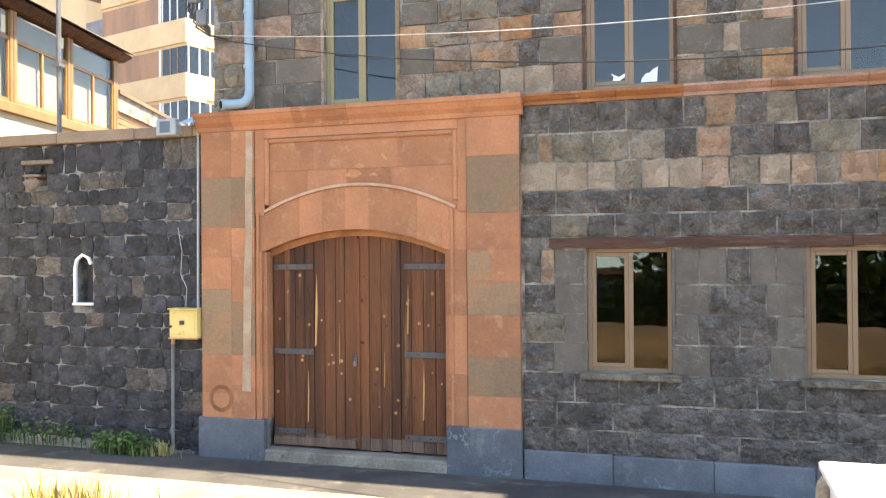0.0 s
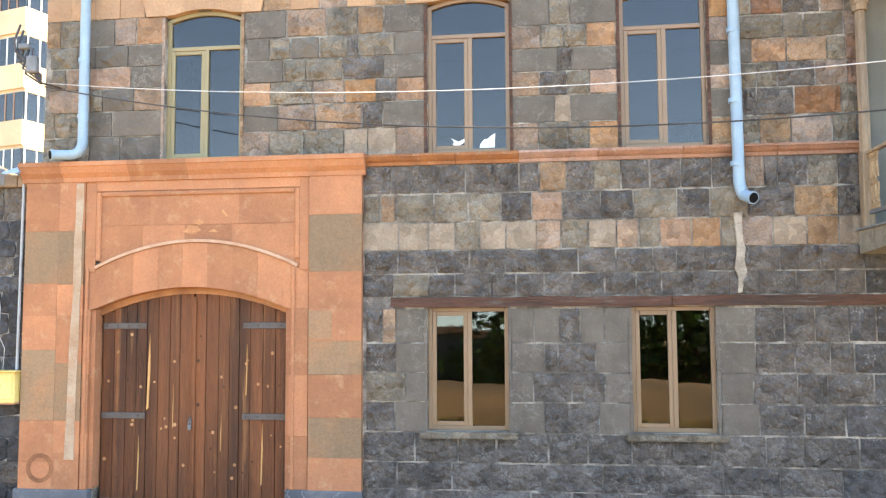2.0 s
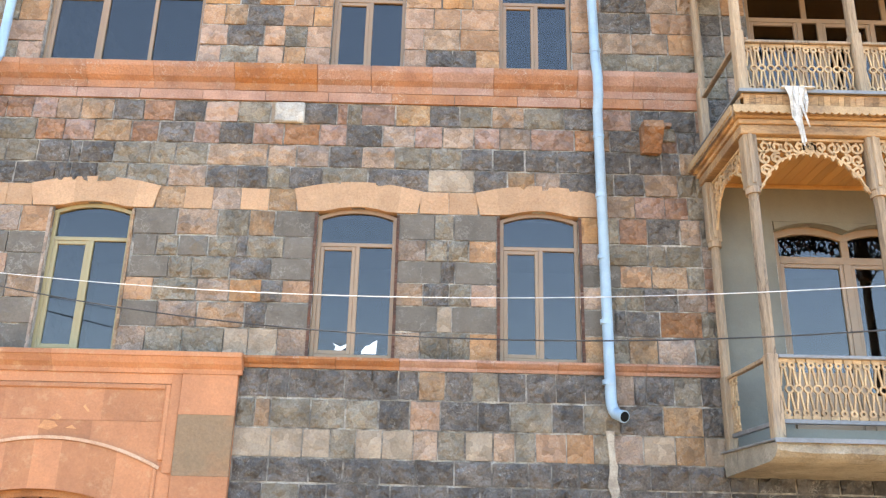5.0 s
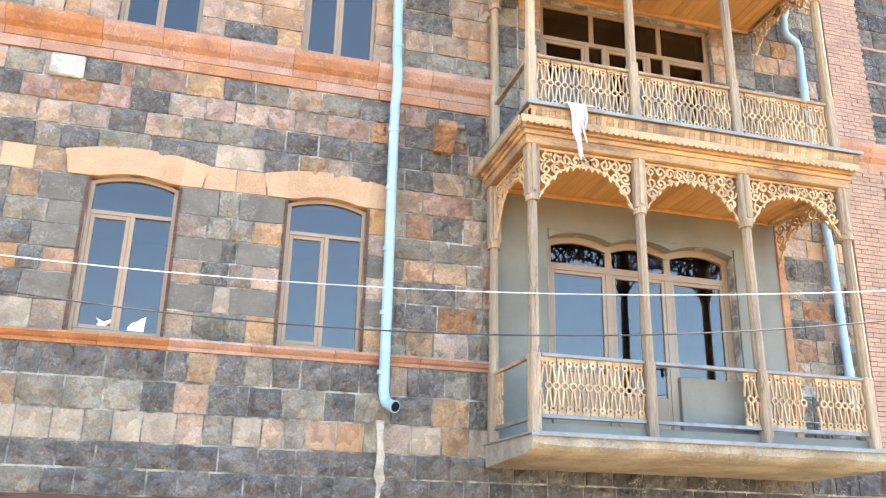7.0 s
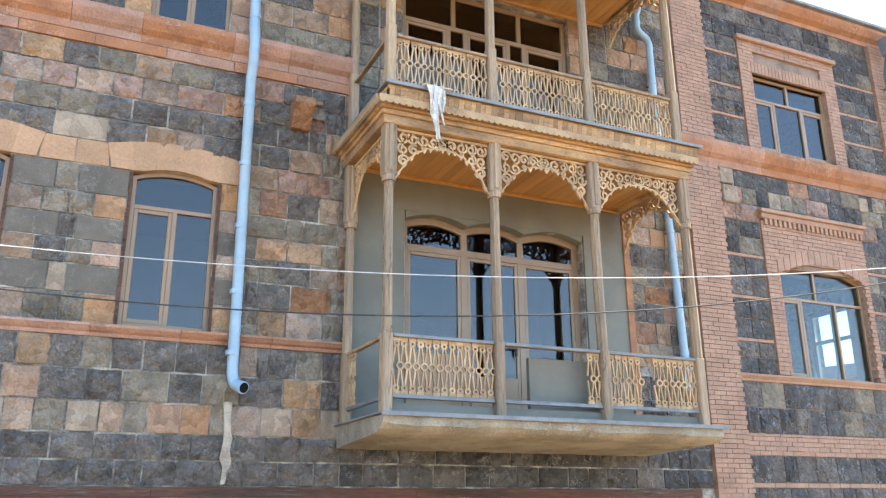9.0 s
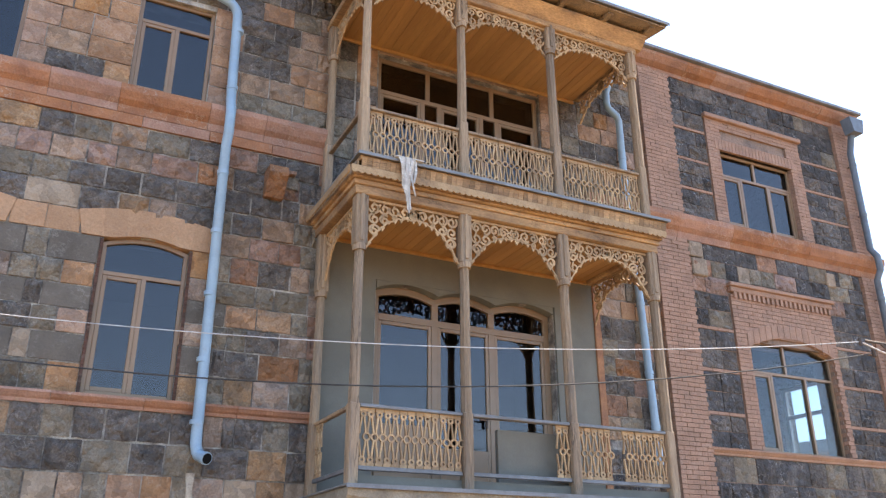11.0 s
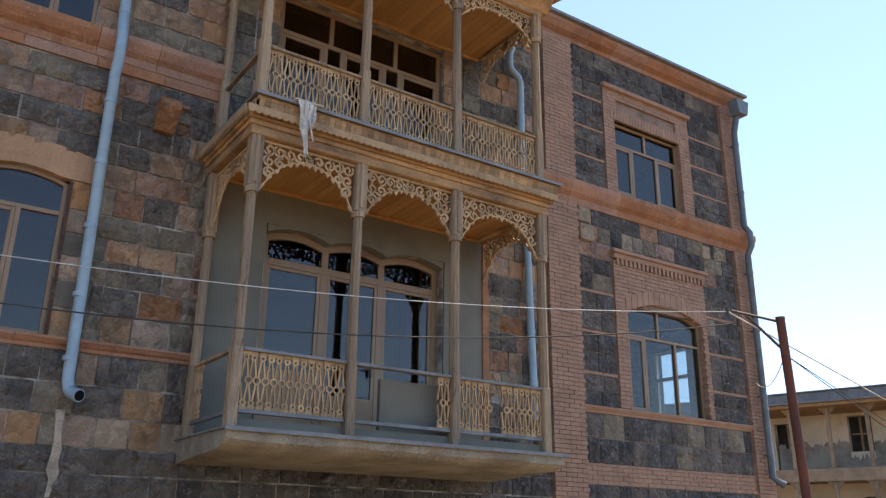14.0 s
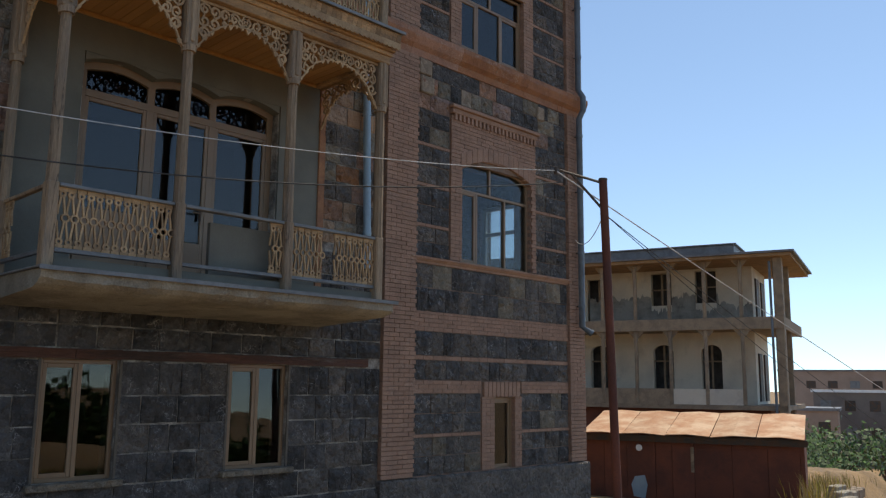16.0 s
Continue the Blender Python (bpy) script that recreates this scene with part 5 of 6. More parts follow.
# ---- two-storey timber balcony ----
DEEP = Matrix.Translation((6.7, 0, 2.77)) @ Matrix.Diagonal((0.9686, 1.23, 0.9686, 1)) @ Matrix.Translation((-6.7, 0, -2.77))
wall_x = lambda x: (x - 6.7) / 0.9686 + 6.7
balcony = thing("balcony", "two-storey carved timber balcony on a concrete slab", "balcony", kind="structure")
balcony.matrix_world = DEEP
BX0, BX1, BY = 10.23, 15.40, -1.44
POSTS = (10.32, 11.88, 13.53, 15.20)
PY = -1.30
cuts = [BX0 + (BX1 - BX0) * k / 64 for k in range(65)]
mb = MB()
for x in cuts:
    chip_ = 0.045 * max(0.0, noise.noise((x * 3.1, 2.0, 0.5)) - 0.12) + 0.012 * abs(noise.noise((x * 11, 5, 1)))
    drop_ = 0.02 * noise.noise((x * 1.7, 8, 3)) + 0.012 * noise.noise((x * 8, 1, 6))
    mb.v += [(x, 0.0, 3.58), (x, -0.7, 3.625 + 0.6 * drop_), (x, -1.25, 3.66 + drop_), (x, -1.37 + chip_, 3.70 + drop_), (x, BY + chip_, 3.745 + drop_ + chip_), (x, BY + 0.5 * chip_, 3.80), (x, BY, 3.865), (x, 0.0, 3.90)]
for k in range(64):
    for j in range(8):
        mb.f.append((8 * k + j, 8 * k + (j + 1) % 8, 8 * k + 8 + (j + 1) % 8, 8 * k + 8 + j))
mb.f += [tuple(range(8)), tuple(range(8 * 64 + 7, 8 * 64 - 1, -1))]
mb.m = [0] * len(mb.f)
slab = part("slab", mb, CONCRETE, balcony)
part("flashing", MB().box(BX0 - 0.04, BX1 + 0.06, BY - 0.04, 0.0, 3.875, 3.90, 0.004).box(BX0 - 0.04, BX1 + 0.06, BY - 0.045, BY - 0.03, 3.85, 3.90), STEEL, slab)
for x0, x1, z0 in ((10.24, BDOOR[0] - 0.02, 3.9), (BDOOR[1] + 0.02, 14.97, 3.9), (BDOOR[0] - 0.02, BDOOR[1] + 0.02, 7.17)):
    part("plaster_field", MB().box(wall_x(x0), wall_x(x1), -0.02, 0.05, z0, 7.78), PLASTER, balcony, "smooth grey-green plaster behind the balcony")
part("edge_batten", MB().box(wall_x(14.97), wall_x(15.1), -0.045, 0.03, 3.9, 7.7, 0.008), surface("rusty_batten", (0.36, 0.17, 0.085), (0.25, 0.12, 0.07), rand=0, bump=0.4), balcony)


def post(x, y, z0, zc, z1, half=1.0):
    """A chamfered post: square foot, slender eight-sided shaft, turned collar and square head."""
    p = part("post", MB().box(x - 0.066 * half, x + 0.066 * half, y - 0.066, y + 0.066, z0, z0 + 0.98, 0.014), TIMBER, balcony)
    r = 0.066
    wob = [(x + noise.noise((x, z0, k)) * 0.008, y, z0 + 0.97 + (zc - z0 - 0.97) * k / 5) for k in range(6)]
    part("shaft", MB().tube(wob, r * 1.06, 8, r1=r * 0.94), TIMBER, p)
    part("collar", MB().tube([(x, y, zc - 0.045), (x, y, zc - 0.015), (x, y, zc + 0.015), (x, y, zc + 0.04)], 0.088, 12), TIMBER, p)
    part("head", MB().box(x - 0.09, x + 0.09, y - 0.07, y + 0.07, zc + 0.03, z1, 0.014).box(x - 0.03, x + 0.03, y - 0.085, y + 0.085, zc + 0.08, z1, 0.01), TIMBER, p)
    return p


for k, x in enumerate(POSTS):
    post(x, PY, 3.90, 6.93, 7.69)
    post(x, PY, 8.24, 10.98, 11.5)
for x in (10.2, 15.98):
    if x < 11:
        post(wall_x(x), -0.09, 3.90, 6.75, 7.69)
        post(wall_x(x), -0.09, 8.24, 10.85, 11.5)


def lace(name, length, ztop, drop):
    """Fretwork between two posts: scrolls in the corners that thin out towards the middle, with a leafy lower edge."""
    mb, r = MB(), random.Random(int(length * 100))
    edge = lambda x: ztop - 0.20 - drop * 0.86 * abs(2 * x / length - 1) ** 2.7
    mb.box(0, length, -0.018, 0.018, ztop - 0.035, ztop)
    n = max(16, int(length * 22))
    path = [(length * k / n, edge(length * k / n) + 0.012 * math.sin(k * 2.1)) for k in range(n + 1)]
    mb.ribbon(path, 0.022, -0.014, 0.014)
    for k in range(1, n):
        x, z = path[k]
        if k % 2:
            s = 0.026 + 0.012 * r.random()
            mb.prism([(x - s, z), (x - s * 0.5, z - s * 0.9), (x, z - s * 1.7), (x + s * 0.5, z - s * 0.9), (x + s, z), (x, z + s * 0.6)], -0.012, 0.012)

    def scroll(cx, cz, rad, turn, start):
        pts = [(cx + rad * (1 - 0.82 * i / 15) * math.cos(start + turn * i * 0.55), cz + rad * (1 - 0.82 * i / 15) * math.sin(start + turn * i * 0.55)) for i in range(16)]
        mb.ribbon(pts, 0.031, -0.013, 0.013)
    x = 0.02
    while x < length / 2 - 0.02:
        h = ztop - 0.03 - edge(x + 0.03)
        rad = min(0.085, max(0.04, h / 2))
        cx, z = x + rad, ztop - 0.035
        while z - edge(cx) > 0.035:
            rr = min(rad, max(0.028, (z - edge(cx)) / 2))
            for mirror in (0, 1):
                px = length - cx if mirror else cx
                scroll(px, z - rr, rr * 1.04, -1 if mirror else 1, r.uniform(0, 6.28))
                mb.ribbon([(px, z), (px + (0.03 if mirror else -0.03), z - rr), (px, z - 2 * rr)], 0.022, -0.011, 0.011)
            z -= 2 * rr * 0.98
        x += rad * 1.75
    return mb.mesh(name, LACE)


def baluster_mesh(h, p):
    """One member of the cut-out railing: eyes at both ends, legs that cross to the rings halfway up."""
    mb = MB()
    mid = h / 2
    circle = lambda cx, cz, rad, n: [(cx + rad * math.cos(2 * math.pi * k / n), cz + rad * math.sin(2 * math.pi * k / n)) for k in range(n)]
    mb.box(-p / 2 + 0.002, p / 2 - 0.002, -0.011, 0.011, h - 0.045, h).box(-p / 2 + 0.002, p / 2 - 0.002, -0.011, 0.011, 0, 0.04)
    for cz, s in ((h - 0.075, 1), (0.075, -1)):
        mb.ribbon(circle(0, cz, 0.031, 10), 0.026, -0.011, 0.011, closed=True)
        for side in (-1, 1):
            mb.ribbon([(side * 0.014, cz - s * 0.02), (side * 0.024, cz - s * 0.10), (side * 0.036, mid + s * 0.10), (side * (p / 2 - 0.012), mid + s * 0.035)], 0.021, -0.0105, 0.0105)
    mb.ribbon(circle(p / 2, mid, 0.043, 12), 0.021, -0.0112, 0.0112, closed=True)
    return mb.mesh("baluster", LACE)


BAL_LOW, BAL_UP = baluster_mesh(0.70, 0.105), baluster_mesh(0.72, 0.105)


def railing(x0, x1, z0, z1, mesh, skip=lambda x: False, rails=True):
    """A stretch of railing between two posts: two grey rails with cut-out members between."""
    r = new("railing")
    r.parent = balcony
    if rails:
        part("hand_rail", MB().box(x0, x1, PY - 0.045, PY + 0.045, z1, z1 + 0.045, 0.008), STEEL if z0 < 5 else TIMBER, r, "greyed top rail")
        part("bottom_rail", MB().box(x0, x1, PY - 0.03, PY + 0.03, z0 - 0.05, z0, 0.006), STEEL, r, "grey-painted bottom rail")
    n = round((x1 - x0) / 0.105)
    for k in range(n):
        x = x0 + (x1 - x0) * (k + 0.5) / n
        if skip(x):
            continue
        ob = new("baluster", mesh)
        ob.parent = r
        ob.location = (x, PY + rng.uniform(-0.004, 0.004), z0)
        ob.rotation_euler = (0, rng.uniform(-0.012, 0.012), 0)
    return r


for k in range(3):
    a, b = POSTS[k] + 0.075, POSTS[k + 1] - 0.075
    gaps = (lambda x: False, lambda x: x < 13.26, lambda x: 14.2 < x < 14.36)[k]
    railing(a, b, 4.13, 4.83, BAL_LOW, gaps)
    railing(a, b, 8.33, 9.05, BAL_UP)
    bay = POSTS[k + 1] - POSTS[k] - 0.18
    ob = part("fretwork", lace("fretwork", bay, 7.67, 0.62), None, balcony, "pale sawn fretwork arch")
    ob.location = (POSTS[k] + 0.09, PY, 0)
    ob = part("fretwork", lace("fretwork", bay, 11.44, 0.40), None, balcony, "pale sawn fretwork arch")
    ob.location = (POSTS[k] + 0.09, PY, 0)
part("kick_board", MB().box(10.4, 15.15, PY + 0.02, PY + 0.035, 3.9, 4.03), PLASTER, balcony)
# short return towards the wall
for z0, h, zt, drop in ((4.13, 0.70, 7.67, 0.62), (8.33, 0.72, 11.44, 0.40)):
    ob = part("fretwork", lace("fretwork", 1.02, zt, drop), None, balcony, "pale sawn fretwork arch")
    ob.location, ob.rotation_euler = (10.33, -0.18, 0), (0, 0, -math.pi / 2)
    ob = part("fretwork", lace("fretwork", 1.12, zt, drop), None, balcony, "pale sawn fretwork arch")
    ob.location, ob.rotation_euler = (15.22, -0.08, 0), (0, 0, -math.pi / 2)
    part("side_rail", MB().box(10.29, 10.36, -1.22, -0.1, z0 + h, z0 + h + 0.045, 0.006), TIMBER, balcony)
    part("side_bottom_rail", MB().box(10.30, 10.35, -1.22, -0.1, z0 - 0.06, z0 - 0.01, 0.006), STEEL, balcony)
for k in range(2):
    ob = new("baluster", BAL_LOW)
    ob.parent = balcony
    ob.location, ob.rotation_euler = (10.325, -0.22 - 0.105 * k, 4.13), (0, 0, math.pi / 2)

# entablature between the storeys: beam, scalloped board, apron of short boards, flashing
def storey_beam(z):
    part("beam", MB().box(10.2, 15.3, PY - 0.085, PY + 0.085, z, z + 0.13, 0.01), TIMBER_H, balcony)
    part("beam_return", MB().box(10.2, 10.34, PY + 0.09, 0, z + 0.002, z + 0.128, 0.01), TIMBER_H, balcony)
    part("end_beam", MB().box(15.13, 15.3, PY + 0.09, 0, z + 0.002, z + 0.128, 0.01), TIMBER_H, balcony)

    def scallop(x0, x1, zt):
        pts, n = [(x0, zt), (x0, zt - 0.075)], round((x1 - x0) / 0.095)
        for k in range(n):
            a = x0 + (x1 - x0) * k / n
            w_ = (x1 - x0) / n
            pts += [(a + w_ * (0.5 - 0.5 * math.cos(t)), zt - 0.075 - 0.038 * math.sin(t)) for t in (0.35, 1.0, 1.57, 2.14, 2.8)]
        return pts + [(x1, zt - 0.075), (x1, zt)]
    part("scalloped_board", MB().prism(scallop(10.08, 15.37, z + 0.325), PY - 0.212, PY - 0.19), LACE, balcony)
    mb = MB().prism(scallop(0, 1.48, z + 0.325), -0.012, 0.012)
    ob = part("scalloped_board", mb, LACE, balcony)
    ob.location, ob.rotation_euler = (10.06, -0.0, 0), (0, 0, -math.pi / 2)
    part("frieze_board", MB().box(10.17, 15.33, PY - 0.105, PY + 0.05, z + 0.132, z + 0.198, 0.008), TIMBER_H, balcony)
    part("frieze_board", MB().box(10.17, 10.3, PY + 0.052, 0, z + 0.132, z + 0.198, 0.008), TIMBER_H, balcony)
    part("moulding", MB().box(10.13, 15.36, PY - 0.15, PY - 0.06, z + 0.20, z + 0.285, 0.015), TIMBER_H, balcony)
    part("moulding", MB().box(10.12, 10.2, PY - 0.06, 0, z + 0.20, z + 0.285, 0.015), TIMBER_H, balcony)


storey_beam(7.68)
apron = new("apron")
apron.parent = balcony
x = BX0
while x < BX1 - 0.02:
    w_ = min(rng.uniform(0.07, 0.11), BX1 - x)
    part("apron_board", MB().profile([(PY - 0.15, 7.97), (PY - 0.17, 7.97), (PY - 0.205, 8.15), (PY - 0.185, 8.15)], x + 0.002, x + w_ - 0.002), TIMBER_H, apron)
    x += w_
y = BY
while y < -0.03:
    part("apron_board", MB().box(BX0 - 0.04, BX0 - 0.02, y + 0.002, min(y + 0.092, 0), 7.97, 8.15), TIMBER, apron)
    y += 0.095
part("floor_deck", MB().box(BX0 - 0.02, BX1, PY - 0.19, 0, 8.12, 8.18), TIMBER_H, balcony)
part("flashing", MB().box(BX0 - 0.07, BX1 + 0.05, PY - 0.235, 0, 8.185, 8.215, 0.004).box(BX0 - 0.07, BX1 + 0.05, PY - 0.242, PY - 0.228, 8.17, 8.215), STEEL, balcony, "dull sheet-metal drip edge")
part("kick_board", MB().box(10.4, 15.15, PY - 0.012, PY + 0.012, 8.215, 8.30), STEEL, balcony)
# board ceilings
for z, name in ((7.73, "ceiling_board"), (11.40, "ceiling_board")):
    x = 10.35
    while x < 15.1:
        part(name, MB().box(x, x + 0.137, PY + 0.09, -0.02, z + (0.002 if int(x * 50) % 2 else 0), z + 0.03, 0.004), SOFFIT, balcony)
        x += 0.14
    part("ceiling_trim", MB().box(10.3, 15.12, -0.06, -0.02, z - 0.06, z, 0.008), SOFFIT, balcony)
# roof over the upper balcony
part("beam", MB().box(10.2, 15.3, PY - 0.08, PY + 0.08, 11.44, 11.56, 0.01), TIMBER_H, balcony)
part("beam_return", MB().box(10.2, 10.34, PY + 0.085, 0, 11.442, 11.558, 0.01), TIMBER_H, balcony)
part("end_beam", MB().box(15.13, 15.3, PY + 0.085, 0, 11.442, 11.558, 0.01), TIMBER_H, balcony)
part("eave_moulding", MB().profile([(PY - 0.08, 11.56), (PY - 0.22, 11.72), (PY - 0.22, 11.76), (PY + 0.1, 11.76), (PY + 0.1, 11.56)], 10.05, 15.42), TIMBER_H, balcony)
part("eave_boards", MB().profile([(0, 12.2), (PY - 0.44, 11.80), (PY - 0.44, 11.83), (0, 12.24)], 9.78, 15.62), TIMBER, balcony)
for k in range(7):
    x = 10.05 + k * 0.88
    part("rafter_end", MB().profile([(PY + 0.05, 11.76), (PY - 0.40, 11.76), (PY - 0.38, 11.81), (PY + 0.05, 11.9)], x, x + 0.09), TIMBER, balcony)
part("roof_sheet", MB().profile([(0.05, 12.27), (PY - 0.48, 11.85), (PY - 0.48, 11.825), (PY - 0.49, 11.825), (PY - 0.49, 11.88), (0.05, 12.32)], 9.74, 15.66), ROOFING, balcony, "thin grey sheet roof")
part("roof_vent", MB().box(13.35, 13.6, PY - 0.3, PY - 0.05, 11.95, 12.05, 0.01), ROOFING, balcony)
# upper wall strips beside the balcony door
for x0, x1, slot in ((10.24, 10.62, 0), (10.64, 11.0, 3), (14.14, 14.55, 3), (14.57, 14.94, 0)):
    z = 8.22
    while z < 11.6:
        h = min(0.36, 11.62 - z)
        m = STONE_MATS[rng.choice((0, 1, 3, 3, 2) if slot == 3 else (0, 0, 1))]
        part("stone", MB().box(x0, x1 - 0.012, -0.012 + rng.uniform(-0.008, 0.008), 0.012, z, z + h - 0.014, 0.008), m, wall_main)
        z += 0.36
for k in range(7):
    part("stone", MB().box(11.02 + k * 0.443, 11.45 + k * 0.443, -0.012, 0.012, 11.05, 11.38, 0.008), ORANGE, wall_main)

# things on the balcony
solid("building_board", MB().box(12.44, 13.55, -1.16, -1.10, 3.91, 4.74, 0.006), PLASTER, "grey-green board leaning inside the broken railing", "board").matrix_world = DEEP
mb = MB()
cr = random.Random(11)
for k in range(14):
    x0 = 10.74 + 0.018 * k
    ln = 0.38 + 0.42 * math.exp(-((k - 5) / 3.2) ** 2) if k < 9 else 0.42 - 0.02 * (k - 9)
    pts = []
    for i in range(9):
        t = i / 8
        pts.append((x0 + (0.05 * t if k < 7 else -0.02 * t) + 0.012 * math.sin(3 * t + k) + (0.12 * t * t if k == 8 else 0), PY - 0.27 - 0.02 * math.sin(5 * t + k * 1.3), 8.22 - t * ln))
    for i in range(8):
        w0, w1 = 0.021 * (1 - 0.65 * i / 8), 0.021 * (1 - 0.65 * (i + 1) / 8)
        (xa, ya, za), (xb, yb, zb) = pts[i], pts[i + 1]
        mb.add([(xa - w0, ya, za), (xa + w0, ya - 0.006, za), (xb + w1, yb - 0.006, zb), (xb - w1, yb, zb), (xa - w0, ya + 0.006, za), (xa + w0, ya, za), (xb + w1, yb, zb), (xb - w1, yb + 0.006, zb)],
               [(0, 1, 2, 3), (7, 6, 5, 4), (0, 3, 7, 4), (1, 5, 6, 2)])
mb.box(10.68, 11.10, PY - 0.28, PY - 0.12, 8.217, 8.232)
solid("torn_cloth", mb, surface("dirty_white_cloth", (0.52, 0.50, 0.46), (0.40, 0.38, 0.35), rand=0.2, bump=0.1), "torn white cloth hanging in strips over the balcony edge", "cloth").matrix_world = DEEP
solid("loose_batten", MB().box(14.75, 15.3, -1.25, -1.19, 3.905, 3.95, 0.006), LACE, "pale loose batten lying on the balcony slab", "batten").matrix_world = DEEP

# ---- overhead wires, pole ----
pole = thing("utility_pole", "rust-brown steel utility pole with an angled bracket", "pole")
PX, PYY = 17.28, -4.04
part("shaft", MB().tube([(PX + 0.08, PYY - 0.12, -0.15), (PX, PYY, 5.73)], 0.062, 14), RUST_DARK, pole, smooth=True)
part("cap", MB().tube([(PX, PYY, 5.72), (PX, PYY, 5.75)], 0.066, 14), DARK_METAL, pole)
part("arm", MB().tube([(PX, PYY, 5.68), (PX - 0.46, PYY + 0.46, 5.87)], 0.02, 8), DARK_METAL, pole)
part("brace", MB().tube([(PX, PYY, 5.26), (PX - 0.34, PYY + 0.32, 5.80)], 0.02, 8), DARK_METAL, pole)
ENDS = ((16.8, -3.52, 5.87), (16.88, -3.63, 5.69))
for e in ENDS:
    part("insulator", MB().tube([(e[0], e[1], e[2] - 0.05), (e[0], e[1], e[2] + 0.05)], 0.026, 10), DARK_METAL, pole)


def wire(name, a, b, sag, r, material, label):
    pts = [tuple(Vector(a).lerp(Vector(b), k / 40) - Vector((0, 0, sag * 4 * (k / 40) * (1 - k / 40)))) for k in range(41)]
    return solid(name, MB().tube(pts, r, 6), material, label, "wire", group="overhead wires")


WIRE_W = surface("pale_cable", (0.62, 0.61, 0.6), rand=0, bump=0, grain=0.05)
WIRE_G = surface("grey_cable", (0.06, 0.057, 0.057), rand=0, bump=0, grain=0.05)
wire("overhead_wire", (-0.626, -0.169, 6.099), ENDS[0], 0.624, 0.0056, WIRE_W, "pale overhead cable strung along the facade")
wire("overhead_wire", (-0.64, -0.2, 6.04), ENDS[1], 1.017, 0.0085, WIRE_G, "thin grey overhead cable strung along the facade")
wire("overhead_wire", ENDS[0], (45.0, -1.6, 1.05), 0.05, 0.011, WIRE_W, "pale service cable running down from the pole")
wire("overhead_wire", (PX + 0.05, PYY, 5.2), (45.0, -1.9, -0.6), 0.25, 0.007, WIRE_G, "thin grey cable running down from the pole")
wire("overhead_wire", (PX + 0.05, PYY, 5.2), (45.0, -1.7, -1.2), 0.35, 0.007, WIRE_G, "thin grey cable running down from the pole")
wire("overhead_wire", (22.1, -0.1, 5.9), (PX, PYY, 5.2), 0.25, 0.007, WIRE_W, "slack cable from the house corner to the pole")
anchor = thing("cable_anchor", "tangle of cables and clamps at the house corner", "cable anchor")
part("hook", MB().tube([(-0.5, 0.02, 6.06), (-0.62, -0.35, 6.06)], 0.015, 8), DARK_METAL, anchor)
for k in range(5):
    part("loop", MB().tube([(-0.62, -0.3, 6.05 + 0.03 * k), (-0.85 - 0.04 * k, -0.32, 6.2 + 0.08 * k), (-0.78 - 0.07 * k, -0.28, 6.45 + 0.06 * k), (-0.9 - 0.05 * k, -0.1, 6.62 + 0.09 * k)], 0.016, 6), WIRE_G if k % 2 else DARK_METAL, anchor)
part("clamp", MB().box(-0.82, -0.66, -0.38, -0.28, 6.2, 6.44, 0.02).box(-0.95, -0.8, -0.36, -0.28, 6.55, 6.62, 0.01), STEEL, anchor)

# ---- white cabinet on the bank ----
cab = thing("utility_cabinet", "white-painted flat-topped cabinet standing on the bank", "cabinet")
part("top", MB().box(6.85, 7.42, -5.8, -4.89, 1.44, 1.5, 0.012), WHITE, cab)
part("body", MB().box(6.90, 7.38, -5.76, -4.94, 0.3, 1.44, 0.01), WHITE, cab)
part("pipe", MB().tube([(6.86, -5.0, 0.25), (6.86, -5.0, 1.3)] + bend((6.86, -5.0, 1.3), (6.86, -5.0, 1.41), (6.92, -5.02, 1.41)), 0.045, 10), CONCRETE, cab, "lagged grey pipe")


# ---- neighbours on the near side ----
def placed(name, label, category, x, y, z, turn, kind=""):
    t = thing(name, label, category, kind=kind, at=(x, y, z))
    t.rotation_euler = (0, 0, radians(turn))
    return t


YELLOW_WOOD = surface("varnished_frame_wood", (0.42, 0.225, 0.095), (0.34, 0.18, 0.078), rand=0.1, bump=0.1, rough=0.5)
gal = placed("gallery_house", "timber house with a glazed gallery under a corrugated roof", "house", -8.75, 7.9, 0.15, -77.4, "structure")
part("wall", MB().box(0, 11, -5, 0, 0, 5.75), CREAM, gal)
part("sill_beam", MB().box(-0.05, 11, -0.2, 0.08, 5.75, 5.98, 0.02), YELLOW_WOOD, gal)
part("inner_wall", MB().box(0.1, 11, -2.2, -2.0, 5.8, 8.3), CREAM, gal)
part("gallery_floor", MB().box(0.1, 11, -2.2, -0.1, 5.7, 5.78), DARKROOM, gal)
x = 0.0
for k in range(5):
    for dx in (0.0, 0.13):
        part("gallery_post", MB().box(x + dx, x + dx + 0.11, -0.06, 0.06, 5.98, 7.95, 0.01), YELLOW_WOOD, gal)
    x0, x1 = x + 0.24, x + 2.3
    w = part("window", MB().box(x0, x1, -0.03, 0.03, 5.98, 6.06).box(x0, x1, -0.03, 0.03, 7.28, 7.36).box(x0, x0 + 0.05, -0.03, 0.03, 6.06, 7.28).box(x1 - 0.05, x1, -0.03, 0.03, 6.06, 7.28).box((x0 + x1) / 2 - 0.04, (x0 + x1) / 2 + 0.04, -0.03, 0.03, 6.06, 7.28), YELLOW_WOOD, gal)
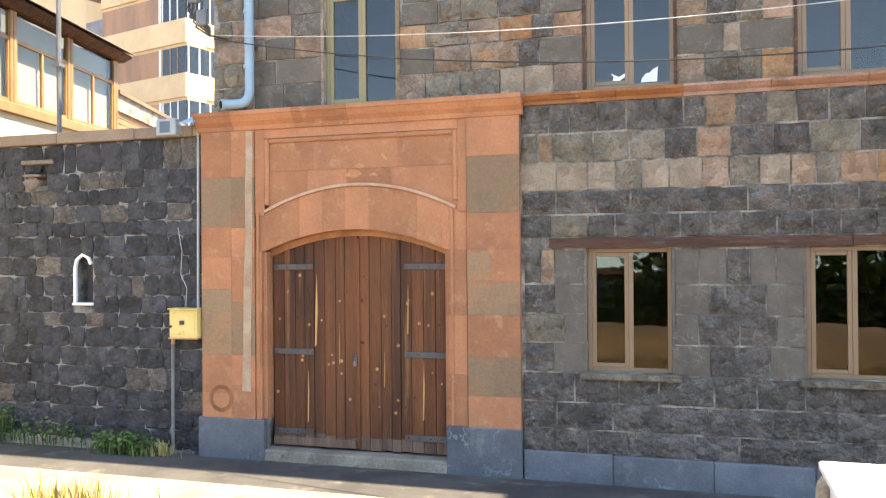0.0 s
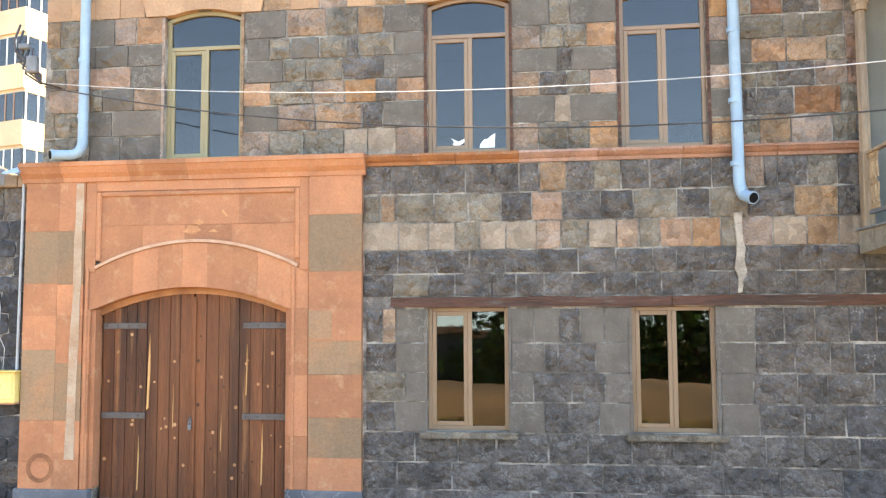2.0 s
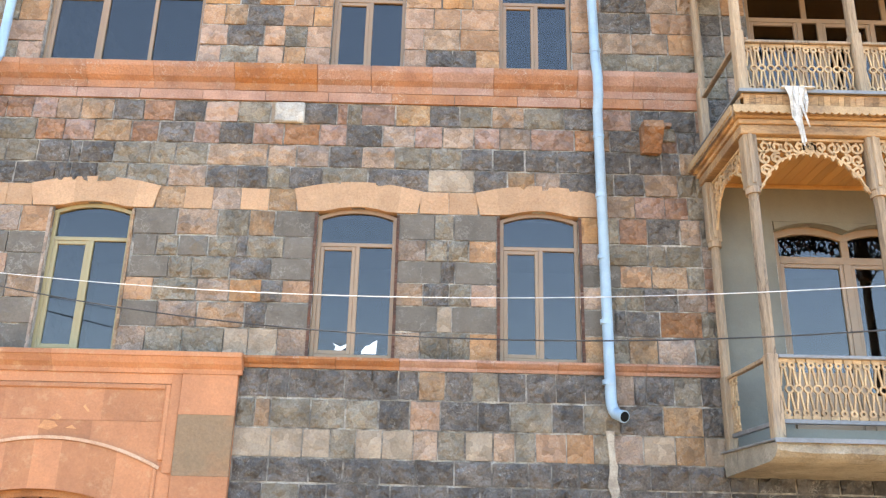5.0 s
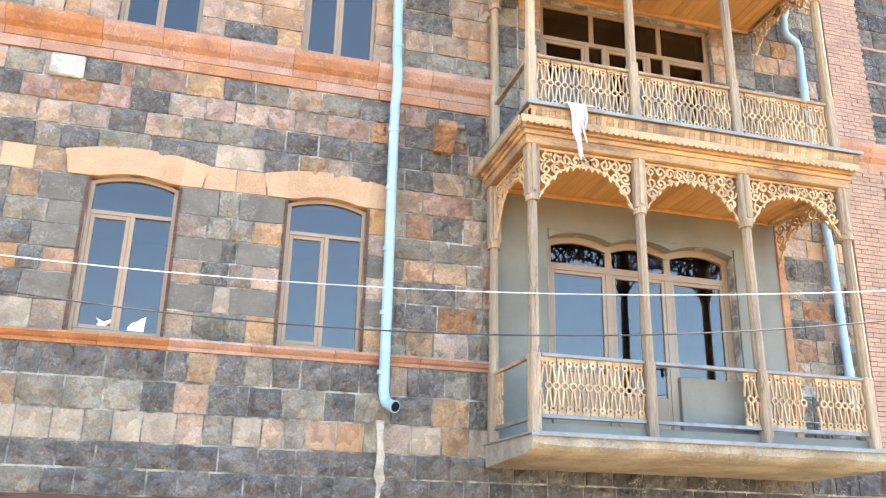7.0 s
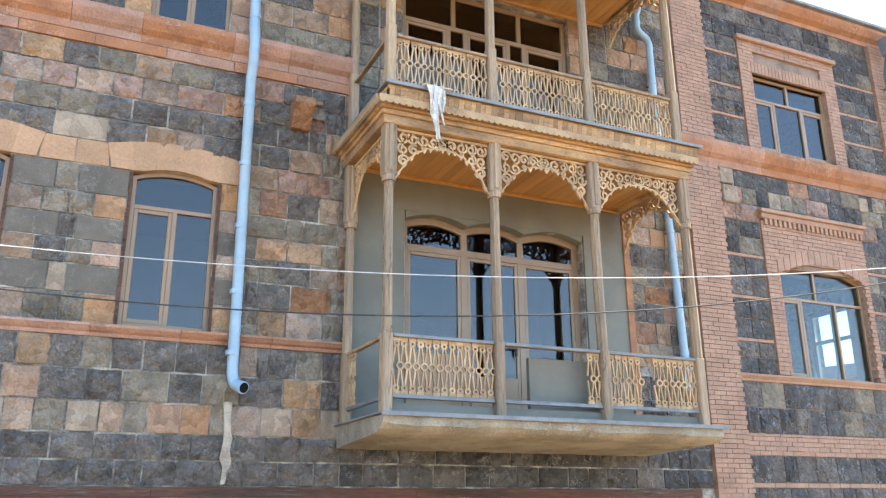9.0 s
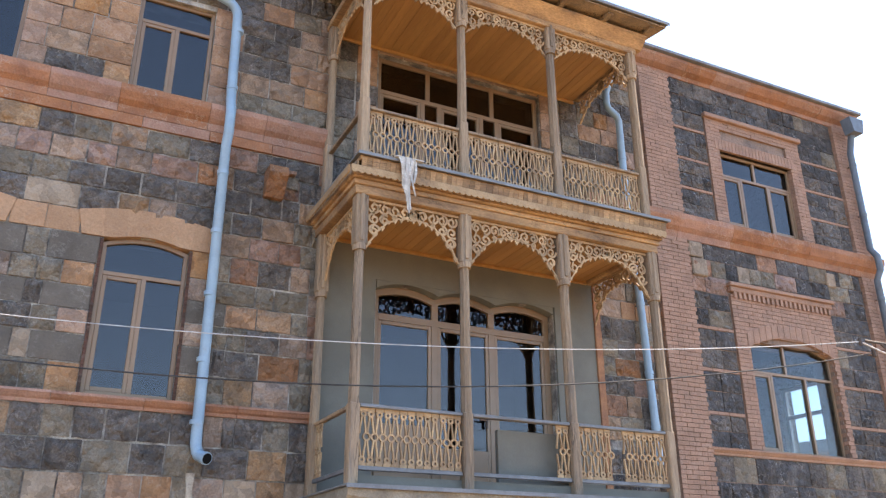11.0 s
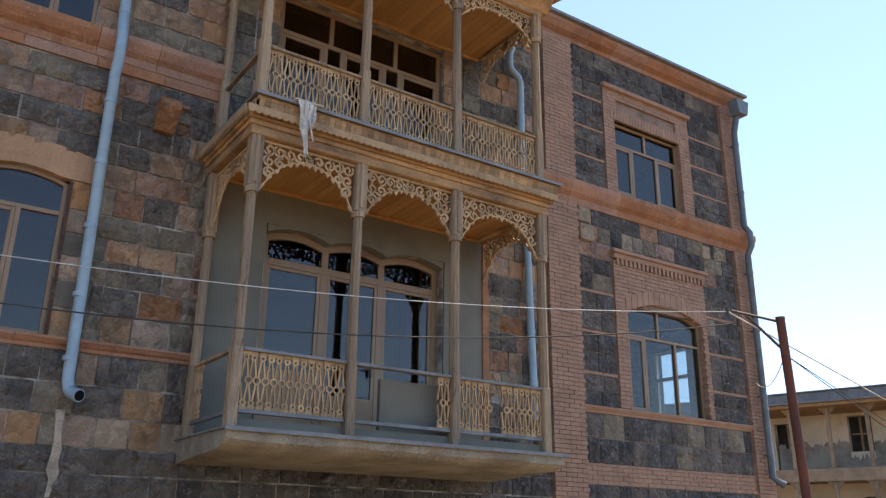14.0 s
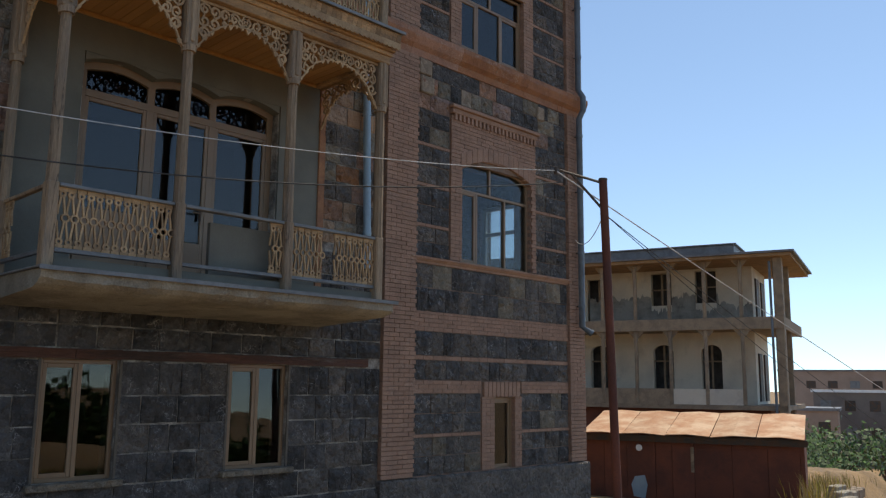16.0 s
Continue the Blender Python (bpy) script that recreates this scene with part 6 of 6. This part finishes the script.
    for a, b, c, d in ((x0 + 0.05, (x0 + x1) / 2 - 0.04, 6.06, 7.28), ((x0 + x1) / 2 + 0.04, x1 - 0.05, 6.06, 7.28), (x0, x1, 7.36, 7.92)):
        part("pane", MB().box(a, b, -0.004, 0.004, c, d), CLEAR, w).visible_shadow = False
    part("curtain", MB().box(x0 + 0.03, x1 - 0.03, -0.16, -0.13, 6.0, 7.9), CREAM, w, "pale drawn curtain")
    x += 2.3
part("eave_soffit", MB().profile([(-0.1, 7.93), (0.12, 7.93), (0.35, 8.05), (0.35, 8.1), (-0.1, 8.35)], -0.2, 11), BEAM, gal)
mb = MB()
for k in range(120):
    xa = -0.25 + k * 0.096
    mb.add([(xa, 0.45, 8.12), (xa + 0.048, 0.45, 8.15), (xa + 0.096, 0.45, 8.12), (xa, -5.2, 10.0), (xa + 0.048, -5.2, 10.03), (xa + 0.096, -5.2, 10.0)], [(0, 1, 4, 3), (1, 2, 5, 4)])
part("roof", mb, surface("weathered_corrugated_sheet", (0.32, 0.27, 0.22), (0.24, 0.19, 0.15), rand=0.1, bump=0.2), gal)
part("end_wall", MB().box(-0.02, 0.1, -5, -0.08, 5.7, 8.3), BEAM, gal)
part("lean_to_fascia", MB().prism([(-0.1, 6.65), (-0.1, 7.1), (-6.5, 6.75), (-6.5, 6.35)], -0.1, 0.0), surface("lichen_board", (0.42, 0.39, 0.34), (0.20, 0.18, 0.16), scale=4, rand=0), gal)
part("lean_to_coping", MB().prism([(-0.1, 7.1), (-0.1, 7.2), (-6.5, 6.85), (-6.5, 6.75)], -0.3, 0.06), COPING, gal)
for k in range(5):
    part("lean_to_board", MB().prism([(-0.1, 6.5 - 0.16 * k), (-0.1, 6.64 - 0.16 * k), (-6.5, 6.34 - 0.16 * k), (-6.5, 6.2 - 0.16 * k)], -0.14, -0.06), YELLOW_WOOD, gal)
part("lean_to_wall", MB().box(-6.5, -0.1, -3, -0.15, 0, 6.3), CREAM, gal)
mast = thing("mast", "thin white-grey steel mast behind the rubble wall", "mast")
part("tube", MB().tube([(-4.9, 1.5, 0), (-4.9, 1.5, 9.0)], 0.042, 10), STEEL, mast)
part("clip", MB().box(-4.98, -4.82, 1.42, 1.58, 6.3, 6.36), STEEL, mast)

apt = placed("apartment_block", "ochre apartment block with stacked balconies catching sun", "apartment block", -20.3, 28.1, 0, -16.1, "structure")
OCHRE = surface("ochre_panel", (0.62, 0.47, 0.29), (0.53, 0.39, 0.24), rand=0.05, scale=0.5, bump=0.1)
REDPANEL = surface("red_brown_cladding", (0.37, 0.215, 0.14), (0.28, 0.17, 0.12), rand=0.12, scale=1, bump=0.1, stretch=(1, 1, 0.2))
part("wall", MB().box(-30, -0.1, 1.4, 14, 0, 26), OCHRE, apt)
for k in range(8):
    z = 2.65 + 2.95 * k
    b = new("apartment_balcony")
    b.parent = apt
    part("parapet", MB().box(-7.4, 0, 0, 0.12, z, z + 1.3).box(-0.12, 0, 0.12, 2.6, z, z + 1.3).box(-7.4, 0, 0.12, 1.4, z - 0.18, z), OCHRE, b)
    part("cladding", MB().box(-7.3, -2.2, 0.03, 0.1, z + 1.3, z + 2.75), REDPANEL, b)
    part("post", MB().box(-2.2, -2.05, 0.0, 0.12, z + 1.3, z + 2.77), WHITE, b)
    for j in range(3):
        part("frame", MB().box(-1.95 + j * 0.62, -1.88 + j * 0.62, 0.02, 0.1, z + 1.3, z + 2.77), REDPANEL if k % 2 else WHITE, b)
        part("side_frame", MB().box(-0.1, -0.03, 0.2 + j * 0.75, 0.28 + j * 0.75, z + 1.3, z + 2.77), WHITE, b)
    part("pane", MB().box(-2.0, -0.05, 0.05, 0.06, z + 1.3, z + 2.75), GLASS, b)
    part("pane", MB().box(-0.07, -0.06, 0.1, 2.5, z + 1.3, z + 2.75), GLASS, b)
    part("screen", MB().box(-9.6, -7.5, 0.5, 1.4, z + 1.1, z + 2.6), ROOFING, b)

# ---- old porch house beyond the pole ----
old = placed("porch_house", "derelict two-storey house with wrap-around timber porches", "house", 39.276, 2.433, 0, -74.0, "structure")
GREYWOOD = surface("greyed_porch_timber", (0.30, 0.23, 0.16), (0.22, 0.17, 0.125), rand=0.12, bump=0.2)
OFFWHITE = surface("peeling_whitewash", (0.66, 0.60, 0.50), (0.56, 0.51, 0.43), rand=0.03, scale=0.7, bump=0.2, stain=(0.30, 0.28, 0.25), amount=0.5, blot=1.6, grain=0.12)
W0 = 2.1
holes_f = [(-8.4, -7.5, 2.0, 4.5), (-5.55, -4.67, 2.5, 4.5), (-3.5, -2.65, 2.5, 4.48), (-11.5, -10.5, 2.5, 4.48), (-8.5, -7.5, 5.4, 7.5), (-5.57, -4.67, 6.2, 7.62), (-3.65, -2.77, 6.25, 7.65), (-11.5, -10.5, 6.2, 7.6)]
part("wall", MB().add(*(lambda m: ([(x, y + W0, z) for x, y, z in m.v], m.f))(pierced(-17, -1.3, -1.5, 8.0, 0, 0.35, holes_f))), OFFWHITE, old)
part("side_wall", MB().box(-1.6, -1.3, W0 + 0.36, 6.0, -1.5, 8.0), OFFWHITE, old)
for z0 in (2.1, 5.3):
    for k in range(2):
        part("shutter", MB().box(-1.31, -1.23, W0 + 0.7 + 1.6 * k, W0 + 1.5 + 1.6 * k, z0, z0 + 2.0, 0.01), DARK_METAL, old, "dark closed shutter")
part("parapet", MB().box(-16.5, -1.75, 0.7, 4.8, 8.05, 8.5, 0.02).box(-16.6, -1.65, 0.6, 4.9, 8.5, 8.55, 0.01), ROOFING, old)
# dark sheet behind the windows in place of the shaded rooms
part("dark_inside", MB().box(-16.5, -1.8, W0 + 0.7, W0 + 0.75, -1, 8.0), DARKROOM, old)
for a, b, c, d in holes_f[:4]:
    part("window", MB().box(a, b, W0 + 0.15, W0 + 0.2, c, c + 0.06).box((a + b) / 2 - 0.04, (a + b) / 2 + 0.04, W0 + 0.15, W0 + 0.2, c, d).box(a, b, W0 + 0.15, W0 + 0.2, d - 0.75, d - 0.69), GREYWOOD, old)
    pts = [(a, d - 0.35), (a, d + 0.02), (b, d + 0.02), (b, d - 0.35)] + [((a + b) / 2 + (b - a) / 2 * math.cos(t), d - 0.35 + 0.33 * math.sin(t)) for t in (math.pi * k / 8 for k in range(1, 8))]
    part("arch_head", MB().prism(pts, W0 - 0.01, W0 + 0.2), OFFWHITE, old)
for a, b, c, d in holes_f[4:]:
    part("window", MB().box((a + b) / 2 - 0.04, (a + b) / 2 + 0.04, W0 + 0.15, W0 + 0.2, c, d).box(a, b, W0 + 0.15, W0 + 0.2, (c + d) / 2 - 0.03, (c + d) / 2 + 0.03), GREYWOOD, old)
mb = MB().box(-16, 0.1, -0.1, W0, 4.98, 5.12).box(-2.0, 0.1, W0, 6.5, 4.98, 5.12)
part("porch_floor", mb, GREYWOOD, old)
part("porch_skirt", MB().box(-16, 0.12, -0.14, -0.06, 4.95, 5.42).box(0.04, 0.12, -0.06, 6.5, 4.95, 5.42), GREYWOOD, old)
part("porch_base", MB().box(-16, 0.1, -0.1, W0, 1.8, 1.98).box(-2.0, 0.1, W0, 6.5, 1.8, 1.98), GREYWOOD, old)
part("porch_boards", MB().box(-16, -4.3, -0.06, 0.0, 1.98, 2.6), GREYWOOD, old)
part("porch_boards", MB().box(-4.28, -1.45, -0.06, 0.0, 1.98, 2.6), OFFWHITE, old)
for x in [-1.45 - 1.42 * k for k in range(10)]:
    for z0, z1 in ((1.98, 4.95), (5.42, 7.75)):
        p = part("porch_post", MB().box(x - 0.07, x + 0.07, -0.1, 0.04, z0, z1, 0.02), GREYWOOD, old)
        part("bracket", MB().prism([(x - 0.35, z1), (x + 0.35, z1), (x + 0.1, z1 - 0.28), (x - 0.1, z1 - 0.28)], -0.04, 0.04), GREYWOOD, p)
for k in (1,):
    for z0, z1 in ((-1.0, 4.95), (5.42, 7.75)):
        part("porch_post", MB().box(-0.15, 0.05, 3.0 * k - 0.1, 3.0 * k + 0.1, z0, z1, 0.02), GREYWOOD, old)
part("corner_pillar", MB().box(-0.22, 0.12, -0.1, 0.45, -1.5, 7.76, 0.03), GREYWOOD, old, "tall boarded corner pillar")
part("downpipe", MB().tube([(-0.3, -0.14, -1.5), (-0.32, -0.14, 7.6)], 0.05, 8), PIPE_DULL_SHADED, old)
PEELED = surface("bare_grey_render", (0.33, 0.315, 0.285), (0.21, 0.20, 0.182), rand=0.1, scale=1.2, bump=0.4, stain=(0.10, 0.10, 0.098), amount=0.7, blot=2.0, grain=0.3)
for x0, x1 in ((-8.4, -5.57), (-4.67, -3.65), (-2.77, -1.32), (-5.57, -4.67), (-3.65, -2.77)):
    top = 6.15 if x1 - x0 < 0.95 else 6.75
    xs_ = [x0 + (x1 - x0) * k / 44 for k in range(45)]
    edge_ = [min(top + 0.02, top - 0.15 + 0.3 * noise.noise((x * 1.4, 3, 1)) + 0.2 * noise.noise((x * 4.3, 7, 2)) + 0.22 * noise.noise((x * 17, 1, 5)) - (0.45 if x > -2.7 else 0)) for x in xs_]
    part("peeled_plaster", MB().prism([(x1, 5.13), (x0, 5.13)] + list(zip(xs_, edge_)), W0 - 0.012, W0 + 0.01), PEELED, old)
part("eave", MB().box(-16.4, 0.5, -0.5, 6.9, 7.75, 7.87), surface("pine_eave", (0.34, 0.215, 0.115), (0.25, 0.16, 0.09), rand=0), old)
part("roof", MB().add([(-16.6, -0.6, 7.88), (0.65, -0.6, 7.88), (0.65, 7.0, 7.88), (-16.6, 7.0, 7.88), (-16.6, -0.6, 7.96), (0.65, -0.6, 7.96), (0.65, 7.0, 7.96), (-16.6, 7.0, 7.96), (-16.6, 0.7, 8.12), (-1.6, 0.7, 8.14), (-1.6, 5.0, 8.14), (-16.6, 5.0, 8.12)],
                    [(0, 1, 2, 3), (0, 1, 5, 4), (1, 2, 6, 5), (2, 3, 7, 6), (4, 5, 9, 8), (5, 6, 10, 9), (6, 7, 11, 10), (8, 9, 10, 11)]), ROOFING, old)
part("under_wall", MB().box(-16, -0.6, 0.3, 10, -2.0, 1.8), RUST_DARK, old)

# ---- rusty shed ----
shed = placed("shed", "low rust-red sheet-metal shed with a peeling tin roof", "shed", 31.95, -1.05, -0.14, -70.0, "structure")
sr = random.Random(3)
x = -6.5
while x < -0.05:
    w_ = min(sr.uniform(0.5, 1.1), -x)
    part("sheet", MB().box(x, x + w_ - 0.01, sr.uniform(-0.03, 0.0), 0.05, -2.5, 1.32), RUST_DARK, shed)
    x += w_
part("side", MB().box(-0.06, 0, 0.06, 2.6, -2.5, 1.35), RUST_DARK, shed)
part("rear", MB().box(-6.6, -0.06, 2.5, 2.6, -2.5, 1.8), RUST_DARK, shed)
for k in range(5):
    a, b = -6.5 + 1.31 * k, -6.5 + 1.31 * (k + 1) - 0.02
    dz = sr.uniform(-0.03, 0.03)
    part("roof_sheet", MB().add([(a, -0.35, 1.36 + dz), ((a + b) / 2, -0.38, 1.40), (b, -0.35, 1.36 - dz), (a, 2.7, 1.96), ((a + b) / 2, 2.7, 2.0), (b, 2.7, 1.96), (a, -0.35, 1.34 + dz), ((a + b) / 2, -0.38, 1.38), (b, -0.35, 1.34 - dz)], [(0, 1, 4, 3), (1, 2, 5, 4), (6, 7, 1, 0), (7, 8, 2, 1)]), RUST, shed)
part("fascia", MB().box(-6.45, 0.1, -0.2, -0.12, 1.12, 1.32), DARK_METAL, shed)
part("pale_post", MB().box(-6.75, -6.56, -0.1, 0.1, -2.5, 1.75), STEEL, shed)
part("paint_blot", MB().prism([(-4.95, -0.55), (-4.6, -0.6), (-4.52, -0.2), (-4.6, 0.1), (-4.9, 0.05), (-5.02, -0.2)], -0.045, -0.03), PIPE, shed)
part("paint_strip", MB().box(-3.2, -3.1, -0.045, -0.03, 0.25, 1.0), PALE, shed)
part("dish", MB().tube([(-4.75, -0.05, 0.92), (-4.75, -0.09, 0.93)], 0.1, 14), WHITE, shed)

# ---- town, slope and trees far off ----
def town_block(x, y, z0, w_, d, h, turn, material, rows, cols, roof_mat, label):
    t = placed("town_building", label, "building", x, y, z0, turn, "structure")
    part("wall", MB().box(-w_ / 2, w_ / 2, 0, d, 0, h), material, t)
    part("roof", MB().box(-w_ / 2 - 0.3, w_ / 2 + 0.3, -0.3, d + 0.3, h, h + 0.35), roof_mat, t)
    for j in range(rows):
        for i in range(cols):
            cx, cz = -w_ / 2 + (i + 0.5) * w_ / cols, h * (j + 0.5) / rows
            part("window", MB().box(cx - w_ / cols * 0.22, cx + w_ / cols * 0.22, -0.05, 0.02, cz - 0.7, cz + 0.7), DARK_METAL if (i + j) % 3 else STEEL, t)


TOWN = surface("dusty_pink_render", (0.40, 0.29, 0.23), (0.33, 0.24, 0.19), rand=0.05, scale=0.3, bump=0)
TOWN2 = surface("grey_stone_render", (0.20, 0.17, 0.15), (0.15, 0.13, 0.12), rand=0.05, scale=0.3, bump=0)
town_block(178, 46, -14, 27, 14, 20.0, -72, TOWN, 4, 7, ROOFING, "dusty pink apartment block across the valley")
town_block(128, 27, -12, 15, 12, 14.2, -72, TOWN2, 4, 5, WHITE, "dark stone block with a pale roof in the valley")
town_block(140, 20.5, -12, 22, 12, 13.0, -72, TOWN2, 4, 7, RUST, "dark stone block with a red tin roof in the valley")
town_block(112, 31, -12, 9, 9, 12, -72, TOWN, 3, 3, ROOFING, "low rendered house in the valley")


def tree(x, y, z, h, spread, seed, label, leaf=None):
    t = thing("tree", label, "tree", group="trees", at=(x, y, z))
    r = random.Random(seed)
    mb = MB().tube([(0, 0, -0.3), (0.05 * h * 0.3, 0, h * 0.3), (0.03, 0.05, h * 0.62)], 0.05 * h * 0.5, 8, r1=0.015 * h)
    tips = []
    for k in range(7):
        a, e = r.uniform(0, 6.28), r.uniform(0.5, 0.95)
        tip = (spread * 0.7 * math.cos(a) * r.uniform(0.5, 1), spread * 0.7 * math.sin(a) * r.uniform(0.5, 1), h * e)
        mb.tube([(0, 0, h * 0.3), (tip[0] * 0.5, tip[1] * 0.5, h * 0.35 + (tip[2] - h * 0.3) * 0.6), tip], 0.018 * h, 5, r1=0.005 * h)
        tips.append(tip)
    part("trunk", mb, BEAM, t)
    mb = MB()
    for tip in tips + [(0, 0, h * 0.85), (0, 0, h * 0.6)]:
        for k in range(90):
            d = Vector((r.gauss(0, 1), r.gauss(0, 1), r.gauss(0, 0.8))) * spread * 0.24
            p = Vector(tip) + d
            s = h * r.uniform(0.022, 0.05)
            u = Vector((r.gauss(0, 1), r.gauss(0, 1), r.gauss(0, 1))).normalized()
            v_ = u.orthogonal().normalized()
            mb.add([p - u * s, p + v_ * s * 0.6, p + u * s, p - v_ * s * 0.6], [(0, 1, 2, 3)])
    part("crown", mb, leaf or LEAF, t)


for k, (x, y, z, h, s) in enumerate(((72, 11.5, -5.5, 5.2, 3.0), (78, 16, -6, 5.4, 3.2), (66, 12.5, -4.8, 4.4, 2.4), (85, 13, -7, 6, 3.4), (75, 21, -6, 6.2, 3.0))):
    tree(x, y, z, h, s, 20 + k, "bushy green tree on the valley slope")
belt = random.Random(31)
for k in range(26):
    x, y = -16 + 2.1 * k + belt.uniform(-0.8, 0.8), -24 - belt.uniform(0, 7) - (2 if k % 2 else 0)
    tree(x, y, ground_z(x, y), belt.uniform(5.6, 8.6), belt.uniform(3.0, 4.2), 40 + k, "dense green tree on the slope opposite the house")
# dry slope and steps beyond the shed
mound = MB()
n = 26
mv = [(43 + 14 * i / n, 0.5 + 9.0 * j / n, -3.5 + 2.6 * min(1.0, max(0.0, (9.0 * j / n - 1.2) / 3.2)) ** 1.4 - 0.10 * i * 9 / n + 0.16 * noise.noise((i * 0.6, j * 0.6, 3))) for j in range(n + 1) for i in range(n + 1)]
mound.add(mv, [(j * (n + 1) + i, j * (n + 1) + i + 1, (j + 1) * (n + 1) + i + 1, (j + 1) * (n + 1) + i) for j in range(n) for i in range(n)])
solid("dry_slope", mound, DIRT, "mound of straw-coloured dry grass", "slope", kind="structure", smooth=True)
steps_t = thing("garden_steps", "broken pale stone steps beside the shed", "steps", kind="structure")
for k in range(5):
    part("step", MB().box(38.6 + 0.4 * k, 39.6 + 0.4 * k, -0.3 + 0.34 * k, 0.1 + 0.34 * k, -2.4, -1.55 + 0.15 * k, 0.03), CONCRETE, steps_t)


# ---- weeds ----
def weed(name, x, y, z, n, h, spread, material, label, seed):
    r, mb = random.Random(seed), MB()
    for k in range(n):
        a, lean = r.uniform(0, 6.28), r.uniform(0.1, 0.9)
        bx, by = x + r.gauss(0, spread * 0.5), y + r.gauss(0, spread * 0.22)
        hh, w_ = h * r.uniform(0.4, 1.0), r.uniform(0.004, 0.011)
        dx, dy = math.cos(a) * lean * hh * 0.6, math.sin(a) * lean * hh * 0.6
        px, py = -math.sin(a) * w_, math.cos(a) * w_
        mb.add([(bx - px, by - py, z - 0.02), (bx + px, by + py, z - 0.02), (bx + dx * 0.5 + px, by + dy * 0.5 + py, z + hh * 0.65), (bx + dx * 0.5 - px, by + dy * 0.5 - py, z + hh * 0.65), (bx + dx, by + dy, z + hh)],
               [(0, 1, 2, 3), (3, 2, 4)])
        if material is LEAF:
            for j in range(3):
                t = r.uniform(0.3, 1)
                c = Vector((bx + dx * t, by + dy * t, z + hh * t))
                u = Vector((r.gauss(0, 1), r.gauss(0, 1), r.gauss(0, 0.6))).normalized() * r.uniform(0.015, 0.04)
                v_ = u.orthogonal() * 0.55
                mb.add([c - u, c + v_, c + u, c - v_], [(0, 1, 2, 3)])
    tagged(solid(name, mb, material, label, "weeds"), kind="stuff")


weed("weed_bush", -2.05, -0.42, -0.02, 420, 0.30, 0.42, LEAF, "low green weed bush at the foot of the wall", 1)
weed("dry_weeds", -1.62, -0.35, -0.02, 160, 0.2, 0.4, STRAW, "dry yellow weeds beside the green bush", 2)
weed("wall_weeds", -3.6, -0.15, -0.02, 90, 0.42, 0.9, LEAF, "straggling green weeds along the rubble wall", 3)
weed("wall_weeds", -4.75, -0.2, -0.02, 130, 0.6, 0.35, LEAF, "tall green weeds against the rubble wall", 4)
weed("dry_grass", -0.35, -3.4, 0.0, 420, 0.5, 0.7, STRAW, "dry yellow grass on the edge of the bank", 5)
weed("dry_bush", 30.4, -1.9, -0.75, 220, 1.3, 1.0, STRAW, "dry brown bush before the shed", 6)
for k in range(16):
    bx = 2.2 + 0.95 * k
    weed("bank_grass", bx, -6.3 - 0.5 * math.sin(k * 2.3), 0.72, 150, 0.26, 0.8, LEAF if k % 4 == 1 else STRAW, "dry grass tufts on the crest of the bank", 60 + k)
kerb = thing("kerb", "low concrete kerb at the foot of the rubble wall", "kerb", kind="structure")
for k in range(6):
    part("kerb_stone", MB().box(-7.6 + 1.0 * k, -6.62 + 1.0 * k, -0.12, 0.02, -0.12, 0.04 + 0.01 * (k % 2), 0.015), CONCRETE, kerb)

town_block(1.0, -33, -4.2, 9, 7, 6.6, 176, TOWN2, 1, 3, RUST, "low stone house with a rusty roof opposite")
town_block(17.5, -31, -3.8, 7, 6, 6.3, 186, TOWN, 1, 3, RUST_DARK, "low rendered house with a dark red roof opposite")
sheet = thing("window_paper", "torn white paper stuck to an upper window pane", "paper")
part("sheet", MB().prism([(5.06, 5.1), (5.14, 5.08), (5.24, 5.15), (5.22, 5.18), (5.14, 5.14), (5.04, 5.19), (5.08, 5.14)], 0.104, 0.114), WHITE, sheet)
part("torn_sheet", MB().prism([(5.42, 5.05), (5.62, 5.05), (5.63, 5.24), (5.57, 5.21), (5.53, 5.17), (5.48, 5.16), (5.43, 5.1)], 0.104, 0.114), WHITE, sheet)

terrace = thing("terrace_wall", "low retaining wall of pale rubble on the slope", "retaining wall", kind="structure")
tr = random.Random(9)
for k in range(12):
    for j in range(3):
        part("rubble_block", MB().box(43.0 + 0.62 * k, 43.58 + 0.62 * k, 2.35 + 0.1 * k + tr.uniform(-0.05, 0.05), 2.9 + 0.1 * k, -3.3 + 0.45 * j, -2.88 + 0.45 * j + tr.uniform(-0.04, 0.04), 0.04), PALE if tr.random() < 0.6 else CONCRETE, terrace)
weed("slope_scrub", 44.5, 1.6, -3.0, 260, 1.1, 2.6, LEAF, "green and brown scrub on the slope", 12)
weed("slope_grass", 46.5, 4.2, -1.7, 600, 0.6, 3.0, STRAW, "tufts of dry grass on the mound", 13)
tree(58, 10.2, -5.0, 4.6, 2.4, 77, "bushy green tree on the valley slope")
tree(61, 8.4, -5.4, 4.2, 2.2, 78, "bushy green tree on the valley slope")
